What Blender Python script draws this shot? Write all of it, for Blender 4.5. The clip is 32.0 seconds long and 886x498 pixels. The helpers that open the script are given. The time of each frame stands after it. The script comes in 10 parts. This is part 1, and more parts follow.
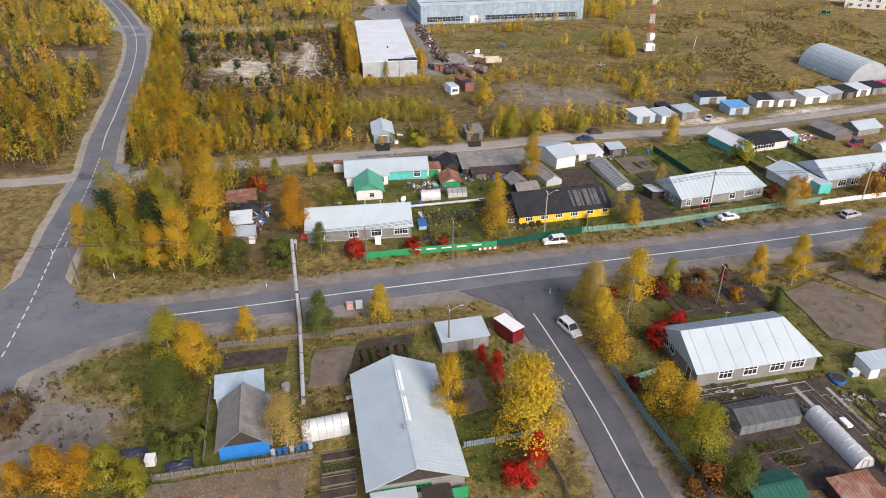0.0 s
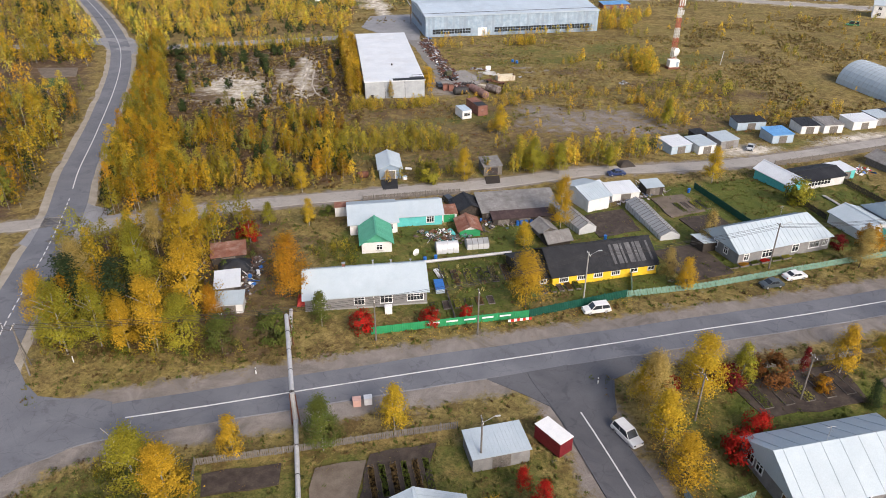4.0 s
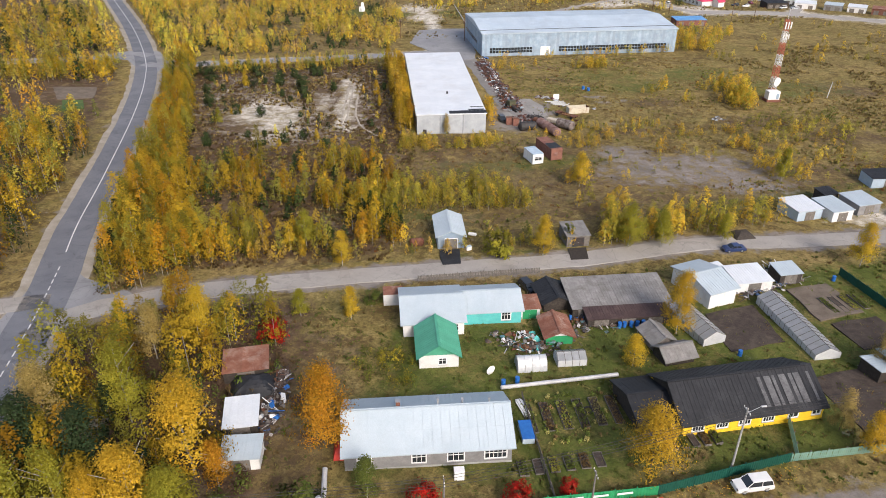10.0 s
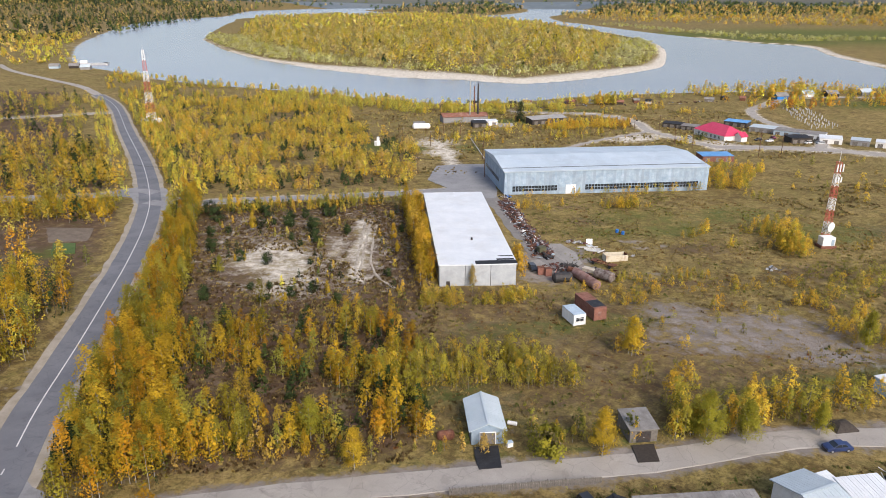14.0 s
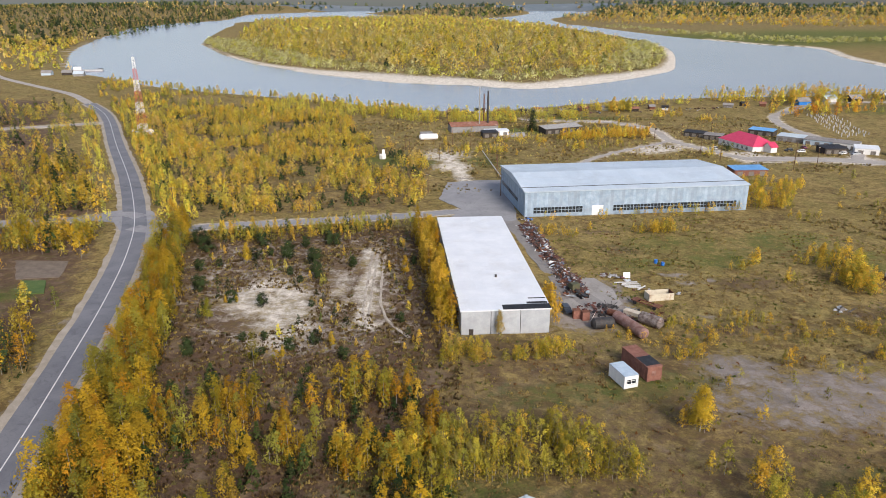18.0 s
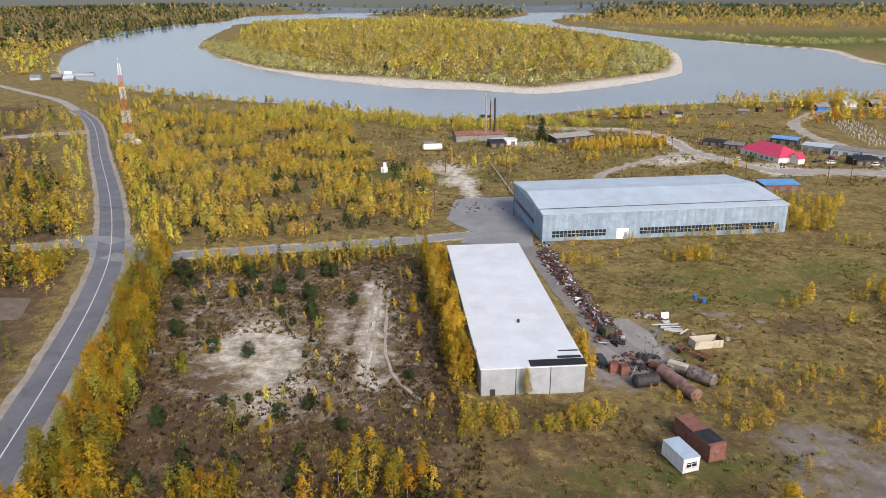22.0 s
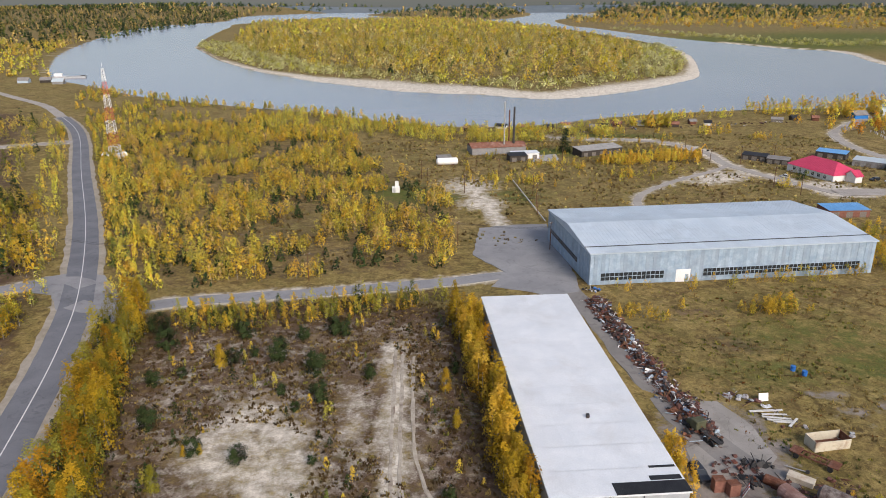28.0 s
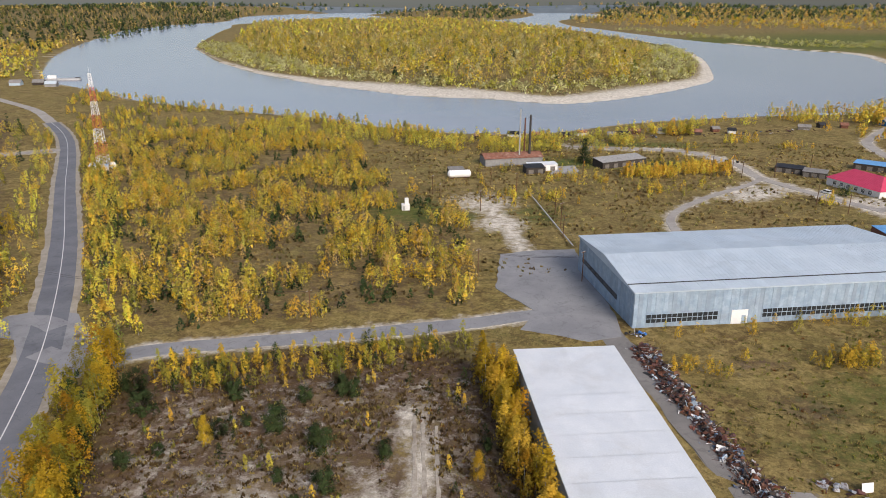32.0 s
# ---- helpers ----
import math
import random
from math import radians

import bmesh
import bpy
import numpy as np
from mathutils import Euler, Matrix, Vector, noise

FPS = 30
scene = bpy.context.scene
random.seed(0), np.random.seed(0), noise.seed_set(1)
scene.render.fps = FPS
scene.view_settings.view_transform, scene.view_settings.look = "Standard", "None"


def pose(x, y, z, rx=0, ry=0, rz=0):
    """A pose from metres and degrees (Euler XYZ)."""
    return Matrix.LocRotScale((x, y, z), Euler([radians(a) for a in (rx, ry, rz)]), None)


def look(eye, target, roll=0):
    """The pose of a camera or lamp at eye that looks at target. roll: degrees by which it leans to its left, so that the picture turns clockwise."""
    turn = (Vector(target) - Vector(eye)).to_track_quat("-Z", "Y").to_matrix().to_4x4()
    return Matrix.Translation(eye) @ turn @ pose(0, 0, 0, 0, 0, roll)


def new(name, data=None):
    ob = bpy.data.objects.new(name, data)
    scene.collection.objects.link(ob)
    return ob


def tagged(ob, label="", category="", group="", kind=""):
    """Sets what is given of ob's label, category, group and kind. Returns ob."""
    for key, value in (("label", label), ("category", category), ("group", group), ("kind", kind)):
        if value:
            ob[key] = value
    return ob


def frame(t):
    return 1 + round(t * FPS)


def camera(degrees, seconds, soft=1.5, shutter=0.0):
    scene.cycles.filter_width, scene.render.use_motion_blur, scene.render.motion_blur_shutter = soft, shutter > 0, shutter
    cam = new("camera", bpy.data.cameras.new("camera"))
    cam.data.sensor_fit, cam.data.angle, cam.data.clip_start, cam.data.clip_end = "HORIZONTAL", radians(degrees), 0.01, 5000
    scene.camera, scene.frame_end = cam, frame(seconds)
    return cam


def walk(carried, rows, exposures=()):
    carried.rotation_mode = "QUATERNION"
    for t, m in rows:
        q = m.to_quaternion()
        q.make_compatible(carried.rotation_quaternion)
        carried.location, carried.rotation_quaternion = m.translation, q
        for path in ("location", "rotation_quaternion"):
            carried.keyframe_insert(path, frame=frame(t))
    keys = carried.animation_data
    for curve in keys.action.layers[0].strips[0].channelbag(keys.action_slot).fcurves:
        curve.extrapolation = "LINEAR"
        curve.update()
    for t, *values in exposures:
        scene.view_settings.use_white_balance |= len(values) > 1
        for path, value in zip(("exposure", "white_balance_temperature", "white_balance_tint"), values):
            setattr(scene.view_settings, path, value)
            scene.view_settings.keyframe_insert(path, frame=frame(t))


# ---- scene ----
cam = camera(64.0, 32.0, 0.9)

PATH = [
    (0, (2.759, -7.894, 67.731), (2.726, -6.154, 66.745), 0.0),
    (1, (1.518, -2.174, 67.597), (1.487, -0.432, 66.614), -0.1),
    (2, (0.531, 3.751, 67.382), (0.5, 5.493, 66.401), -0.1),
    (3, (-0.665, 9.723, 67.355), (-0.692, 11.466, 66.375), -0.0),
    (3.5, (-1.186, 12.821, 67.32), (-1.213, 14.563, 66.339), -0.0),
    (5.5, (-3.248, 24.705, 66.801), (-3.271, 26.448, 65.822), 0.1),
    (6, (-3.586, 27.254, 66.782), (-3.611, 28.997, 65.802), -0.2),
    (7, (-5.008, 33.128, 66.521), (-5.031, 34.872, 65.543), -0.0),
    (8, (-6.582, 39.331, 66.302), (-6.607, 41.075, 65.323), -0.1),
    (8.5, (-7.458, 42.605, 66.088), (-7.502, 44.348, 65.108), -0.1),
    (9, (-8.468, 46.085, 65.751), (-8.583, 47.825, 64.773), 0.1),
    (9.5, (-9.294, 49.252, 65.655), (-9.411, 50.993, 64.677), 0.1),
    (10, (-10.16, 52.692, 65.467), (-10.279, 54.433, 64.491), 0.2),
    (10.5, (-10.994, 55.939, 65.185), (-11.122, 57.732, 64.31), 0.2),
    (11, (-11.638, 58.182, 64.867), (-11.778, 60.041, 64.144), 0.3),
    (11.5, (-12.119, 61.013, 64.851), (-12.265, 62.89, 64.176), 0.2),
    (12, (-12.99, 64.41, 64.857), (-13.135, 66.287, 64.181), 0.2),
    (13, (-14.646, 71.067, 64.922), (-14.794, 72.944, 64.248), 0.2),
    (14, (-16.267, 77.488, 65.091), (-16.42, 79.365, 64.419), 0.2),
    (14.5, (-17.102, 80.812, 65.15), (-17.257, 82.69, 64.479), 0.1),
    (16.5, (-20.328, 93.263, 65.283), (-20.484, 95.141, 64.614), -0.1),
    (17, (-21.199, 96.544, 65.23), (-21.356, 98.423, 64.562), -0.1),
    (18, (-22.973, 103.083, 65.205), (-23.129, 104.962, 64.539), -0.1),
    (19, (-24.259, 109.711, 65.463), (-24.416, 111.591, 64.797), -0.2),
    (20, (-25.625, 115.546, 65.323), (-25.781, 117.426, 64.659), -0.2),
    (21, (-26.975, 121.169, 65.433), (-27.128, 123.05, 64.769), -0.1),
    (22, (-28.193, 127.268, 65.433), (-28.346, 129.149, 64.77), -0.2),
    (23, (-29.774, 133.452, 65.393), (-29.926, 135.333, 64.729), -0.2),
    (24, (-31.692, 138.995, 65.239), (-31.842, 140.877, 64.576), -0.1),
    (25, (-33.353, 144.837, 65.356), (-33.504, 146.717, 64.693), -0.1),
    (25.5, (-34.189, 147.812, 65.248), (-34.34, 149.694, 64.586), -0.1),
    (27.5, (-37.769, 159.664, 65.361), (-37.921, 161.545, 64.698), -0.0),
    (28, (-38.772, 162.582, 65.428), (-38.924, 164.462, 64.765), -0.1),
    (29, (-40.662, 168.425, 65.437), (-40.814, 170.306, 64.774), -0.0),
    (29.5, (-41.486, 171.404, 65.537), (-41.638, 173.285, 64.875), -0.1),
    (30, (-42.37, 174.336, 65.638), (-42.523, 176.217, 64.975), -0.2),
    (30.5, (-43.106, 177.299, 65.752), (-43.26, 179.179, 65.089), -0.1),
    (31, (-43.841, 180.469, 65.791), (-43.996, 182.349, 65.127), -0.2),
    (31.5, (-44.678, 184.109, 65.668), (-44.834, 185.989, 65.006), -0.1),
    (32, (-45.617, 187.66, 65.512), (-45.772, 189.541, 64.849), -0.0),
]
walk(cam, [(t, look(eye, aim, roll)) for t, eye, aim, roll in PATH], exposures=[(0, 0.38, 6650, 15), (8, 0.46, 6600, 14), (14, 0.46, 6500, 14), (22, 0.31, 6500, 14), (32, 0.17, 6600, 14)])

# ---- world and light ----
world = bpy.data.worlds.new("sky")
scene.world = world
world.use_nodes = True
wn = world.node_tree
sky = wn.nodes.new("ShaderNodeTexSky")
sky.sky_type, sky.sun_disc = "NISHITA", False
sky.sun_elevation, sky.sun_rotation = radians(33.5), radians(149)
sky.air_density, sky.dust_density, sky.ozone_density = 1.0, 2.5, 1.0
veil = wn.nodes.new("ShaderNodeHueSaturation")  # thin high cloud greys the sky
veil.inputs["Saturation"].default_value = 0.85
wn.links.new(sky.outputs[0], veil.inputs["Color"])
wn.links.new(veil.outputs[0], wn.nodes["Background"].inputs[0])
wn.nodes["Background"].inputs[1].default_value = 0.15
sun = new("sun", bpy.data.lights.new("sun", "SUN"))
sun.data.energy, sun.data.angle, sun.data.color = 2.6, radians(25), (1.0, 0.93, 0.83)
sun.matrix_world = look((62, -104, 80), (0, 0, 0))

# ---- materials ----
def nodes_of(name):
    m = bpy.data.materials.new(name)
    m.use_nodes = True
    nt = m.node_tree
    return m, nt, nt.nodes["Principled BSDF"]


def noise_tex(nt, scale, detail=4.0, rough=0.6, vec=None, dist=0.0):
    n = nt.nodes.new("ShaderNodeTexNoise")
    n.inputs["Scale"].default_value, n.inputs["Detail"].default_value = scale, detail
    n.inputs["Roughness"].default_value, n.inputs["Distortion"].default_value = rough, dist
    if vec is not None:
        nt.links.new(vec, n.inputs["Vector"])
    return n.outputs["Fac"]


def ramp(nt, fac, lo, hi, a=0.0, b=1.0):
    n = nt.nodes.new("ShaderNodeMapRange")
    for k, v in zip(("From Min", "From Max", "To Min", "To Max"), (lo, hi, a, b)):
        n.inputs[k].default_value = v
    nt.links.new(fac, n.inputs["Value"])
    return n.outputs[0]


def mixc(nt, fac, a, b, blend="MIX"):
    n = nt.nodes.new("ShaderNodeMix")
    n.data_type, n.blend_type = "RGBA", blend
    for sock, v in ((n.inputs[0], fac), (n.inputs[6], a), (n.inputs[7], b)):
        if isinstance(v, bpy.types.NodeSocket):
            nt.links.new(v, sock)
        elif isinstance(v, (int, float)):
            sock.default_value = v
        else:
            sock.default_value = (*v, 1)
    return n.outputs[2]


def calc(nt, op, a, b):
    n = nt.nodes.new("ShaderNodeMath")
    n.operation = op
    for sock, v in ((n.inputs[0], a), (n.inputs[1], b)):
        if isinstance(v, bpy.types.NodeSocket):
            nt.links.new(v, sock)
        else:
            sock.default_value = v
    return n.outputs[0]


def where(nt):
    return nt.nodes.new("ShaderNodeNewGeometry").outputs["Position"]


def relief(nt, bsdf, height, dist, strength=0.6):
    b = nt.nodes.new("ShaderNodeBump")
    b.inputs["Distance"].default_value, b.inputs["Strength"].default_value = dist, strength
    nt.links.new(height, b.inputs["Height"])
    nt.links.new(b.outputs[0], bsdf.inputs["Normal"])


def surface(name, c1, c2, scale=1.5, rough=0.7, metal=0.0, stain=None, stain_amt=0.5, grain=12.0, bump=0.01, vary=0.0, spec=0.4):
    """A worn surface: two tones at a large scale, fine grain, optional stains and a change from object to object."""
    m, nt, b = nodes_of(name)
    p = where(nt)
    col = mixc(nt, ramp(nt, noise_tex(nt, scale, 5, 0.65, p), 0.35, 0.65), c1, c2)
    if stain:
        col = mixc(nt, ramp(nt, noise_tex(nt, scale * 0.45, 6, 0.7, p, 0.6), 0.5, 0.68, 0, stain_amt), col, stain)
    fine = noise_tex(nt, grain, 3, 0.6, p)
    col = mixc(nt, ramp(nt, fine, 0.3, 0.7, 0, 0.3), col, [v * 0.62 for v in c1])
    if vary:
        info = nt.nodes.new("ShaderNodeObjectInfo")
        col = mixc(nt, ramp(nt, info.outputs["Random"], 0, 1, 0, vary), col, [v * 0.5 for v in c2])
    nt.links.new(col, b.inputs["Base Color"])
    nt.links.new(ramp(nt, fine, 0.3, 0.7, rough - 0.08, min(1, rough + 0.1)), b.inputs["Roughness"])
    b.inputs["Metallic"].default_value = metal
    b.inputs["Specular IOR Level"].default_value = spec
    relief(nt, b, fine, bump)
    return m


def planks(name, c1, c2, rough=0.85, vary=0.5, stain=None):
    return surface(name, c1, c2, 2.5, rough, 0, stain, 0.5, 9.0, 0.012, vary, 0.25)


ROOF = surface("galvanised_sheet", (0.41, 0.485, 0.535), (0.47, 0.54, 0.585), 0.3, 0.5, 0.0, (0.36, 0.4, 0.43), 0.35, 7.0, 0.004, 0.05)
ROOF_H = surface("hangar_roof_sheet", (0.45, 0.54, 0.62), (0.53, 0.61, 0.68), 0.15, 0.5, 0.0, (0.3, 0.36, 0.42), 0.45, 5.0, 0.004, 0.18)
ROOF_W = surface("white_membrane", (0.62, 0.66, 0.7), (0.71, 0.74, 0.77), 0.25, 0.6, 0.0, (0.5, 0.5, 0.49), 0.4, 4.0, 0.004, 0.1)
ROOF_BLK = surface("tarred_roofing", (0.012, 0.013, 0.016), (0.025, 0.026, 0.03), 0.8, 0.65, 0, (0.06, 0.06, 0.065), 0.5, 8.0, 0.01, 0.35)
ROOF_GREY = surface("weathered_asbestos_sheet", (0.2, 0.19, 0.18), (0.3, 0.29, 0.28), 0.8, 0.85, 0, (0.1, 0.085, 0.07), 0.6, 6.0, 0.02, 0.4)
ROOF_GREEN = surface("green_roof_sheet", (0.07, 0.33, 0.21), (0.09, 0.38, 0.25), 0.7, 0.45, 0, None, 0, 8.0, 0.004, 0.2)
ROOF_RUST = surface("rusty_roof_sheet", (0.2, 0.07, 0.04), (0.32, 0.15, 0.1), 0.7, 0.8, 0, (0.5, 0.42, 0.36), 0.6, 6.0, 0.01, 0.4)
ROOF_RED = surface("crimson_roof_sheet", (0.5, 0.04, 0.1), (0.58, 0.06, 0.13), 0.5, 0.4, 0, None, 0, 8.0, 0.003, 0.15)
ROOF_BLUE = surface("blue_roof_sheet", (0.1, 0.3, 0.6), (0.16, 0.4, 0.72), 0.5, 0.45, 0, None, 0, 8.0, 0.003, 0.2)
WALL_GREY = surface("grey_render", (0.2, 0.2, 0.205), (0.27, 0.265, 0.26), 0.9, 0.85, 0, (0.12, 0.11, 0.1), 0.4, 9.0, 0.01)
WALL_WHITE = surface("whitewashed_wall", (0.66, 0.66, 0.65), (0.74, 0.74, 0.73), 0.9, 0.8, 0, (0.45, 0.42, 0.38), 0.4, 9.0, 0.006)
WALL_YEL = surface("yellow_painted_boards", (0.78, 0.5, 0.02), (0.86, 0.58, 0.04), 1.2, 0.65, 0, (0.5, 0.32, 0.04), 0.35, 10.0, 0.006)
WALL_TURQ = surface("turquoise_paint", (0.08, 0.45, 0.45), (0.12, 0.52, 0.5), 1.2, 0.65, 0, (0.06, 0.28, 0.28), 0.4, 10.0, 0.006)
WALL_BLUE = surface("bright_blue_paint", (0.015, 0.16, 0.5), (0.02, 0.2, 0.58), 1.2, 0.6, 0, None, 0, 10.0, 0.006)
WALL_LBLUE = surface("pale_blue_sheet", (0.36, 0.46, 0.56), (0.44, 0.54, 0.63), 0.8, 0.6, 0, (0.3, 0.3, 0.3), 0.3, 8.0, 0.005, 0.2)
WALL_DARK = planks("dark_weathered_boards", (0.035, 0.03, 0.027), (0.075, 0.062, 0.052))
WALL_BRICK = surface("dark_brick", (0.16, 0.06, 0.04), (0.22, 0.1, 0.07), 2.0, 0.9, 0, (0.08, 0.05, 0.04), 0.5, 14, 0.02)
SHEET = surface("steel_cladding", (0.24, 0.34, 0.45), (0.4, 0.5, 0.61), 0.5, 0.55, 0.1, (0.24, 0.27, 0.31), 0.45, 6.0, 0.004, 0.55)
CONCRETE = surface("pale_concrete_panel", (0.34, 0.37, 0.4), (0.44, 0.47, 0.5), 0.5, 0.9, 0, (0.3, 0.29, 0.28), 0.45, 7.0, 0.01, 0.18)
WOOD_GREY = planks("grey_weathered_wood", (0.13, 0.115, 0.1), (0.23, 0.21, 0.19))
WOOD_BROWN = planks("brown_wood", (0.12, 0.06, 0.035), (0.2, 0.11, 0.06))
GREEN_PAINT = surface("green_fence_paint", (0.02, 0.26, 0.1), (0.03, 0.32, 0.13), 1.0, 0.55, 0, (0.02, 0.14, 0.07), 0.4, 8, 0.004, 0.2)
DGREEN_PAINT = surface("dark_green_sheet", (0.006, 0.07, 0.05), (0.01, 0.09, 0.065), 1.0, 0.5, 0, None, 0, 8, 0.004, 0.25)
PGREEN_PAINT = surface("faded_green_pickets", (0.16, 0.3, 0.23), (0.22, 0.38, 0.3), 1.0, 0.75, 0, (0.2, 0.2, 0.17), 0.4, 8, 0.006, 0.3)
BLUEGREY = surface("blue_grey_pickets", (0.16, 0.25, 0.3), (0.22, 0.32, 0.37), 1.0, 0.75, 0, (0.15, 0.15, 0.14), 0.4, 8, 0.006, 0.3)
WHITE = surface("white_paint", (0.76, 0.76, 0.76), (0.82, 0.82, 0.81), 1.5, 0.5, 0, (0.6, 0.58, 0.54), 0.25, 10, 0.003)
FADED_RED = surface("faded_red_paint", (0.46, 0.09, 0.06), (0.54, 0.14, 0.1), 1.5, 0.6, 0, None, 0, 10, 0.003)
RED = surface("red_paint", (0.5, 0.03, 0.02), (0.6, 0.05, 0.03), 1.5, 0.5, 0, None, 0, 10, 0.003)
MAROON = surface("maroon_tarp", (0.13, 0.008, 0.015), (0.18, 0.015, 0.022), 1.0, 0.55, 0, None, 0, 8, 0.006)
BLUE = surface("blue_plastic", (0.02, 0.12, 0.42), (0.03, 0.17, 0.5), 2.0, 0.4, 0, None, 0, 8, 0.003)
WAGON_RED = surface("faded_wagon_red", (0.2, 0.085, 0.06), (0.3, 0.14, 0.105), 1.0, 0.85, 0.05, (0.12, 0.05, 0.035), 0.6, 7, 0.012, 0.3)
TANK_PINK = surface("faded_pink_rust", (0.2, 0.095, 0.075), (0.36, 0.24, 0.21), 0.9, 0.8, 0.1, (0.12, 0.05, 0.035), 0.6, 6, 0.012, 0.3)
TANK_FLAKE = surface("flaking_white_over_rust", (0.06, 0.032, 0.026), (0.3, 0.27, 0.25), 1.3, 0.8, 0.1, (0.14, 0.06, 0.04), 0.7, 5, 0.015, 0.3)
RUST = surface("rusted_steel", (0.1, 0.035, 0.02), (0.2, 0.08, 0.045), 1.2, 0.85, 0.1, (0.3, 0.2, 0.16), 0.6, 9, 0.015, 0.4)
DARKMETAL = surface("dark_grimy_steel", (0.025, 0.026, 0.03), (0.06, 0.058, 0.056), 1.5, 0.65, 0.2, (0.12, 0.06, 0.04), 0.5, 9, 0.01, 0.4)
RUBBER = surface("tyre_rubber", (0.012, 0.012, 0.013), (0.02, 0.02, 0.021), 4, 0.85, 0, None, 0, 20, 0.004)
STEEL = surface("bare_steel", (0.4, 0.41, 0.42), (0.5, 0.51, 0.52), 2, 0.4, 0.5, (0.25, 0.2, 0.17), 0.3, 9, 0.003)
BARK = surface("birch_bark", (0.3, 0.28, 0.25), (0.42, 0.4, 0.36), 3.0, 0.85, 0, (0.06, 0.05, 0.045), 0.8, 9, 0.01)
BARK_DK = surface("dark_bark", (0.07, 0.05, 0.035), (0.12, 0.09, 0.065), 3.0, 0.9, 0, None, 0, 9, 0.02)
SOIL = surface("dug_garden_soil", (0.045, 0.035, 0.03), (0.085, 0.066, 0.054), 0.8, 0.95, 0, (0.16, 0.13, 0.1), 0.4, 5.0, 0.08, 0, 0.2)
SOIL_LT = surface("dry_bare_soil", (0.14, 0.11, 0.085), (0.2, 0.165, 0.13), 0.5, 0.95, 0, (0.09, 0.07, 0.05), 0.4, 5.0, 0.06, 0, 0.2)
CONC_PATH = surface("concrete_slab", (0.3, 0.3, 0.29), (0.4, 0.39, 0.38), 0.8, 0.9, 0, (0.2, 0.19, 0.17), 0.4, 8.0, 0.01)
FILM = surface("greenhouse_film", (0.5, 0.52, 0.54), (0.6, 0.62, 0.64), 1.0, 0.3, 0, (0.36, 0.37, 0.37), 0.4, 6.0, 0.006, 0.3, 0.6)
PIPE = surface("insulated_pipe_wrap", (0.46, 0.46, 0.47), (0.56, 0.56, 0.57), 1.2, 0.55, 0.1, (0.3, 0.29, 0.28), 0.5, 7, 0.01, 0.25)


def glass_mat():
    m, nt, b = nodes_of("window_glass")
    b.inputs["Base Color"].default_value = (0.025, 0.03, 0.036, 1)
    b.inputs["Roughness"].default_value, b.inputs["Specular IOR Level"].default_value = 0.08, 0.7
    return m


GLASS = glass_mat()


def car_paint(name, c):
    m, nt, b = nodes_of(name)
    col = mixc(nt, ramp(nt, noise_tex(nt, 3, 4, 0.6, where(nt)), 0.4, 0.7, 0, 0.25), c, [v * 0.75 + 0.02 for v in c])
    nt.links.new(col, b.inputs["Base Color"])
    b.inputs["Roughness"].default_value, b.inputs["Coat Weight"].default_value = 0.35, 0.5
    return m


CAR = {"white": car_paint("white_car_paint", (0.72, 0.72, 0.71)), "grey": car_paint("grey_car_paint", (0.05, 0.065, 0.075)),
       "silver": car_paint("silver_car_paint", (0.42, 0.44, 0.46)), "navy": car_paint("navy_car_paint", (0.015, 0.035, 0.12)),
       "black": car_paint("black_car_paint", (0.015, 0.016, 0.02)), "green": car_paint("green_car_paint", (0.03, 0.2, 0.1)), "red": car_paint("maroon_car_paint", (0.22, 0.02, 0.06))}


def leaf_mat():
    """Leaves: their own tint, rounded over the whole crown, light shining through them."""
    m, nt, b = nodes_of("leaves")
    at = nt.nodes.new("ShaderNodeAttribute")
    at.attribute_name = "tint"
    col = mixc(nt, ramp(nt, noise_tex(nt, 1.3, 3, 0.6, where(nt)), 0.35, 0.7, 0, 0.16), at.outputs["Color"], (0.12, 0.1, 0.025))
    nt.links.new(col, b.inputs["Base Color"])
    b.inputs["Roughness"].default_value, b.inputs["Specular IOR Level"].default_value = 0.7, 0.12
    ow = nt.nodes.new("ShaderNodeAttribute")
    ow.attribute_name = "outward"
    turn = nt.nodes.new("ShaderNodeVectorTransform")
    turn.vector_type, turn.convert_from, turn.convert_to = "NORMAL", "OBJECT", "WORLD"
    nt.links.new(ow.outputs["Vector"], turn.inputs[0])
    nm = nt.nodes.new("ShaderNodeMix")
    nm.data_type = "VECTOR"
    nm.inputs[0].default_value = 0.86
    nt.links.new(nt.nodes.new("ShaderNodeNewGeometry").outputs["Normal"], nm.inputs[4])
    nt.links.new(turn.outputs[0], nm.inputs[5])
    unit = nt.nodes.new("ShaderNodeVectorMath")
    unit.operation = "NORMALIZE"
    nt.links.new(nm.outputs[1], unit.inputs[0])
    nt.links.new(unit.outputs[0], b.inputs["Normal"])
    tr = nt.nodes.new("ShaderNodeBsdfTranslucent")
    nt.links.new(at.outputs["Color"], tr.inputs["Color"])
    mx = nt.nodes.new("ShaderNodeMixShader")
    mx.inputs[0].default_value = 0.36
    nt.links.new(b.outputs[0], mx.inputs[1])
    nt.links.new(tr.outputs[0], mx.inputs[2])
    nt.links.new(mx.outputs[0], nt.nodes["Material Output"].inputs["Surface"])
    return m


LEAF = leaf_mat()


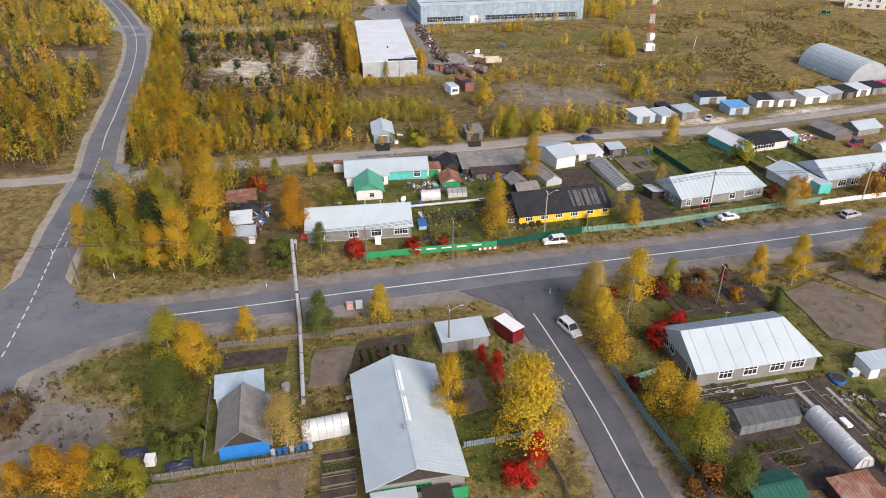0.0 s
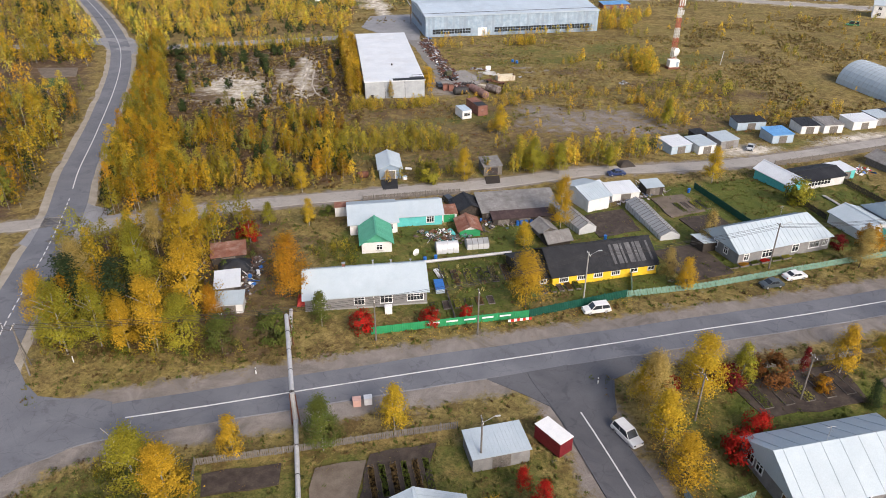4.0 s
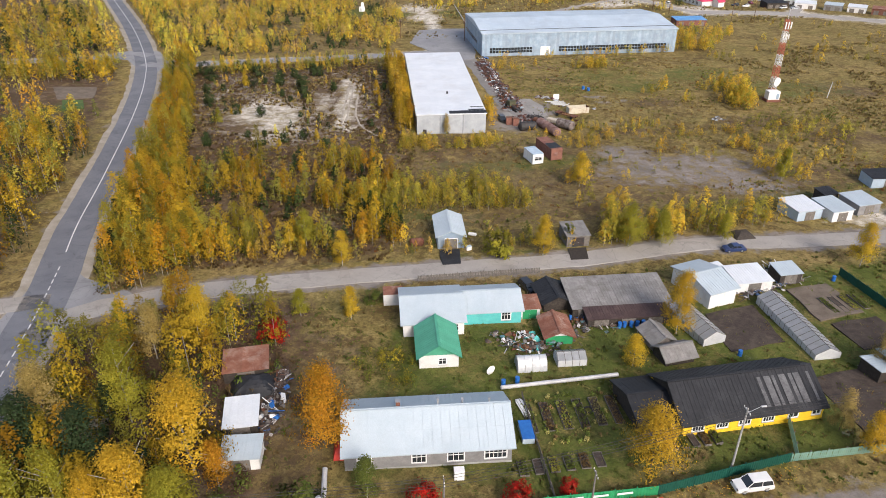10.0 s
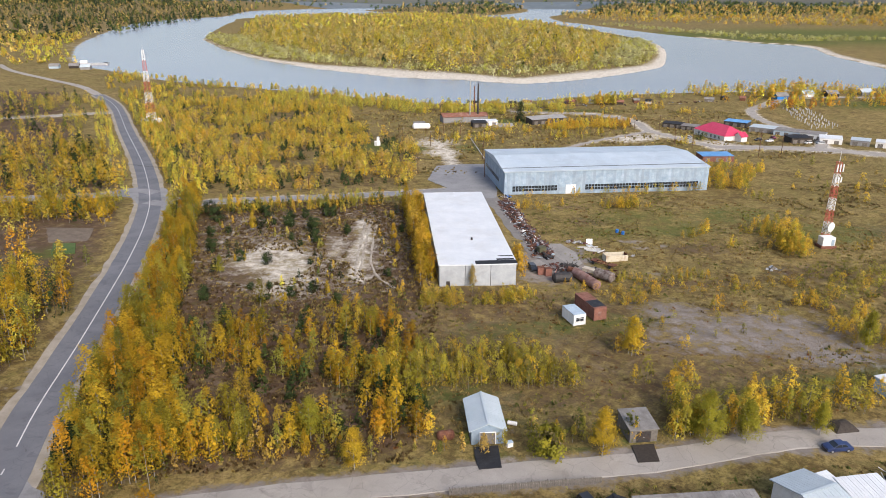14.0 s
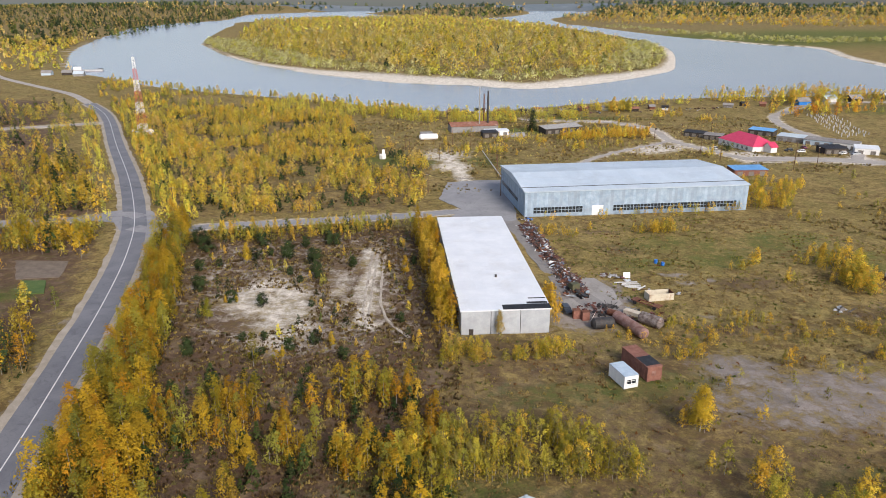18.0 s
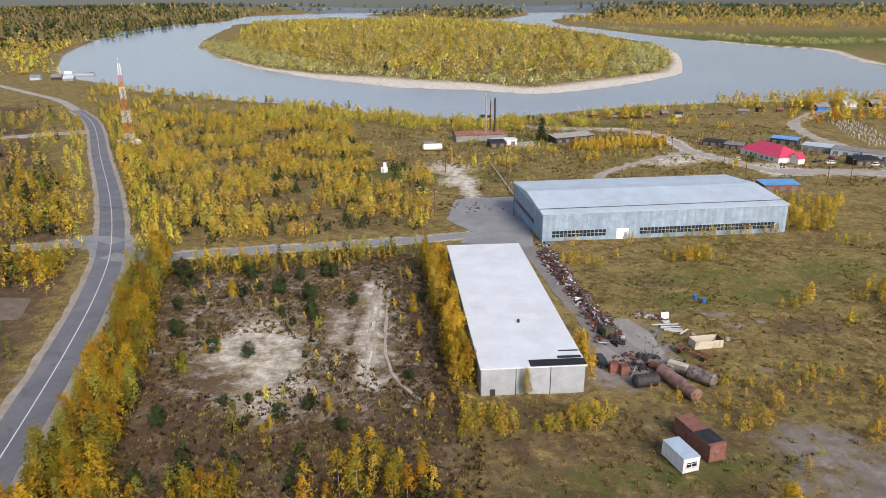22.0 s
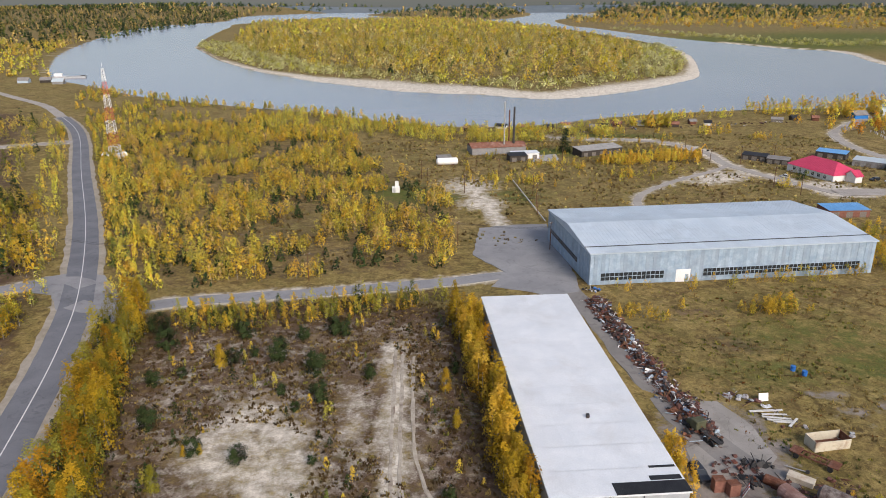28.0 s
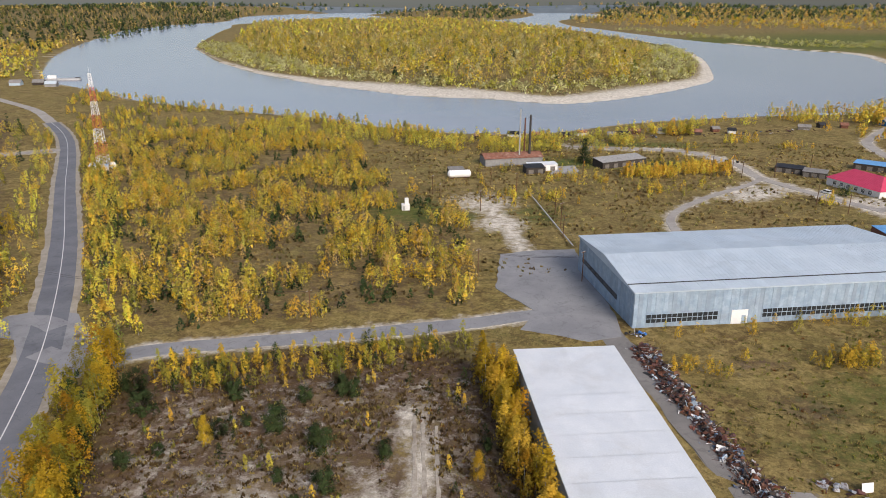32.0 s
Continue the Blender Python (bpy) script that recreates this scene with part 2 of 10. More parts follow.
def scrap_mat():
    """Tangled scrap: each piece its own paint or rust, flaking."""
    m, nt, b = nodes_of("mixed_scrap")
    at = nt.nodes.new("ShaderNodeAttribute")
    at.attribute_name = "tint"
    col = mixc(nt, ramp(nt, noise_tex(nt, 2.2, 5, 0.7, where(nt)), 0.45, 0.62, 0, 0.75), at.outputs["Color"], (0.1, 0.045, 0.025))
    nt.links.new(col, b.inputs["Base Color"])
    b.inputs["Roughness"].default_value = 0.75
    return m


SCRAP = scrap_mat()


def asphalt_mat(name, c1, c2, patch):
    m, nt, b = nodes_of(name)
    p = where(nt)
    col = mixc(nt, ramp(nt, noise_tex(nt, 0.12, 5, 0.6, p, 0.5), 0.35, 0.65), c1, c2)
    col = mixc(nt, ramp(nt, noise_tex(nt, 0.3, 6, 0.7, p, 1.2), 0.56, 0.62, 0, 0.55), col, patch)
    vo = nt.nodes.new("ShaderNodeTexVoronoi")
    vo.feature = "DISTANCE_TO_EDGE"
    vo.inputs["Scale"].default_value = 0.22
    warp = nt.nodes.new("ShaderNodeVectorMath")
    warp.operation = "ADD"
    nz = nt.nodes.new("ShaderNodeTexNoise")
    nz.inputs["Scale"].default_value = 0.5
    nt.links.new(p, nz.inputs["Vector"])
    nt.links.new(p, warp.inputs[0])
    nt.links.new(nz.outputs["Color"], warp.inputs[1])
    nt.links.new(warp.outputs[0], vo.inputs["Vector"])
    col = mixc(nt, ramp(nt, vo.outputs["Distance"], 0.0, 0.008, 0.4, 0.0), col, (0.03, 0.03, 0.03))
    fine = noise_tex(nt, 9, 3, 0.6, p)
    col = mixc(nt, ramp(nt, fine, 0.35, 0.65, 0, 0.3), col, [v * 0.6 for v in c1])
    nt.links.new(col, b.inputs["Base Color"])
    b.inputs["Roughness"].default_value, b.inputs["Specular IOR Level"].default_value = 0.8, 0.3
    relief(nt, b, fine, 0.01)
    return m


ASPHALT = asphalt_mat("worn_asphalt", (0.135, 0.14, 0.158), (0.185, 0.19, 0.208), (0.1, 0.102, 0.115))
ASPHALT_OLD = asphalt_mat("old_pale_asphalt", (0.23, 0.23, 0.24), (0.3, 0.3, 0.305), (0.17, 0.17, 0.175))
ASPHALT_DARK = asphalt_mat("dark_cracked_asphalt", (0.085, 0.086, 0.096), (0.125, 0.126, 0.137), (0.06, 0.06, 0.068))
TRACK_SAND = surface("pale_track_sand", (0.34, 0.3, 0.245), (0.5, 0.45, 0.38), 0.5, 0.95, 0, (0.14, 0.1, 0.07), 0.85, 3.0, 0.05, 0, 0.2)
TAR_WORN = surface("sun_bleached_tar", (0.08, 0.08, 0.085), (0.15, 0.15, 0.155), 1.2, 0.7, 0, (0.04, 0.04, 0.045), 0.7, 6.0, 0.01)
GRAVEL_GREY = asphalt_mat("grey_gravel", (0.19, 0.18, 0.17), (0.26, 0.245, 0.23), (0.14, 0.13, 0.125))
GRAVEL_YARD = asphalt_mat("pale_grey_gravel", (0.25, 0.235, 0.215), (0.34, 0.32, 0.295), (0.2, 0.185, 0.165))
GRAVEL = asphalt_mat("pale_gravel", (0.31, 0.285, 0.255), (0.4, 0.37, 0.335), (0.24, 0.22, 0.2))
SHOULDER = surface("sandy_road_shoulder", (0.3, 0.265, 0.215), (0.4, 0.36, 0.3), 0.4, 0.95, 0, (0.2, 0.17, 0.11), 0.6, 4.0, 0.03, 0, 0.2)
LINE = surface("worn_road_paint", (0.6, 0.6, 0.6), (0.7, 0.7, 0.7), 1.2, 0.7, 0, (0.3, 0.3, 0.3), 0.55, 6, 0.002)


def ground_mat():
    """Grassland: dry and green grass by noise, with bare sand, lush lawn, brown heath and mud where the masks say so."""
    m, nt, b = nodes_of("autumn_ground")
    p = where(nt)
    at = nt.nodes.new("ShaderNodeAttribute")
    at.attribute_name = "cover"
    sep = nt.nodes.new("ShaderNodeSeparateColor")
    nt.links.new(at.outputs["Color"], sep.inputs[0])
    big, mid, fine = noise_tex(nt, 0.035, 5, 0.6, p, 0.6), noise_tex(nt, 0.22, 6, 0.7, p, 0.8), noise_tex(nt, 2.2, 6, 0.75, p, 0.4)
    col = mixc(nt, ramp(nt, big, 0.4, 0.6), (0.3, 0.22, 0.086), (0.225, 0.178, 0.06))
    col = mixc(nt, ramp(nt, noise_tex(nt, 0.06, 6, 0.65, p, 1.4), 0.52, 0.62, 0, 0.8), col, (0.1, 0.062, 0.028))
    col = mixc(nt, ramp(nt, mid, 0.46, 0.6, 0, 0.8), col, (0.105, 0.07, 0.028))
    col = mixc(nt, ramp(nt, noise_tex(nt, 0.09, 6, 0.7, p, 1.0), 0.5, 0.62, 0, 0.5), col, (0.16, 0.145, 0.045))
    col = mixc(nt, ramp(nt, noise_tex(nt, 0.75, 5, 0.75, p, 0.3), 0.52, 0.62, 0, 0.65), col, (0.085, 0.06, 0.024))
    col = mixc(nt, ramp(nt, noise_tex(nt, 0.5, 5, 0.7, p), 0.52, 0.66, 0, 0.75), col, (0.37, 0.285, 0.115))
    col = mixc(nt, ramp(nt, noise_tex(nt, 0.13, 7, 0.75, p, 1.6), 0.53, 0.6, 0, 0.55), col, (0.13, 0.09, 0.034))
    col = mixc(nt, ramp(nt, noise_tex(nt, 0.4, 7, 0.8, p, 0.9), 0.52, 0.6, 0, 0.7), col, (0.33, 0.25, 0.09))
    col = mixc(nt, ramp(nt, noise_tex(nt, 0.27, 7, 0.8, p, 1.2), 0.56, 0.62, 0, 0.6), col, (0.1, 0.078, 0.028))
    plain = noise_tex(nt, 0.3, 7, 0.72, p)

    def edge(sock, tight=0.22):
        s = calc(nt, "ADD", sock, ramp(nt, plain, 0.25, 0.75, -0.42, 0.42))
        s = calc(nt, "ADD", s, ramp(nt, fine, 0.2, 0.8, -0.16, 0.16))
        return ramp(nt, s, 0.5 - tight, 0.5 + tight)

    heath = mixc(nt, ramp(nt, fine, 0.35, 0.65), (0.045, 0.028, 0.019), (0.16, 0.1, 0.068))
    heath = mixc(nt, ramp(nt, noise_tex(nt, 0.16, 6, 0.7, p, 0.8), 0.5, 0.66, 0, 0.6), heath, (0.27, 0.205, 0.14))
    heath = mixc(nt, ramp(nt, noise_tex(nt, 0.3, 5, 0.7, p, 0.8), 0.53, 0.64, 0, 0.7), heath, (0.105, 0.09, 0.03))
    col = mixc(nt, edge(sep.outputs["Blue"]), col, heath)
    lush = mixc(nt, ramp(nt, mid, 0.35, 0.65), (0.06, 0.085, 0.018), (0.135, 0.15, 0.036))
    col = mixc(nt, edge(sep.outputs["Green"]), col, lush)
    col = mixc(nt, ramp(nt, fine, 0.5, 0.62, 0, 0.5), col, (0.05, 0.04, 0.018), "MIX")
    sand = mixc(nt, ramp(nt, noise_tex(nt, 0.45, 6, 0.7, p), 0.38, 0.6), (0.4, 0.355, 0.29), (0.72, 0.67, 0.58))
    sand = mixc(nt, ramp(nt, noise_tex(nt, 1.6, 6, 0.8, p), 0.52, 0.64, 0, 0.45), sand, (0.21, 0.17, 0.125))
    col = mixc(nt, edge(sep.outputs["Red"], 0.27), col, sand)
    mud = mixc(nt, ramp(nt, mid, 0.35, 0.65), (0.17, 0.148, 0.13), (0.29, 0.258, 0.232))
    col = mixc(nt, edge(at.outputs["Alpha"], 0.16), col, mud)
    nt.links.new(col, b.inputs["Base Color"])
    b.inputs["Roughness"].default_value, b.inputs["Specular IOR Level"].default_value = 0.95, 0.1
    relief(nt, b, fine, 0.25, 0.8)
    return m


GROUND = ground_mat()


def water_mat():
    m, nt, b = nodes_of("river_water")
    p = where(nt)
    col = mixc(nt, ramp(nt, noise_tex(nt, 0.006, 4, 0.6, p), 0.3, 0.7), (0.15, 0.158, 0.19), (0.2, 0.205, 0.235))
    nt.links.new(col, b.inputs["Base Color"])
    b.inputs["Roughness"].default_value, b.inputs["Specular IOR Level"].default_value = 0.22, 0.45
    relief(nt, b, noise_tex(nt, 0.25, 4, 0.6, p), 0.2, 0.2)
    return m


WATER = water_mat()
# forest at the horizon: distance haze is mixed into its blue-grey base colours
HAZED_FOREST = surface("far_forest_haze_tinted", (0.12, 0.15, 0.17), (0.17, 0.2, 0.22), 0.0022, 0.95, 0, (0.2, 0.2, 0.17), 0.5, 0.02, 1.0, 0, 0.1)

# ---- shapes ----
GY, GZ = (110, 190, 250, 340, 450, 520, 620), (0, -3, -4.5, -6, -9, -11, -11.5)
WATER_Z = -12.8


def gz(x, y):
    """Height of the ground, which falls gently from the village to the river."""
    return float(np.interp(y, GY, GZ))


def far_rise(x, y):
    """The land beyond the river swells a little towards the horizon."""
    far = np.clip((np.hypot(x + 40, y) - 2900) / 1800, 0, 1)
    return far ** 1.5 * 34 * (1 + 0.25 * np.sin(x / 420.0))


def part(name, bm, material, parent=None, label="", m=None):
    """Links a bmesh (or a finished mesh) as one mesh object."""
    if isinstance(bm, bmesh.types.BMesh):
        me = bpy.data.meshes.new(name)
        bm.to_mesh(me)
        bm.free()
        me.materials.append(material)
    else:
        me = bm
    ob = new(name, me)
    if parent is not None:
        ob.parent = parent
    if m is not None:
        ob.matrix_basis = m
    if label:
        ob["label"] = label
    return ob


def thing(name, x, y, ang=0.0, label="", category="", group="", kind="", z=None):
    ob = new(name)
    ob.empty_display_size = 0.5
    ob.matrix_basis = pose(x, y, gz(x, y) if z is None else z, 0, 0, ang)
    return tagged(ob, label, category, group, kind)


def box(bm, cx, cy, cz, sx, sy, sz, m=None, bevel=0.0):
    """A box about its centre; m turns it; bevelled edges where asked."""
    vs = bmesh.ops.create_cube(bm, size=1.0)["verts"]
    bmesh.ops.scale(bm, vec=(sx, sy, sz), verts=vs)
    if bevel:
        es = list({e for v in vs for e in v.link_edges})
        vs = list({v for f in bmesh.ops.bevel(bm, geom=es, offset=bevel, segments=1, affect="EDGES")["faces"] for v in f.verts} | {v for v in vs if v.is_valid})
    if m is not None:
        bmesh.ops.transform(bm, matrix=m, verts=vs)
    bmesh.ops.translate(bm, vec=(cx, cy, cz), verts=vs)
    return bm


def boxed(cx, cy, cz, sx, sy, sz, m=None, bevel=0.0):
    return box(bmesh.new(), cx, cy, cz, sx, sy, sz, m, bevel)


def tube(bm, a, b, r1, r2=None, n=8, caps=True):
    a, b = Vector(a), Vector(b)
    d = b - a
    vs = bmesh.ops.create_cone(bm, cap_ends=caps, segments=n, radius1=r1, radius2=r1 if r2 is None else r2, depth=d.length)["verts"]
    bmesh.ops.transform(bm, matrix=Matrix.Translation((a + b) / 2) @ d.to_track_quat("Z", "Y").to_matrix().to_4x4(), verts=vs)
    return bm


def tubed(a, b, r1, r2=None, n=8):
    return tube(bmesh.new(), a, b, r1, r2, n)


def prism(bm, outline, y0, y1):
    """An outline in x and z, pushed from y0 to y1."""
    lo, hi = [bm.verts.new((x, y0, z)) for x, z in outline], [bm.verts.new((x, y1, z)) for x, z in outline]
    n = len(outline)
    bm.faces.new(lo)
    bm.faces.new(hi[::-1])
    for i in range(n):
        bm.faces.new((lo[i], hi[i], hi[(i + 1) % n], lo[(i + 1) % n]))
    bmesh.ops.recalc_face_normals(bm, faces=bm.faces)
    return bm


def quads_mesh(name, co, mat, tint=None, attr="tint", out=None):
    """A mesh from an array of small faces (n, 3 or 4, 3), with a colour a quad."""
    n, k = co.shape[:2]
    me = bpy.data.meshes.new(name)
    me.vertices.add(k * n)
    me.loops.add(k * n)
    me.polygons.add(n)
    me.vertices.foreach_set("co", co.astype(np.float32).ravel())
    me.loops.foreach_set("vertex_index", np.arange(k * n, dtype=np.int32))
    me.polygons.foreach_set("loop_start", np.arange(0, k * n, k, dtype=np.int32))
    me.polygons.foreach_set("loop_total", np.full(n, k, dtype=np.int32))
    if tint is not None:
        a = me.color_attributes.new(attr, "FLOAT_COLOR", "POINT")
        c = np.ones((n, k, 4), np.float32)
        c[..., :3] = tint[:, None, :]
        a.data.foreach_set("color", c.ravel())
        v = np.tile((0.0, 0.0, 1.0), (n, 1)) if out is None else out
        me.attributes.new("outward", "FLOAT_VECTOR", "POINT").data.foreach_set("vector", np.repeat(v[:, None, :], k, 1).astype(np.float32).ravel())
    me.materials.append(mat)
    me.update(calc_edges=True)
    return me


# ---- lines of the plan ----
def smooth(pts, step=4.0):
    """A soft line through the given points."""
    p = [Vector((*q, 0)) for q in pts]
    p = [p[0] * 2 - p[1], *p, p[-1] * 2 - p[-2]]
    out = []
    for a, b, c, d in zip(p, p[1:], p[2:], p[3:]):
        n = max(2, int((c - b).length / step))
        for i in range(n):
            t = i / n
            out.append(0.5 * (2 * b + (c - a) * t + (2 * a - 5 * b + 4 * c - d) * t * t + (3 * b - a - 3 * c + d) * t ** 3))
    out.append(p[-2])
    return [(v.x, v.y) for v in out]


HIGHWAY = smooth([(-58, 30), (-62, 56), (-65.9, 75.8), (-70.1, 93.6), (-78.8, 126.1), (-85.4, 151.3), (-95, 178), (-103.6, 206.7), (-118.5, 254), (-132.2, 292),
                  (-148, 327), (-180.2, 385.1), (-230, 467), (-296, 576), (-346, 640), (-392, 692), (-453, 742), (-540, 815), (-600, 880)])
STREET = smooth([(-64.5, 73), (-58, 81.5), (-50.1, 86.5), (-35.7, 90.3), (-17.4, 95.2), (1.3, 100), (23.3, 105.5), (39.9, 109.8), (57.4, 114.3), (83, 121.6), (110, 129), (160, 143)])
SIDE_STREET = smooth([(12.5, 99.2), (13.4, 96.4), (16, 89.8), (19.6, 77.5), (22.5, 66.4), (25.3, 52.7), (29, 36), (36, 8)])
LANE = smooth([(-81, 138), (-77.3, 145.2), (-65.1, 152.1), (-46, 158.3), (-19, 165.1), (7.6, 171.4), (31.7, 179.8), (50.3, 182.5), (74.5, 187.5), (103, 197.6), (138.4, 211.6), (200, 238)])
CROSS_ROAD = smooth([(-143, 316), (-132, 312.7), (-116, 320), (-92.8, 326.2), (-68.5, 333.2), (-49.3, 339.6), (-34, 346)])
CROSS_WEST = smooth([(-146, 328), (-153, 331.5), (-160, 329.5), (-166, 324), (-181, 318.5), (-215, 312), (-260, 306)])
LANE_WEST = smooth([(-84, 149), (-90.4, 146.6), (-97.2, 144.6), (-104.4, 143), (-130, 139), (-170, 134)])
FIELD_TRACK = smooth([(-283, 549), (-304, 536), (-322, 526), (-360, 508), (-420, 486)])
JUNK_LANE = smooth([(-22, 342), (-18.5, 331), (-14, 314), (-9.5, 292), (-5, 275), (1, 262), (8, 256)])
TRACK = smooth([(-35, 392), (-39, 400), (-42.2, 422.8), (-48.4, 441.5), (-52, 452)])
DIRT_PATH = smooth([(13, 412), (14, 422), (17.8, 443.2), (37.4, 471.4), (64.3, 500.1), (72, 512)])
DIRT_ROAD = smooth([(98, 454), (85, 480), (72.1, 512.7), (70, 543), (54.7, 571), (20.6, 580), (-10, 583)])
DEPOT_ROAD = smooth([(98, 455), (119.6, 458), (150, 455), (179, 441), (230, 420)])
DEPOT_BEND = smooth([(150, 458), (160, 480), (166, 500), (155, 556), (160, 600), (173.5, 625), (222, 678), (300, 687)])
NEAR_BANK = [(-560, 960), (-502, 885), (-424, 824), (-340, 753), (-285, 725), (-227, 700), (-154, 670), (-104, 634), (-40, 628), (-2, 642), (34, 670), (89, 696), (160, 719), (268, 742), (346, 783)]
RIVER = NEAR_BANK + [(400, 850), (428, 985), (447, 1165), (482, 1315), (474, 1392), (432, 1440), (405, 1515), (372, 1620), (320, 1800), (266, 2080), (222, 2330), (165, 2600), (185, 3250), (450, 4000), (420, 4950), (150, 4950), (100, 4100), (-96, 3240),
                     (-400, 3500), (-800, 4300), (-500, 4950), (-1000, 4950), (-1350, 4000), (-1110, 2950), (-1140, 2640), (-1122, 2400), (-1075, 2130), (-900, 1669), (-800, 1425), (-705, 1215)]
ISLAND = [(-575, 1405), (-500, 1270), (-435, 1150), (-331, 997), (-278, 938), (-232, 887), (-163, 833), (-131, 808), (-86, 794), (-52, 788), (-26, 771), (-2, 765), (22, 772), (78, 821), (142, 905), (187, 1010), (252, 1412), (205, 1883), (105, 2380), (-91, 2931),
          (-400, 3250), (-930, 2780), (-850, 2300), (-690, 1750)]


WEST_WOOD = [(-164, 333), (-176, 352), (-200, 392), (-220, 418), (-280, 400), (-250, 330), (-200, 322)]
PLOT_WOOD = [(-147, 287), (-146, 300), (-152, 309), (-182, 309), (-215, 300), (-200, 280), (-164, 287)]
SAND_STRIP, SAND_TRACK, SAND_LEFT = smooth([(-59.8, 298.7), (-57.4, 279.5), (-55.4, 263.2), (-53.8, 251.2), (-51.9, 245.4)], 2), smooth([(-55.7, 294.6), (-53.2, 272.8), (-50.7, 257.9), (-47.0, 248.1), (-41.8, 240.8)], 2), smooth([(-64.5, 280.8), (-64.4, 271.1), (-62.4, 264.2), (-59.9, 257.9)], 2)


def line_dist(P, pts):
    """Distance of the points P (n, 2) from a line."""
    best = np.full(len(P), 1e9)
    for a, b in zip(np.array(pts[:-1]), np.array(pts[1:])):
        d = b - a
        t = np.clip(((P - a) @ d) / max(d @ d, 1e-9), 0, 1)
        best = np.minimum(best, np.hypot(*(P - a - t[:, None] * d).T))
    return best


def inside(P, poly):
    r = np.zeros(len(P), bool)
    for (x1, y1), (x2, y2) in zip(poly, poly[1:] + poly[:1]):
        hit = ((y1 > P[:, 1]) != (y2 > P[:, 1])) & (P[:, 0] < (x2 - x1) * (P[:, 1] - y1) / (y2 - y1 + 1e-12) + x1)
        r ^= hit
    return r


RIVER_S, ISLAND_S = smooth(RIVER + RIVER[:1], 25), smooth(ISLAND + ISLAND[:1], 25)


def shore(P):
    """Distance from the water's edge: on land positive, over water negative; and whether it is the island."""
    isl = inside(P, ISLAND_S)
    wet = inside(P, RIVER_S) & ~isl
    d = np.minimum(line_dist(P, RIVER_S), line_dist(P, ISLAND_S))
    return np.where(wet, -d, d), isl


def blob(P, x, y, rx, ry, ang=0.0):
    """1 in the middle of an ellipse, 0.5 at its rim, 0 outside."""
    c, s = math.cos(radians(ang)), math.sin(radians(ang))
    u, v = P[:, 0] - x, P[:, 1] - y
    return np.clip(1.5 - np.hypot((c * u + s * v) / rx, (c * v - s * u) / ry), 0, 1)


def near(P, pts, w, soft):
    return np.clip((w + soft / 2 - line_dist(P, pts)) / soft, 0, 1)


def poly_mask(P, poly, soft=4.0):
    d = line_dist(P, poly + poly[:1])
    return np.clip(0.5 + np.where(inside(P, poly), d, -d) / soft, 0, 1)


def axis(lo, hi, step, ends, grow=1.09, fine=560):
    mid = list(np.arange(lo, hi + step, step))
    for sgn, lim in ((-1, ends[0]), (1, ends[1])):
        s, v = step, mid[0] if sgn < 0 else mid[-1]
        while (v - lim) * sgn < 0:
            s = min(s * grow, 10.0 if abs(v) < fine else 22.0 if abs(v) < 1500 else 160.0 if abs(v) < 5200 else 900.0)
            v += sgn * s
            mid = [v, *mid] if sgn < 0 else [*mid, v]
    return np.array(mid)


WOODS = {  # where the ground is forest floor
    "triangle": [(-77, 137), (-64, 105), (-36, 105), (-36, 130), (-40, 152), (-66, 149)],
    "heath": [(-78, 158), (-40, 166), (-28, 168), (-30, 240), (-36, 300), (-44, 322), (-75, 326), (-120, 312), (-112, 262), (-98, 212)],
    "north": [(-128, 325), (-95, 336), (-50, 348), (-52, 400), (-58, 440), (-110, 520), (-150, 600), (-220, 640), (-300, 560), (-220, 440), (-160, 350)],
    "west": [(-72, 60), (-80, 100), (-90, 140), (-106, 178), (-126, 250), (-145, 300), (-175, 350), (-240, 440), (-380, 650), (-900, 700), (-900, 60)],
}


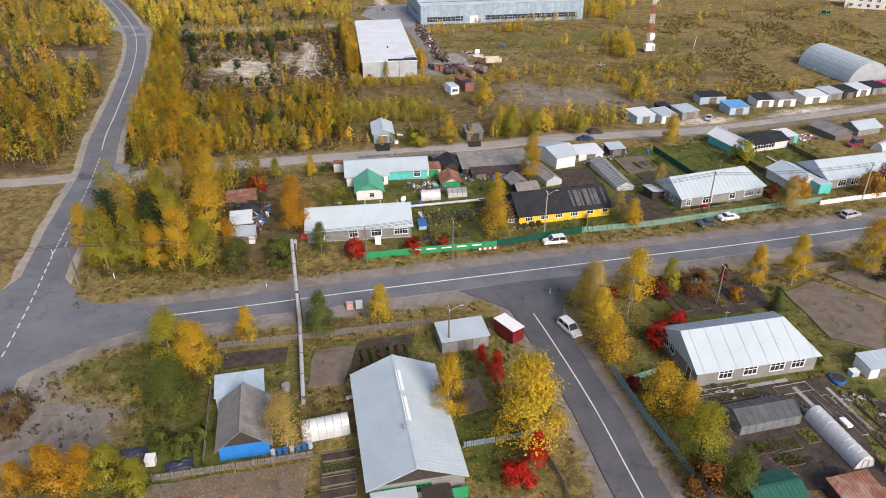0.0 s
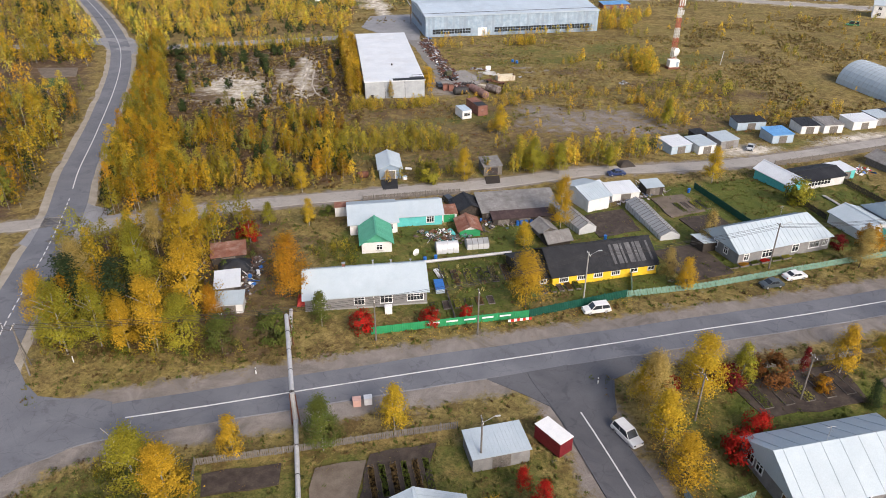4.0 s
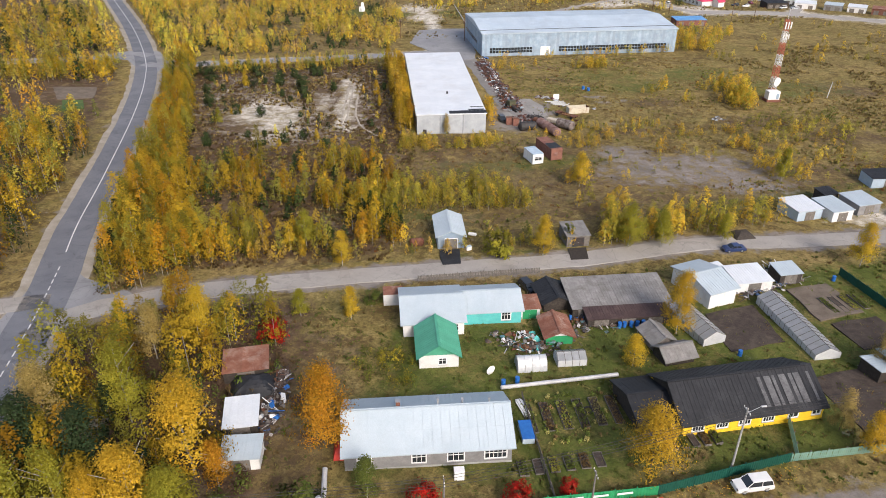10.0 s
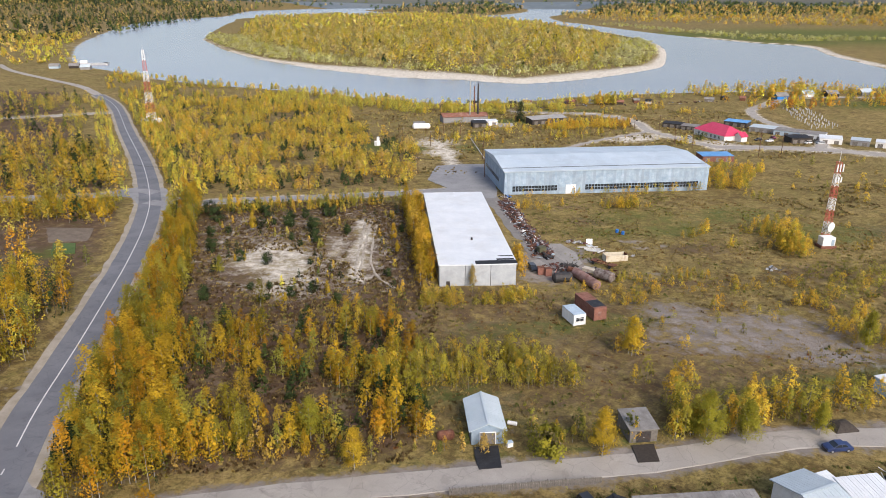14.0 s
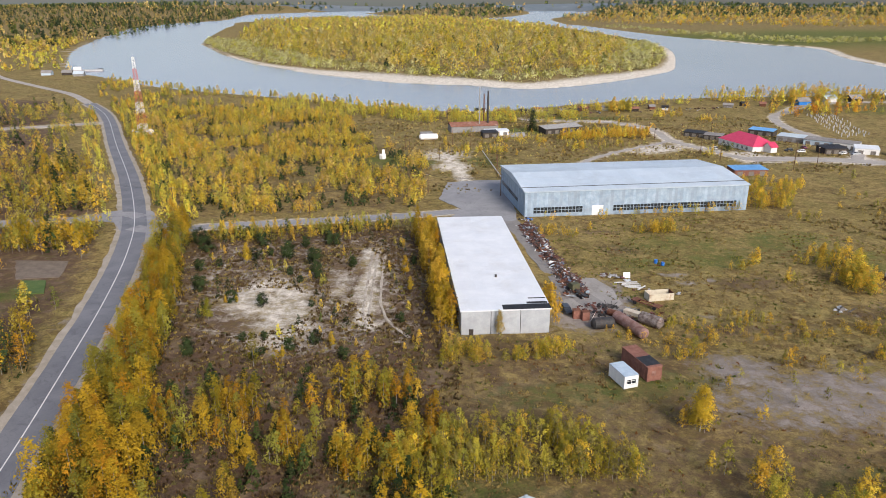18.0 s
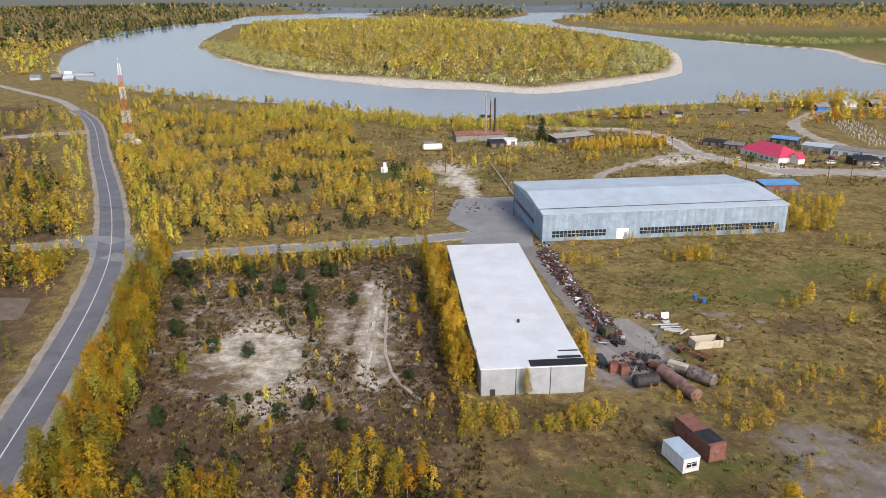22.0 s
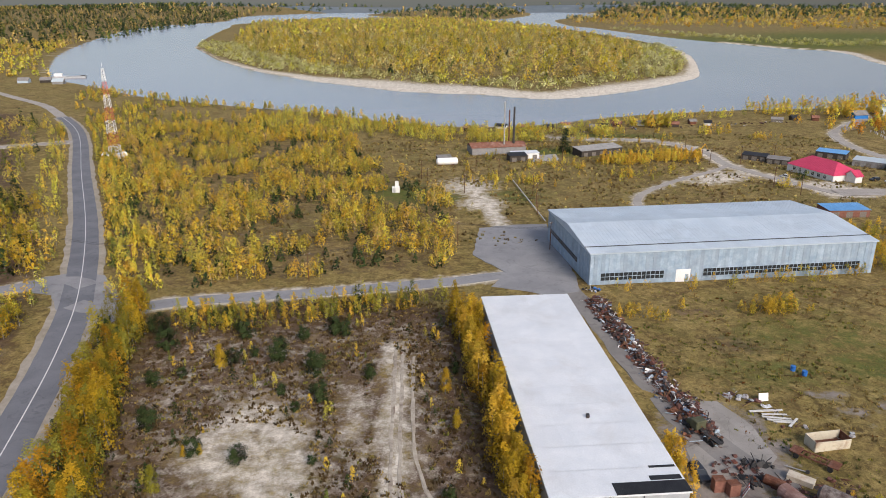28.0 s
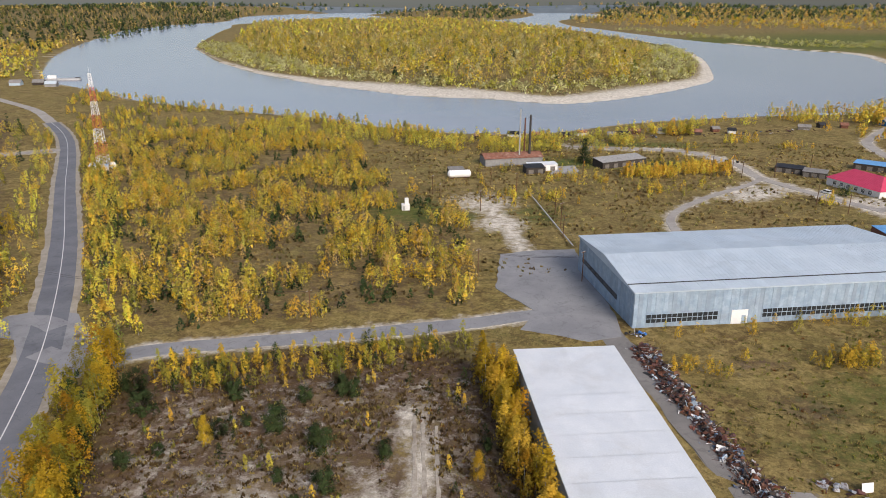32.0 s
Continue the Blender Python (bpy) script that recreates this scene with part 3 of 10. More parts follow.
def build_ground():
    xs = axis(-135, 150, 3.0, (-26000, 26000))
    ys = axis(30, 350, 3.0, (-900, 34000), 1.06, 1060)
    X, Y = np.meshgrid(xs, ys)
    P = np.stack([X.ravel(), Y.ravel()], 1)
    s, isl = shore(P)
    Z = np.interp(P[:, 1], GY, GZ)
    Z = np.where(s < 60, np.minimum(Z, WATER_Z - 0.3 + np.where(s > 0, np.where(isl, 0.06, 0.12) * s + 0.25, 0.05 * s)), Z)
    Z = np.where(s < -30, WATER_Z - 2.0, Z)
    Z += np.where(s > 0, far_rise(P[:, 0], P[:, 1]) * np.clip(s / 250, 0, 1), 0)
    cover = np.zeros((len(P), 4), np.float32)
    roads = [(HIGHWAY, 5.4, 3.5), (STREET, 7.4, 3.4), (SIDE_STREET, 5.4, 3.0), (LANE, 4.2, 2.5), (CROSS_ROAD, 4.0, 3.0), (CROSS_WEST, 4.0, 3), (LANE_WEST, 3.6, 3), (FIELD_TRACK, 6, 6), (TRACK, 3, 4), (DIRT_PATH, 2.2, 2.5),
             (DIRT_ROAD, 5, 4), (DEPOT_ROAD, 8, 5), (DEPOT_BEND, 4, 4)]
    red, grit = np.zeros(len(P)), np.zeros(len(P))
    for pts, w, soft in roads:
        side = np.where(P[:, 1] < 260, 1.0, 0.0)
        grit = np.maximum(grit, 0.85 * side * near(P, pts, w, soft))
        if pts is not HIGHWAY:
            red = np.maximum(red, 0.85 * (1 - side) * near(P, pts, w, soft))
    for b in ((-50, 61, 8, 7, 20), (-57, 68, 4, 5, 0), (-57, 50, 4, 10, 0)):
        grit = np.maximum(grit, 0.85 * blob(P, *b))
    for b in ((-63, 118, 4, 5, 0), (-52, 455, 14, 16, 0), (-45, 425, 9, 10, 0),
              (-12, 118, 0.1, 0.1, 0), (60, 480, 20, 8, 40), (100, 470, 12, 8, 0), (112, 205, 16, 5, 18), (76, 196, 10, 4, 15)):
        red = np.maximum(red, (0.62 if b[0] in (-52, -64.5) else 1.0 if b[2] < 3 else 0.78 if b[1] < 200 or b[0] > -60 else 0.66) * blob(P, *b))
    red = np.maximum(red, 0.62 * poly_mask(P, [(-96.0, 261.5), (-88.7, 265.2), (-88.4, 277.0), (-81.3, 275.8), (-69.5, 268.3), (-61.4, 244.7), (-63.7, 234.0), (-67.4, 229.1), (-75.2, 231.2), (-78.7, 236.8), (-78.3, 245.6), (-89.3, 252.2)], 9))
    red = np.maximum(red, 0.27 * poly_mask(P, [(-104, 246), (-70, 226), (-48, 232), (-38, 244), (-48, 312), (-70, 318), (-112, 302)], 12))
    for pts, w in ((SAND_STRIP, 1.9), (SAND_TRACK, 0.8), (SAND_LEFT, 2.0)):
        red = np.maximum(red, (0.8 if pts is SAND_STRIP else 0.55) * near(P, pts, w, 2.6))
    beach = np.interp(P[:, 0], (-500, -330, -232, -150, -80, -20, 60, 130, 190), (8, 12, 22, 50, 58, 34, 40, 26, 12))
    red = np.maximum(red, np.where((s > 0) & isl & (P[:, 1] < 1500), np.clip(1.5 - s / beach, 0, 1), 0))
    red = np.maximum(red, np.where((s > 0) & ~isl & (P[:, 0] > 380) & (P[:, 1] > 850), np.clip(1.4 - s / 14, 0, 1), 0))
    red = np.maximum(red, np.where((s > 0) & ~isl, np.clip(1.2 - s / 5, 0, 1) * 0.7, 0))
    cover[:, 0] = red
    green = np.zeros(len(P))
    for b in ((1, 117, 13, 7, 12), (28, 124, 11, 5, 15), (90, 148, 9, 6, 15), (-30, 60, 14, 9, 20), (-38, 48, 16, 9, 0), (60, 170, 26, 5, 16), (110, 206, 40, 5, 20), (-20, 96, 40, 3, 15), (7, 62, 8, 10, 0), (-12, 127, 14, 12, 0),
              (-20, 168, 60, 3, 15), (-144, 257, 8, 5, 0), (-150, 240, 12, 10, 0), (-60, 440, 40, 20, 0), (460, 1600, 260, 300, 0), (760, 1700, 400, 420, 0), (20, 590, 60, 10, 0), (0, 540, 60, 14, 0), (300, 640, 80, 30, 0), (35, 66, 20, 14, 20), (48, 92, 22, 7, 15)):
        green = np.maximum(green, 0.72 * blob(P, *b))
    for poly, amt in (([(-26, 112), (14, 119), (62, 131), (100, 146), (96, 186), (55, 168), (0, 150), (-26, 146)], 0.66), ([(-60, 42), (-33, 42), (-28, 80), (-40, 84), (-56, 76)], 0.55), ([(4, 50), (16, 50), (12, 84), (0, 86), (-30, 80), (-33, 66), (-8, 72)], 0.55), ([(26, 78), (36, 50), (70, 60), (80, 104), (36, 98)], 0.5)):
        green = np.maximum(green, amt * poly_mask(P, poly, 5))
    for lawn in [[(-0.2, 120.4), (7.4, 121.0), (6.8, 114.6), (0.3, 112.8)], [(19.7, 123.5), (26.9, 124.6), (28.0, 118.6), (16.7, 115.8)], [(28.4, 125.8), (37.3, 128.1), (37.3, 122.2), (29.4, 119.6)], [(5.2, 149.1), (14.9, 149.9), (11.2, 137.6), (7.3, 136.4)], [(79.3, 168.8), (83.9, 171.5), (76.6, 158.0), (76.3, 158.8)]]:
        green = np.maximum(green, 0.95 * poly_mask(P, lawn, 3))
    green = np.maximum(green, 0.74 * poly_mask(P, [(54.4, 170.3), (71.1, 178.1), (74.6, 161.9), (72.0, 153.5), (59.4, 151.9)], 5))
    for b in ((31, 312, 20, 10, 10), (42, 299, 18, 9, 10), (15, 293, 12, 8, 0), (64, 318, 20, 12, 20), (90, 300, 24, 12, 0), (0, 222, 30, 6, 14), (60, 205, 40, 6, 18), (-30, 190, 20, 9, 0)):
        green = np.maximum(green, 0.5 * blob(P, *b))
    cover[:, 1] = green * (1 - np.clip((red + grit) * 1.4, 0, 1))
    heath = np.zeros(len(P))
    for key, poly in WOODS.items():
        heath = np.maximum(heath, (0.4 if key == "north" else 1.0 if key == "triangle" else 0.74) * poly_mask(P, poly, 10))
    heath = np.maximum(heath, np.where((P[:, 1] > 1300) & ~isl & ~inside(P, [(420, 1300), (900, 1300), (900, 1800), (300, 1900)]), 0.3, 0))
    heath = np.maximum(heath, np.where(isl, np.clip((s - 8) / 30, 0, 0.12), 0))
    for b in ((13, 306, 8, 5, 0), (42, 280, 13, 6, 10), (9, 323, 7, 3, 0), (70, 262, 16, 7, 10), (95, 250, 18, 8, 0), (110, 300, 20, 10, 0), (60, 240, 10, 6, 0), (30, 250, 16, 5, 10)):
        heath = np.maximum(heath, 0.56 * blob(P, *b))
    heath = np.maximum(heath, 0.5 * poly_mask(P, [(-40, 172), (60, 196), (100, 214), (96, 236), (60, 232), (10, 246), (-34, 246)], 14))
    heath = np.maximum(heath, 0.5 * poly_mask(P, [(-42, 98), (-27, 101), (-29, 140), (-40, 150)], 5))
    for poly in (WEST_WOOD, PLOT_WOOD):
        heath = np.maximum(heath, 0.7 * poly_mask(P, poly, 8))
    heath = np.where((P[:, 1] < 150) & (P[:, 0] < -84), heath * 0.3, heath)
    cover[:, 2] = heath * (1 - 0.8 * np.clip((red + grit - 0.27) * 1.5, 0, 1))
    mud = np.zeros(len(P))
    for b in ((38, 222, 25, 13, 14), (52, 214, 14, 9, 0), (25, 232, 10, 8, 0)):
        mud = np.maximum(mud, 0.6 * blob(P, *b))
    mud = np.maximum(mud, 0.85 * blob(P, -1, 264, 11, 17, -14))
    for b in ((23.7, 284.6, 4, 2.2, 0), (27, 279.4, 3.6, 2, 10), (25.7, 259, 3, 1.6, 0), (33, 283, 3, 1.6, 0)):
        mud = np.maximum(mud, 0.75 * blob(P, *b))
    cover[:, 3] = np.maximum(mud, grit)
    bumps = np.array([noise.noise((x / 9, y / 9, 0.3)) for x, y in P]) * 0.22
    Z += np.where((red + grit < 0.3) & (line_dist(P, HIGHWAY) > 9) & (s > 5) & (P[:, 1] > 60) & (P[:, 1] < 345) & (np.abs(P[:, 0]) < 130), bumps, 0)
    nx, ny = len(xs), len(ys)
    me = bpy.data.meshes.new("ground")
    me.vertices.add(nx * ny)
    me.vertices.foreach_set("co", np.stack([P[:, 0], P[:, 1], Z], 1).astype(np.float32).ravel())
    i = (np.arange(ny - 1)[:, None] * nx + np.arange(nx - 1)).ravel()
    f = np.stack([i, i + 1, i + 1 + nx, i + nx], 1).astype(np.int32)
    me.loops.add(f.size)
    me.polygons.add(len(f))
    me.loops.foreach_set("vertex_index", f.ravel())
    me.polygons.foreach_set("loop_start", np.arange(0, f.size, 4, dtype=np.int32))
    me.polygons.foreach_set("loop_total", np.full(len(f), 4, dtype=np.int32))
    a = me.color_attributes.new("cover", "FLOAT_COLOR", "POINT")
    a.data.foreach_set("color", cover.ravel())
    me.materials.append(GROUND)
    me.materials.append(HAZED_FOREST)
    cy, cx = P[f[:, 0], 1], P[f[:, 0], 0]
    # the farthest land takes the haze-tinted forest colour
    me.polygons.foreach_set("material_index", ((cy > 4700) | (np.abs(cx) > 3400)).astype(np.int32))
    me.polygons.foreach_set("use_smooth", np.ones(len(f), bool))
    me.update(calc_edges=True)
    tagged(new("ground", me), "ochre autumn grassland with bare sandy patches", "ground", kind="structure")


build_ground()

bm = bmesh.new()
bmesh.ops.create_grid(bm, x_segments=2, y_segments=2, size=1.0)
bmesh.ops.transform(bm, matrix=Matrix.Translation((-200, 2800, WATER_Z)) @ Matrix.Diagonal((2300, 2250, 1, 1)), verts=bm.verts)
tagged(part("water", bm, WATER), "wide calm grey river bending round a wooded island", "river", kind="structure")


def strip(name, pts, w, mat, up, kind="structure", label="", category="", parent=None, ragged=0.0):
    """A flat band along a line, lying a little over the ground."""
    bm, rows, rnd = bmesh.new(), [], random.Random(len(pts))
    for i, (x, y) in enumerate(pts):
        x0, y0 = pts[max(i - 1, 0)]
        x1, y1 = pts[min(i + 1, len(pts) - 1)]
        d = math.hypot(x1 - x0, y1 - y0)
        nx, ny = -(y1 - y0) / d, (x1 - x0) / d
        cols = (-1.0, -0.97, 0.0, 0.97, 1.0)
        row = []
        for k, c in enumerate(cols):
            o = c * w + (rnd.uniform(-ragged, ragged) if abs(c) > 0.9 else 0)
            px, py = x + nx * o, y + ny * o
            row.append(bm.verts.new((px, py, gz(px, py) + (up if abs(c) < 0.99 else -0.06))))
        rows.append(row)
    for a, b in zip(rows, rows[1:]):
        for k in range(len(a) - 1):
            bm.faces.new((a[k], b[k], b[k + 1], a[k + 1]))
    bmesh.ops.recalc_face_normals(bm, faces=bm.faces)
    if sum(f.normal.z for f in bm.faces) < 0:
        bmesh.ops.reverse_faces(bm, faces=bm.faces)
    return tagged(part(name, bm, mat, parent), label, category, "", kind)


TARRED = [q for q in HIGHWAY if q[1] < 640]
strip("road", [q for q in HIGHWAY if q[1] > 634], 3.4, GRAVEL, 0.09, label="pale dusty end of the road to the landing", category="road", ragged=0.4)
strip("road_shoulder", TARRED, 5.7, SHOULDER, 0.05, label="pale sandy shoulders of the highway", category="road shoulder", ragged=0.5)
highway = strip("road", TARRED, 4.0, ASPHALT, 0.10, label="worn grey asphalt highway with a white centre line", category="road", ragged=0.12)
street = strip("road", STREET, 3.6, ASPHALT, 0.13, label="patched grey asphalt street with sandy shoulders", category="road", ragged=0.15)
side_street = strip("road", SIDE_STREET, 3.4, ASPHALT_DARK, 0.16, label="dark cracked asphalt side street", category="road", ragged=0.15)
strip("road", LANE, 2.7, GRAVEL, 0.10, label="pale gravel lane behind the gardens", category="road", ragged=0.25)
strip("road", CROSS_ROAD, 2.9, ASPHALT_OLD, 0.13, label="old pale asphalt access road", category="road", ragged=0.3)
strip("road", CROSS_WEST, 3.0, ASPHALT_OLD, 0.13, label="old pale asphalt turning", category="road", ragged=0.3)
strip("road", LANE_WEST, 2.6, GRAVEL, 0.10, label="pale gravel lane turning west off the highway", category="road", ragged=0.35)
strip("road", FIELD_TRACK, 3.0, GRAVEL, 0.10, label="faint pale track through the western wood", category="track", ragged=0.7)
strip("road", JUNK_LANE, 3.0, GRAVEL_GREY, 0.10, label="rutted grey gravel lane beside the scrap", category="road", ragged=0.5)
strip("road", DIRT_PATH, 1.6, GRAVEL, 0.10, label="pale winding dirt path", category="path", ragged=0.3)
strip("road", DIRT_ROAD, 2.6, GRAVEL, 0.10, label="pale dirt road to the river bank", category="road", ragged=0.4)
strip("road", DEPOT_ROAD, 5.5, GRAVEL, 0.10, label="wide pale gravel road past the depot", category="road", ragged=0.5)
strip("road", DEPOT_BEND, 2.8, GRAVEL, 0.13, label="pale bending road beyond the depot", category="road", ragged=0.3)


for off in (-0.75, 0.75):
    strip("sand_track", [(x + off + 0.5, y) for x, y in SAND_STRIP], 0.3, TRACK_SAND, 0.06, label="pale wheel rut in the sand of the clearing", category="track", ragged=0.2)
strip("sand_track", SAND_TRACK, 0.28, TRACK_SAND, 0.07, label="pale wheel track curving over the clearing", category="track", ragged=0.2)


def sheet(name, outline, mat, up, label="", category="", kind="structure", step=2.5):
    """A flat patch of ground with an uneven rim."""
    rnd = random.Random(int(outline[0][0] * 10))
    pts = []
    for (x1, y1), (x2, y2) in zip(outline, outline[1:] + outline[:1]):
        n = max(1, int(math.hypot(x2 - x1, y2 - y1) / step))
        for i in range(n):
            t = i / n
            j = 0.12 * step if i else 0.0
            pts.append((x1 + (x2 - x1) * t + rnd.uniform(-j, j), y1 + (y2 - y1) * t + rnd.uniform(-j, j)))
    bm = bmesh.new()
    top = [bm.verts.new((x, y, gz(x, y) + up)) for x, y in pts]
    low = [bm.verts.new((x, y, gz(x, y) - 0.3)) for x, y in pts]
    f = bm.faces.new(top)
    for i in range(len(top)):
        bm.faces.new((top[i], low[i], low[(i + 1) % len(top)], top[(i + 1) % len(top)]))
    bmesh.ops.recalc_face_normals(bm, faces=bm.faces)
    if f.normal.z < 0:
        bmesh.ops.reverse_faces(bm, faces=bm.faces)
    bmesh.ops.triangulate(bm, faces=[f])
    return tagged(part(name, bm, mat), label, category, "", kind)


sheet("yard", [(-6.6, 257.6), (-6.8, 272), (-2, 281), (2.6, 281), (6.4, 273), (7.4, 264), (4, 259.6), (-1, 258.6)], GRAVEL_YARD, 0.08, "pale gravel yard beside the scrap", "yard")
sheet("pavement", [(-45, 391), (-33, 396), (-22, 398), (-21, 385), (-17, 345), (-17.5, 334), (-25, 331), (-40, 336), (-36, 347), (-46, 362)], ASPHALT_OLD, 0.16, "old cracked asphalt yard beside the hangar", "yard")
sheet("pavement", smooth([(-78, 88), (-70, 70), (-57, 78), (-50, 83), (-49, 91), (-60, 92), (-66, 98), (-74, 104), (-78, 88)], 3)[:-1], ASPHALT, 0.08, "widened asphalt junction of highway and street", "junction")
sheet("pavement", smooth([(3, 97), (12, 91), (16, 86), (21, 90), (22, 97), (29, 101.5), (20, 103), (6, 101.5), (3, 97)], 3)[:-1], ASPHALT_DARK, 0.09, "widened asphalt corner of street and side street", "junction")
sheet("pavement", smooth([(-88, 138), (-80, 134), (-76, 143), (-68, 148), (-72, 153), (-82, 157), (-90, 162), (-88, 138)], 3)[:-1], ASPHALT_OLD, 0.07, "pale asphalt mouth of the gravel lane", "junction")
sheet("pavement", [(-140, 305), (-128, 306), (-124, 318), (-136, 324), (-146, 336), (-155, 338), (-162, 333), (-163, 323), (-152, 321)], ASPHALT_OLD, 0.08, "pale asphalt mouth of the access road", "junction")


def paint(pts, w, up, parent, dash=0.0, gap=0.0):
    """White road paint: one long line, or dashes."""
    run = [pts[0]]
    made = 0.0
    for (x0, y0), (x1, y1) in zip(pts, pts[1:]):
        run.append((x1, y1))
        made += math.hypot(x1 - x0, y1 - y0)
        if dash and made >= dash:
            if len(run) > 1:
                strip("centre_line", run, w, LINE, up, "", "", "", parent)
            run, made = [(x1, y1)], 0.0
    if len(run) > 1:
        strip("centre_line", run, w, LINE, up, "", "", "", parent)


def cut(pts, x0, x1):
    return [p for p in pts if x0 <= p[0] <= x1]


paint([q for q in TARRED if q[1] > 166], 0.11, 0.145, highway, 40)


def dashes(pts, parent, up, long=1.5, gap=1.0):
    """Short painted dashes along a line."""
    line = smooth(pts, 0.5)
    n = round((long + gap) / 0.5)
    for i in range(0, len(line) - n, n):
        strip("dash", line[i:i + round(long / 0.5) + 1], 0.1, LINE, up, "", "", "", parent)


dashes([q for q in TARRED if 62 < q[1] < 168][::6], highway, 0.145)
paint(cut(STREET, -50, 160), 0.1, 0.175, street)
paint([p for p in SIDE_STREET if p[1] < 90.5], 0.1, 0.205, side_street)

# ---- building parts ----
def lattice_frame(w, h, trim, bars):
    """One frame with its bars: a sheet with holes for the panes, pushed to its depth."""
    xs = [-w / 2 - trim, -w / 2]
    for k in range(bars):
        c = (k + 1) * w / (bars + 1) - w / 2
        xs += [c - 0.03, c + 0.03]
    xs += [w / 2, w / 2 + trim]
    zs = [-h / 2 - trim, -h / 2, h * 0.18 - 0.025, h * 0.18 + 0.025, h / 2, h / 2 + trim]
    bm = bmesh.new()
    v = [[bm.verts.new((x, -0.08, z)) for x in xs] for z in zs]
    for j in range(len(zs) - 1):
        for i in range(len(xs) - 1):
            if i % 2 and j % 2:
                continue
            bm.faces.new((v[j][i], v[j][i + 1], v[j + 1][i + 1], v[j + 1][i]))
    out = bmesh.ops.extrude_face_region(bm, geom=bm.faces[:])["geom"]
    bmesh.ops.translate(bm, vec=(0, 0.1, 0), verts=[g for g in out if isinstance(g, bmesh.types.BMVert)])
    bmesh.ops.recalc_face_normals(bm, faces=bm.faces)
    return bm


def window(parent, m, w=1.2, h=1.3, bars=1, frame_mat=None, trim=0.14):
    """A framed window on a wall; m stands it at its middle, looking along -y."""
    fm = frame_mat or WHITE
    win = part("window", lattice_frame(w, h, trim, bars), fm, parent, "", m)
    part("pane", boxed(0, 0.0, 0, w, 0.03, h), GLASS, win)
    part("sill", boxed(0, -0.09, -h / 2 - trim, w + 0.3, 0.16, 0.05), STEEL, win)
    return win


def door(parent, m, w=0.95, h=2.05, mat=None):
    bm = bmesh.new()
    for sx in (-1, 1):
        box(bm, sx * (w / 2 + 0.05), -0.03, h / 2, 0.1, 0.12, h)
    box(bm, 0, -0.03, h + 0.05, w + 0.2, 0.12, 0.1)
    d = part("door", bm, WHITE, parent, "", m)
    bm = boxed(0, 0, h / 2, w, 0.05, h)
    box(bm, 0, -0.03, h * 0.7, w * 0.6, 0.02, h * 0.35)
    box(bm, 0, -0.03, h * 0.27, w * 0.6, 0.02, h * 0.35)
    part("leaf", bm, mat or WOOD_BROWN, d)
    part("handle", boxed(w * 0.38, -0.06, h * 0.48, 0.12, 0.05, 0.03), STEEL, d)
    return d


SHEETS = {}


def roof_sheet_mesh(w, length, mat, ribs=2, thick=0.03):
    """One roofing sheet with raised seams, lying in x (width) and y (length) from its lower edge."""
    key = (round(w, 2), round(length, 2), mat.name, ribs)
    if key not in SHEETS:
        bm = boxed(0, length / 2, 0, w - 0.02, length, thick * 0.5)
        for k in range(ribs):
            box(bm, -w / 2 + 0.05 + k * w / ribs, length / 2, thick * 0.5, 0.06, length, thick)
        me = bpy.data.meshes.new("roof_sheet")
        bm.to_mesh(me)
        bm.free()
        me.materials.append(mat)
        SHEETS[key] = me
    return SHEETS[key]


def slope(parent, a, b, up, mat, sheet_w=1.1, ribs=2, rows=1):
    """Roofing sheets side by side on a slope: a to b is the lower edge, up the way to the upper edge."""
    a, b, up = Vector(a), Vector(b), Vector(up)
    along = b - a
    n = max(1, round(along.length / sheet_w))
    w, length = along.length / n, up.length
    ux, uy = along.normalized(), up.normalized()
    uz = ux.cross(uy)
    for k in range(n):
        for r in range(rows):
            o = a + along * ((k + 0.5) / n) + up * (r / rows) + uz * (0.03 + 0.004 * (k % 2) + 0.02 * r)
            m = Matrix.Translation(o) @ Matrix((ux, uy, uz)).transposed().to_4x4()
            part("roof_sheet", roof_sheet_mesh(w, length / rows + (0.12 if rows > 1 else 0), mat, ribs), None, parent, "", m)


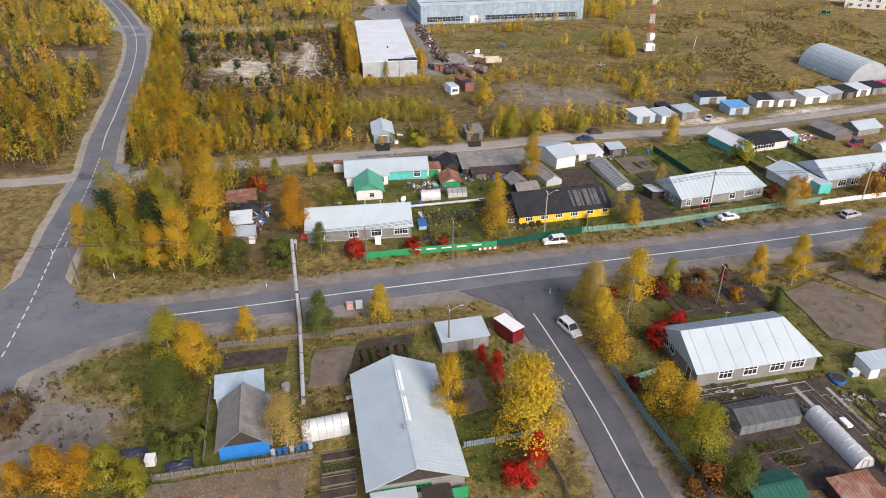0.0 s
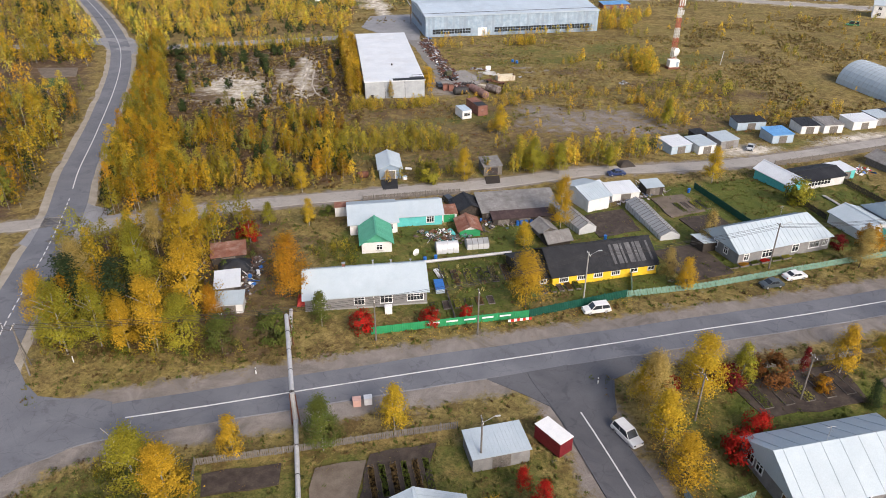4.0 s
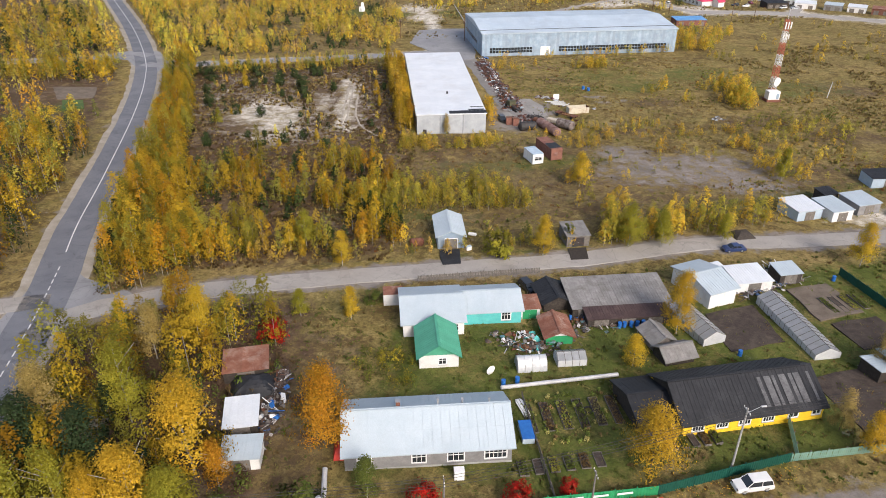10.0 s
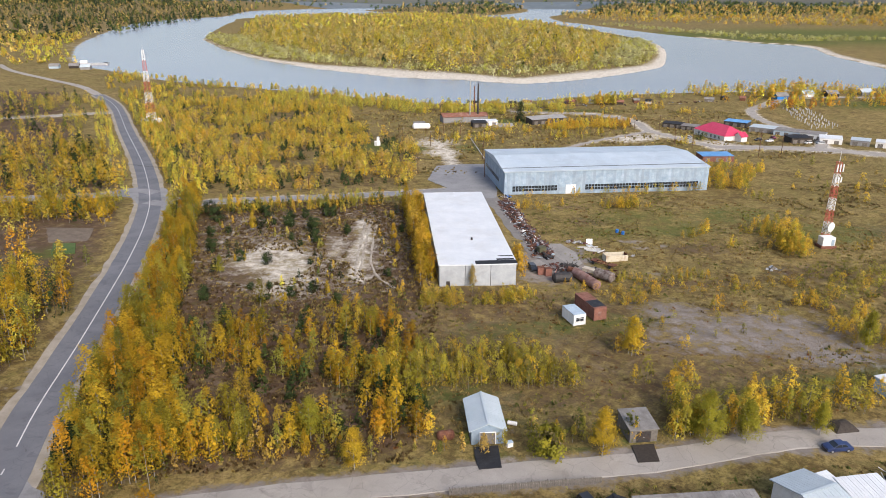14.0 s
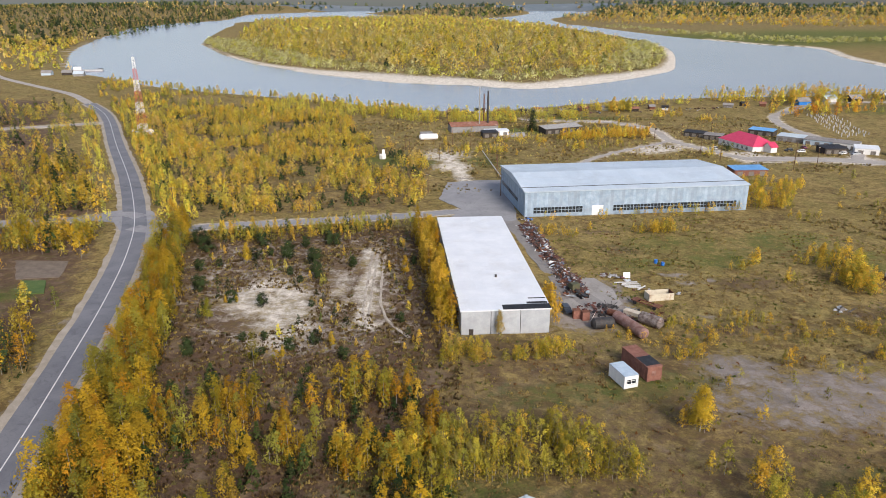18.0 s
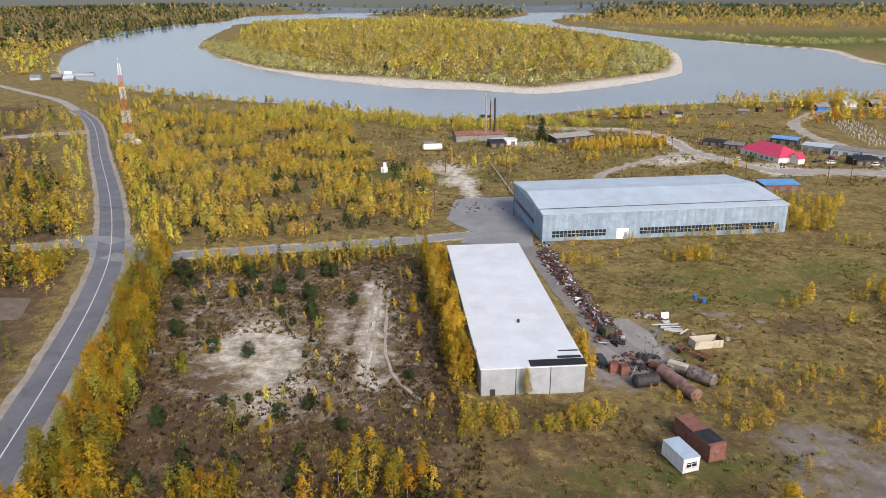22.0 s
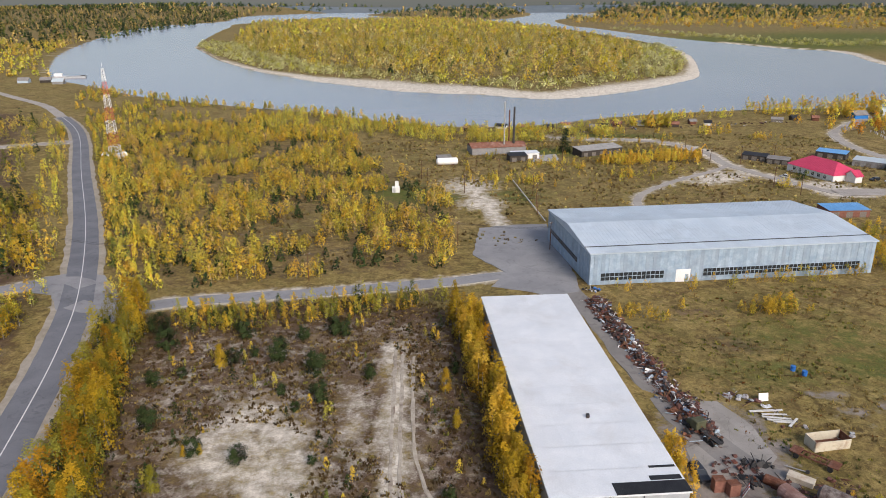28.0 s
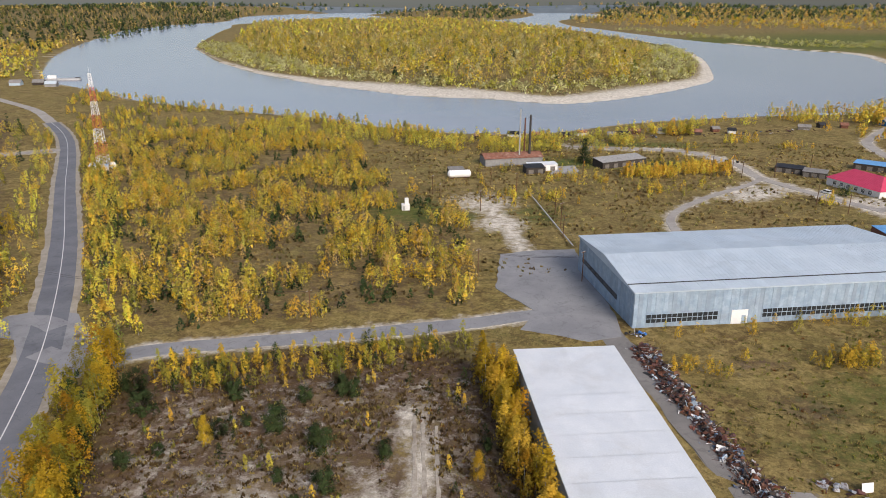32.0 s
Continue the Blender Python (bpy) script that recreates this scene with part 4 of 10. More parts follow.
def gable_house(name, label, x, y, ang, L, W, eave, rise, wall, roof, gable=None, over=0.45, category="house", group="", sheet_w=1.1, front=(), back=(), ends=((), ()), ridge_off=0.0, chimneys=(), base=None, z=None, rows=1, hip=(0, 0), aerial=False):
    """A house with its ridge along local x and its front towards -y. front: rows of (kind, place along the wall, width, height, middle height)."""
    h = thing(name, x, y, ang, label, category, group, z=z)
    t = 0.2
    ry = ridge_off
    part("wall", boxed(0, -W / 2 + t / 2, eave / 2 - 0.25, L, t, eave + 0.5), wall, h)
    part("wall", boxed(0, W / 2 - t / 2, eave / 2 - 0.25, L, t, eave + 0.5), wall, h)
    for s in (-1, 1):
        bm = boxed(s * (L / 2 - t / 2), 0, eave / 2 - 0.25, t, W - 2 * t - 0.01, eave + 0.5)
        wl = part("wall", bm, wall, h)
        if not hip[0 if s < 0 else 1]:
            pr = bmesh.new()
            prism(pr, [(-W / 2 + 0.02, eave), (W / 2 - 0.02, eave), (ry, eave + rise - 0.04)], -t / 2, t / 2)
            bmesh.ops.transform(pr, matrix=Matrix.Translation((s * (L / 2 - t / 2), 0, 0)) @ pose(0, 0, 0, 0, 0, 90), verts=pr.verts)
            part("gable", pr, gable or wall, h)
    if base:
        bm = bmesh.new()
        box(bm, 0, -W / 2 - 0.02, 0.1, L + 0.1, 0.08, 0.7)
        box(bm, 0, W / 2 + 0.02, 0.1, L + 0.1, 0.08, 0.7)
        part("plinth", bm, base, h)
    # roof: a fascia with its sheets
    rf = bmesh.new()
    f0, b0 = rise / (W / 2 + ry), rise / (W / 2 - ry)
    ye, ze = -W / 2 - over, eave - over * f0
    yb, zb = W / 2 + over, eave - over * b0
    LX = L / 2 + over
    if hip[0] or hip[1]:
        vs = [rf.verts.new(v) for v in ((-LX, ye, ze), (LX, ye, ze), (LX, yb, zb), (-LX, yb, zb), (-LX + hip[0], ry, eave + rise), (LX - hip[1], ry, eave + rise))]
        for f in ((0, 1, 5, 4), (2, 3, 4, 5), (1, 2, 5), (3, 0, 4)):
            rf.faces.new([vs[i] for i in f])
        rf.faces.new([vs[i] for i in (3, 2, 1, 0)])
        bmesh.ops.recalc_face_normals(rf, faces=rf.faces)
        rp = part("roof", rf, roof, h)
        n = int(2 * LX / sheet_w)
        seams = [(-LX + (k + 0.5) * 2 * LX / n) for k in range(n)]
        for sx in seams:
            for (yy, zz) in ((ye, ze), (yb, zb)):
                side = hip[0] if sx < 0 else hip[1]
                reach = min(1.0, (LX - abs(sx)) / side) if side else 1.0
                tip = Vector((sx, yy + (ry - yy) * reach, zz + (eave + rise - zz) * reach))
                part("seam", tubed((sx, yy, zz + 0.03), tip + Vector((0, 0, 0.03)), 0.035, n=4), roof, rp)
    else:
        prism(rf, [(ye, ze - 0.12), (ye, ze), (ry, eave + rise), (yb, zb), (yb, zb - 0.12), (ry, eave + rise - 0.12)], -LX, LX)
        bmesh.ops.transform(rf, matrix=pose(0, 0, 0, 0, 0, 90), verts=rf.verts)
        bmesh.ops.transform(rf, matrix=Matrix.Diagonal((1, 1, 1, 1)), verts=rf.verts)
        bmesh.ops.rotate(rf, cent=(0, 0, 0), matrix=Matrix.Rotation(0, 3, "Z"), verts=rf.verts)
        bmesh.ops.recalc_face_normals(rf, faces=rf.faces)
        rp = part("roof", rf, roof, h)
        slope(rp, (-LX, ye, ze), (LX, ye, ze), (0, ry - ye, eave + rise - ze), roof, sheet_w, rows=rows)
        slope(rp, (LX, yb, zb), (-LX, yb, zb), (0, ry - yb, eave + rise - zb), roof, sheet_w, rows=rows)
        part("ridge_cap", boxed(0, ry, eave + rise + 0.06, 2 * LX, 0.4, 0.05), roof, rp)
    for (cx, cy, ch, cw) in chimneys:
        c = part("chimney", boxed(cx, cy, eave + rise * 0.5 + ch / 2, cw, cw, ch + rise), WALL_BRICK if cw > 0.3 else STEEL, rp)
        part("cap", boxed(cx, cy, eave + rise + ch + 0.02, cw + 0.14, cw + 0.14, 0.06), STEEL, c)
    for items, m0 in ((front, pose(0, -W / 2 - 0.02, 0)), (back, pose(0, W / 2 + 0.02, 0, 0, 0, 180)), (ends[0], pose(-L / 2 - 0.02, 0, 0, 0, 0, -90)), (ends[1], pose(L / 2 + 0.02, 0, 0, 0, 0, 90))):
        for it in items:
            kind, pos, w, hh, zm = it[:5]
            mat = it[5] if len(it) > 5 else None
            if kind == "door":
                door(h, m0 @ pose(pos, 0, 0.1), w, hh, mat)
            else:
                window(h, m0 @ pose(pos, 0, zm), w, hh, int(kind[3:] or 1), mat)
    if aerial:
        part("aerial", tube(tube(tubed((aerial, 0, eave + rise), (aerial, 0, eave + rise + 2.4), 0.03, n=5), (aerial - 0.6, 0, eave + rise + 2.2), (aerial + 0.6, 0, eave + rise + 2.2), 0.02, n=4), (aerial, -0.5, eave + rise + 1.9), (aerial, 0.5, eave + rise + 1.9), 0.02, n=4), STEEL, h)
    return h


def shed(name, label, x, y, ang, L, W, h0, h1, wall, roof, door_mat=None, category="shed", group="", over=0.2, sheet_w=1.0, doors=1, trim=None):
    """A lean-to box: h0 high in front (-y), h1 high behind, with a sheet roof and plank doors in front."""
    t = thing(name, x, y, ang, label, category, group)
    part("wall", boxed(0, -W / 2 + 0.05, h0 / 2 - 0.2, L, 0.1, h0 + 0.4), wall, t)
    part("wall", boxed(0, W / 2 - 0.05, h1 / 2 - 0.2, L, 0.1, h1 + 0.4), wall, t)
    for s in (-1, 1):
        bm = bmesh.new()
        prism(bm, [(-W / 2 + 0.1, -0.4), (W / 2 - 0.1, -0.4), (W / 2 - 0.1, h1), (-W / 2 + 0.1, h0)], -0.05, 0.05)
        bmesh.ops.transform(bm, matrix=Matrix.Translation((s * (L / 2 - 0.05), 0, 0)) @ pose(0, 0, 0, 0, 0, 90), verts=bm.verts)
        part("wall", bm, wall, t)
    k = (h1 - h0) / W
    LX = L / 2 + over
    bm = bmesh.new()
    ya, yb = -W / 2 - over, W / 2 + over
    za, zb = h0 - k * over + 0.04, h1 + k * over + 0.04
    prism(bm, [(ya, za - 0.08), (yb, zb - 0.08), (yb, zb), (ya, za)], -LX, LX)
    bmesh.ops.transform(bm, matrix=pose(0, 0, 0, 0, 0, 90), verts=bm.verts)
    rp = part("roof", bm, trim or roof, t)
    slope(rp, (-LX, ya, za), (LX, ya, za), (0, yb - ya, zb - za), roof, sheet_w)
    for d in range(doors):
        w = min(2.4, L / doors * 0.7)
        cx = (d + 0.5) * L / doors - L / 2
        hh = min(h0 - 0.25, 2.1)
        for sx in (-1, 1):
            dp = part("door", boxed(cx + sx * w / 4, -W / 2 - 0.03, hh / 2, w / 2 - 0.02, 0.06, hh), door_mat or WOOD_GREY, t)
        part("hasp", boxed(cx, -W / 2 - 0.08, hh * 0.5, 0.2, 0.03, 0.06), STEEL, dp)
    return t


def arched(name, label, x, y, ang, L, W, H, mat, end_mat, category="greenhouse", ribs=8, side=0.0, group=""):
    """A barrel-vaulted shell along local y, with hoops and closed ends."""
    t = thing(name, x, y, ang, label, category, group)
    prof = [(-W / 2, -0.3)] + ([(-W / 2, side)] if side else []) + [(-W / 2 * math.cos(a), side + (H - side) * math.sin(a)) for a in np.linspace(0.12 if side else 0.0, math.pi - (0.12 if side else 0.0), 15)] + ([(W / 2, side)] if side else []) + [(W / 2, -0.3)]
    for k in range(ribs):
        y0, y1 = -L / 2 + k * L / ribs, -L / 2 + (k + 1) * L / ribs - 0.02
        bm = bmesh.new()
        lo, hi = [bm.verts.new((px, y0, pz)) for px, pz in prof], [bm.verts.new((px, y1, pz)) for px, pz in prof]
        for i in range(len(prof) - 1):
            bm.faces.new((lo[i], lo[i + 1], hi[i + 1], hi[i]))
        bmesh.ops.recalc_face_normals(bm, faces=bm.faces)
        bmesh.ops.solidify(bm, geom=bm.faces[:], thickness=0.04)
        sh = part("cover", bm, mat, t)
        bm = bmesh.new()
        for (ax, az), (bx, bz) in zip(prof, prof[1:]):
            tube(bm, (ax * 1.01, y0, az * 1.01), (bx * 1.01, y0, bz * 1.01), 0.035, n=4)
        part("hoop", bm, STEEL, sh)
    for s in (-1, 1):
        bm = bmesh.new()
        prism(bm, prof, s * (L / 2 - 0.05) - 0.03, s * (L / 2 - 0.05) + 0.03)
        e = part("end_wall", bm, end_mat, t)
        if s < 0:
            bm = bmesh.new()
            for sx in (-0.5, 0.5):
                box(bm, sx * W * 0.3, -L / 2 - 0.03, H * 0.36, 0.07, 0.06, H * 0.72)
            box(bm, 0, -L / 2 - 0.03, H * 0.72, W * 0.3 + 0.07, 0.06, 0.07)
            part("door_frame", bm, STEEL, e)
    return t


def greenhouse(name, label, x, y, ang, L, W, side, top, mat=None, group=""):
    """A pitched glasshouse with bars, its ridge along local x."""
    mat = mat or FILM
    t = thing(name, x, y, ang, label, "greenhouse", group)
    part("wall", boxed(0, -W / 2, side / 2 - 0.1, L, 0.03, side + 0.2), mat, t)
    part("wall", boxed(0, W / 2, side / 2 - 0.1, L, 0.03, side + 0.2), mat, t)
    for s in (-1, 1):
        bm = bmesh.new()
        prism(bm, [(-W / 2, -0.2), (W / 2, -0.2), (W / 2, side), (0, top), (-W / 2, side)], -0.02, 0.02)
        bmesh.ops.transform(bm, matrix=Matrix.Translation((s * L / 2, 0, 0)) @ pose(0, 0, 0, 0, 0, 90), verts=bm.verts)
        part("end_wall", bm, mat, t)
    n = max(2, round(L / 1.2))
    for s in (-1, 1):
        for k in range(n):
            bm = bmesh.new()
            x0, x1 = -L / 2 + k * L / n + 0.03, -L / 2 + (k + 1) * L / n - 0.03
            vs = [bm.verts.new(v) for v in ((x0, s * W / 2, side), (x1, s * W / 2, side), (x1, 0, top), (x0, 0, top))]
            bm.faces.new(vs if s < 0 else vs[::-1])
            bmesh.ops.solidify(bm, geom=bm.faces[:], thickness=0.02)
            part("roof_pane", bm, mat, t)
    bm = bmesh.new()
    for k in range(n + 1):
        px = -L / 2 + k * L / n
        for s in (-1, 1):
            tube(bm, (px, s * (W / 2 + 0.02), -0.2), (px, s * (W / 2 + 0.02), side), 0.04, n=4)
            tube(bm, (px, s * (W / 2 + 0.02), side + 0.02), (px, 0, top + 0.03), 0.04, n=4)
    tube(bm, (-L / 2, 0, top + 0.03), (L / 2, 0, top + 0.03), 0.05, n=4)
    part("frame", bm, WOOD_GREY, t)
    return t


def fence(label, pts, h, mat, post_mat, bay=2.4, pickets=0, category="fence", rail=True, gap=0.0):
    """A fence along a line: posts, rails and one panel or a row of pickets in each bay."""
    f = thing("fence", *pts[0], 0, label, category)
    ox, oy, oz = f.matrix_basis.translation
    for (x0, y0), (x1, y1) in zip(pts, pts[1:]):
        d = math.hypot(x1 - x0, y1 - y0)
        n = max(1, round(d / bay))
        ang = math.degrees(math.atan2(y1 - y0, x1 - x0))
        for k in range(n):
            u, w = (k + 0.5) / n, d / n
            x, y = x0 + (x1 - x0) * u, y0 + (y1 - y0) * u
            m = pose(x - ox, y - oy, gz(x, y) - oz, 0, 0, ang)
            px, py = x0 + (x1 - x0) * k / n, y0 + (y1 - y0) * k / n
            key = ("post", round(h, 2), post_mat.name)
            if key not in SHEETS:
                bm = boxed(0, 0.06, h / 2, 0.1, 0.1, h + 0.3)
                me = bpy.data.meshes.new("post")
                bm.to_mesh(me)
                bm.free()
                me.materials.append(post_mat)
                SHEETS[key] = me
            part("post", SHEETS[key], None, f, "", pose(px - ox, py - oy, gz(px, py) - oz, 0, 0, ang))
            key = ("bay", round(w, 1), round(h, 2), mat.name, pickets)
            if key not in SHEETS:
                bm = bmesh.new()
                if pickets:
                    box(bm, 0, 0, h * 0.3, w, 0.04, 0.08)
                    box(bm, 0, 0, h * 0.8, w, 0.04, 0.08)
                else:
                    edge = [(-w / 2 + 0.02, -0.02)]
                    for i in range(7):
                        c = (i + 0.5) / 7 * w - w / 2
                        edge += [(c - 0.09, -0.02), (c - 0.06, -0.055), (c + 0.06, -0.055), (c + 0.09, -0.02)]
                    edge += [(w / 2 - 0.02, -0.02), (w / 2 - 0.02, 0.01), (-w / 2 + 0.02, 0.01)]
                    prism(bm, edge, 0.05, h)
                    bmesh.ops.transform(bm, matrix=Matrix(((1, 0, 0, 0), (0, 0, 1, 0), (0, 1, 0, 0), (0, 0, 0, 1))), verts=bm.verts)
                    bmesh.ops.recalc_face_normals(bm, faces=bm.faces)
                me = bpy.data.meshes.new("panel")
                bm.to_mesh(me)
                bm.free()
                me.materials.append(mat)
                SHEETS[key] = me
            rails = part("bay" if pickets else "panel", SHEETS[key], None, f, "", m)
            if pickets:
                pk = ("picket", round(w / pickets, 2), round(h, 2), mat.name)
                if pk not in SHEETS:
                    bm = boxed(0, -0.03, h / 2 + 0.03, w / pickets * 0.72, 0.025, h - 0.1)
                    me = bpy.data.meshes.new("picket")
                    bm.to_mesh(me)
                    bm.free()
                    me.materials.append(mat)
                    SHEETS[pk] = me
                for i in range(pickets):
                    part("picket", SHEETS[pk], None, rails, "", pose((i + 0.5) / pickets * w - w / 2, 0, 0.05 * ((i * 7 + k * 3) % 5) / 5, 0, ((i * 5 + k) % 7 - 3) * 0.6, 0))
    return f




def car(label, x, y, ang, paint_mat, length=4.6, height=1.62, estate=True, category="car"):
    """A car along local x: lofted body, glass house, wheels, lamps, bumpers."""
    key = (paint_mat.name, length, height, estate)
    c = thing("car", x, y, ang, label, category)
    L, W, H = length, 1.78, height
    if not estate:
        H = 1.44
    bm = bmesh.new()
    prof = [(-L / 2, 0.42), (-L / 2 + 0.02, 0.78), (-L / 2 + 0.9 * L / 4.6, 0.96), (L / 2 - 0.35, 0.98), (L / 2 - 0.04, 0.85), (L / 2, 0.45), (L / 2 - 0.15, 0.26), (-L / 2 + 0.15, 0.26)]
    prism(bm, prof, -W / 2, W / 2)
    bmesh.ops.bevel(bm, geom=bm.edges[:], offset=0.07, segments=2, affect="EDGES")
    body = part("body", bm, paint_mat, c)
    f0, r0 = -L * 0.24, L * (0.44 if estate else 0.3)
    bm = bmesh.new()
    lo = [(f0 - 0.1, -W / 2 + 0.08), (r0 + 0.08, -W / 2 + 0.08), (r0 + 0.08, W / 2 - 0.08), (f0 - 0.1, W / 2 - 0.08)]
    hi = [(f0 + 0.62, -W / 2 + 0.17), (r0 - (0.2 if estate else 0.55), -W / 2 + 0.17), (r0 - (0.2 if estate else 0.55), W / 2 - 0.17), (f0 + 0.62, W / 2 - 0.17)]
    a, b = [bm.verts.new((*p, 0.93)) for p in lo], [bm.verts.new((*p, H - 0.05)) for p in hi]
    for i in range(4):
        bm.faces.new((a[i], a[(i + 1) % 4], b[(i + 1) % 4], b[i]))
    bm.faces.new(b)
    bm.faces.new(a[::-1])
    bmesh.ops.bevel(bm, geom=bm.edges[:], offset=0.04, segments=1, affect="EDGES")
    part("glass_house", bm, GLASS, body)
    xm = (hi[0][0] + hi[1][0]) / 2
    part("roof", boxed(xm, 0, H - 0.03, hi[1][0] - hi[0][0] + 0.06, W - 0.3, 0.09, None, 0.03), paint_mat, body)
    for i in range(4):
        part("pillar", tubed((*lo[i], 0.93), (*hi[i], H - 0.04), 0.045, n=5), paint_mat, body)
    for s in (-1, 1):
        part("pillar", tubed((xm, s * (W / 2 - 0.08), 0.93), (xm, s * (W / 2 - 0.17), H - 0.04), 0.04, n=5), paint_mat, body)
    for sx in (-1, 1):
        part("bumper", boxed(sx * (L / 2 - 0.03), 0, 0.42, 0.16, W * 0.94, 0.2, None, 0.05), DARKMETAL if paint_mat is not CAR["white"] else paint_mat, c)
        for sy in (-1, 1):
            part("headlight" if sx < 0 else "tail_light", boxed(sx * (L / 2 - 0.04), sy * W * 0.36, 0.72, 0.1, 0.34, 0.16, None, 0.03), GLASS if sx < 0 else RED, c)
            wh = part("wheel", tubed((sx * L * 0.3, sy * (W / 2 - 0.1) - 0.1, 0.33), (sx * L * 0.3, sy * (W / 2 - 0.1) + 0.1, 0.33), 0.33, n=14), RUBBER, c)
            part("rim", tubed((sx * L * 0.3, sy * (W / 2 + 0.005) - 0.01, 0.33), (sx * L * 0.3, sy * (W / 2 + 0.005) + 0.01, 0.33), 0.2, n=10), STEEL, wh)
            part("mirror", boxed(f0 + 0.25, sy * (W / 2 + 0.08), 1.0, 0.1, 0.16, 0.12, None, 0.03), paint_mat, body) if sx < 0 else None
    return c


def utility_pole(label, x, y, h=9.5, arms=1, mat=None, lamp=False, ang=10, lean=0.0, strut=False, group="utility poles along the street"):
    t = thing("utility_pole", x, y, ang, label, "pole", group)
    part("pole", tubed((0, 0, -0.5), (lean, 0, h), 0.15, 0.1, 8), mat or WOOD_GREY, t)
    for k in range(arms):
        z = h - 0.4 - 0.7 * k
        arm = part("crossarm", boxed(lean, 0, z, 1.6, 0.1, 0.1), mat or WOOD_GREY, t)
        for s in (-0.7, -0.3, 0.3, 0.7):
            part("insulator", tubed((lean + s, 0, z + 0.05), (lean + s, 0, z + 0.22), 0.05, 0.035, 6), WHITE, arm)
    if lamp:
        part("lamp_arm", tubed((lean, 0, h - 0.8), (lean, -1.6, h + 0.1), 0.035, n=6), STEEL, t)
        part("lamp_head", boxed(lean, -1.9, h + 0.08, 0.24, 0.7, 0.14, None, 0.04), STEEL, t)
    if strut:
        part("strut", tubed((2.6, 0.6, -0.3), (0.1, 0, h - 2.0), 0.11, 0.09, 7), mat or WOOD_GREY, t)
    return t


def wires(label, a, b, za, zb, sags=(0.6,), offs=(0.0,), r=0.03):
    """Hanging cables between two poles."""
    (ax, ay), (bx, by) = a, b
    d = math.hypot(bx - ax, by - ay)
    nx, ny = -(by - ay) / d, (bx - ax) / d
    w = new("power_line")
    tagged(w, label, "cable", "overhead cables")
    for o in offs:
        cu = bpy.data.curves.new("wire", "CURVE")
        cu.dimensions, cu.bevel_depth, cu.bevel_resolution = "3D", r, 0
        sp = cu.splines.new("POLY")
        n = 12
        sp.points.add(n)
        A, B = Vector((ax + nx * o, ay + ny * o, gz(ax, ay) + za)), Vector((bx + nx * o, by + ny * o, gz(bx, by) + zb))
        for i in range(n + 1):
            t = i / n
            p = A.lerp(B, t)
            sp.points[i].co = (p.x, p.y, p.z - sags[0] * 4 * t * (1 - t), 1)
        cu.materials.append(DARKMETAL)
        ob = new("wire", cu)
        ob.parent = w
    return w

# ---- trees ----
TINTS = {"yellow": ((0.66, 0.45, 0.06), (0.52, 0.4, 0.06)), "gold": ((0.64, 0.41, 0.055), (0.52, 0.36, 0.055)), "orange": ((0.5, 0.23, 0.03), (0.44, 0.25, 0.035)),
         "lime": ((0.4, 0.36, 0.06), (0.26, 0.27, 0.055)), "green": ((0.1, 0.14, 0.03), (0.15, 0.17, 0.035)), "red": ((0.55, 0.018, 0.014), (0.45, 0.025, 0.018)),
         "wine": ((0.16, 0.008, 0.015), (0.2, 0.015, 0.02)), "tan": ((0.5, 0.36, 0.12), (0.4, 0.31, 0.1)), "conifer": ((0.026, 0.052, 0.022), (0.042, 0.07, 0.028)), "pine": ((0.04, 0.07, 0.024), (0.06, 0.09, 0.03)),
         "rust": ((0.26, 0.1, 0.03), (0.2, 0.09, 0.03)), "brush": ((0.15, 0.095, 0.045), (0.2, 0.135, 0.055)), "willow": ((0.3, 0.26, 0.09), (0.22, 0.2, 0.075))}
TINTS["sage"] = ((0.42, 0.4, 0.19), (0.34, 0.33, 0.15))
TINTS["straw"] = ((0.36, 0.25, 0.1), (0.28, 0.2, 0.08))
TINTS["dry"] = ((0.1, 0.065, 0.03), (0.15, 0.09, 0.04))
TINTS["amber"] = ((0.58, 0.38, 0.03), (0.48, 0.34, 0.03))
TINTS["ochre"] = ((0.54, 0.29, 0.022), (0.45, 0.25, 0.022))
TINTS["olive"] = ((0.36, 0.3, 0.032), (0.27, 0.24, 0.03))


def leaf_quads(centre, size, rng, up=0.0, out=None):
    """One small leaf at each centre, turned at random or laid outwards like the skin of a crown."""
    n = len(centre)
    a = rng.normal(size=(n, 3))
    a[:, 2] *= 1 - up
    a /= np.linalg.norm(a, axis=1, keepdims=True) + 1e-9
    b = np.cross(a, rng.normal(size=(n, 3)))
    b /= np.linalg.norm(b, axis=1, keepdims=True) + 1e-9
    if out is not None:
        nrm = out / (np.linalg.norm(out, axis=1, keepdims=True) + 1e-9) + rng.normal(size=(n, 3)) * 0.38 + np.array([0, 0, 0.2])
        a = np.cross(nrm, a)
        a /= np.linalg.norm(a, axis=1, keepdims=True) + 1e-9
        b = np.cross(nrm, a)
        b /= np.linalg.norm(b, axis=1, keepdims=True) + 1e-9
    s = (size * rng.uniform(0.6, 1.25, n))[:, None] if np.ndim(size) == 0 else (size * rng.uniform(0.6, 1.25, n))[:, None]
    a, b = a * s * 0.62, b * s * 0.55
    return np.stack([centre - a * 0.6 - b, centre - a * 0.6 + b, centre + a * 1.2], 1)


def taper(u):
    """Breadth of a birch crown by height: full low down, drawn out to a point."""
    return np.clip((u - 0.08) / 0.24, 0, 1) ** 0.6 * np.clip(1.02 - (u - 0.3) / 0.72, 0.02, 1) ** 0.8


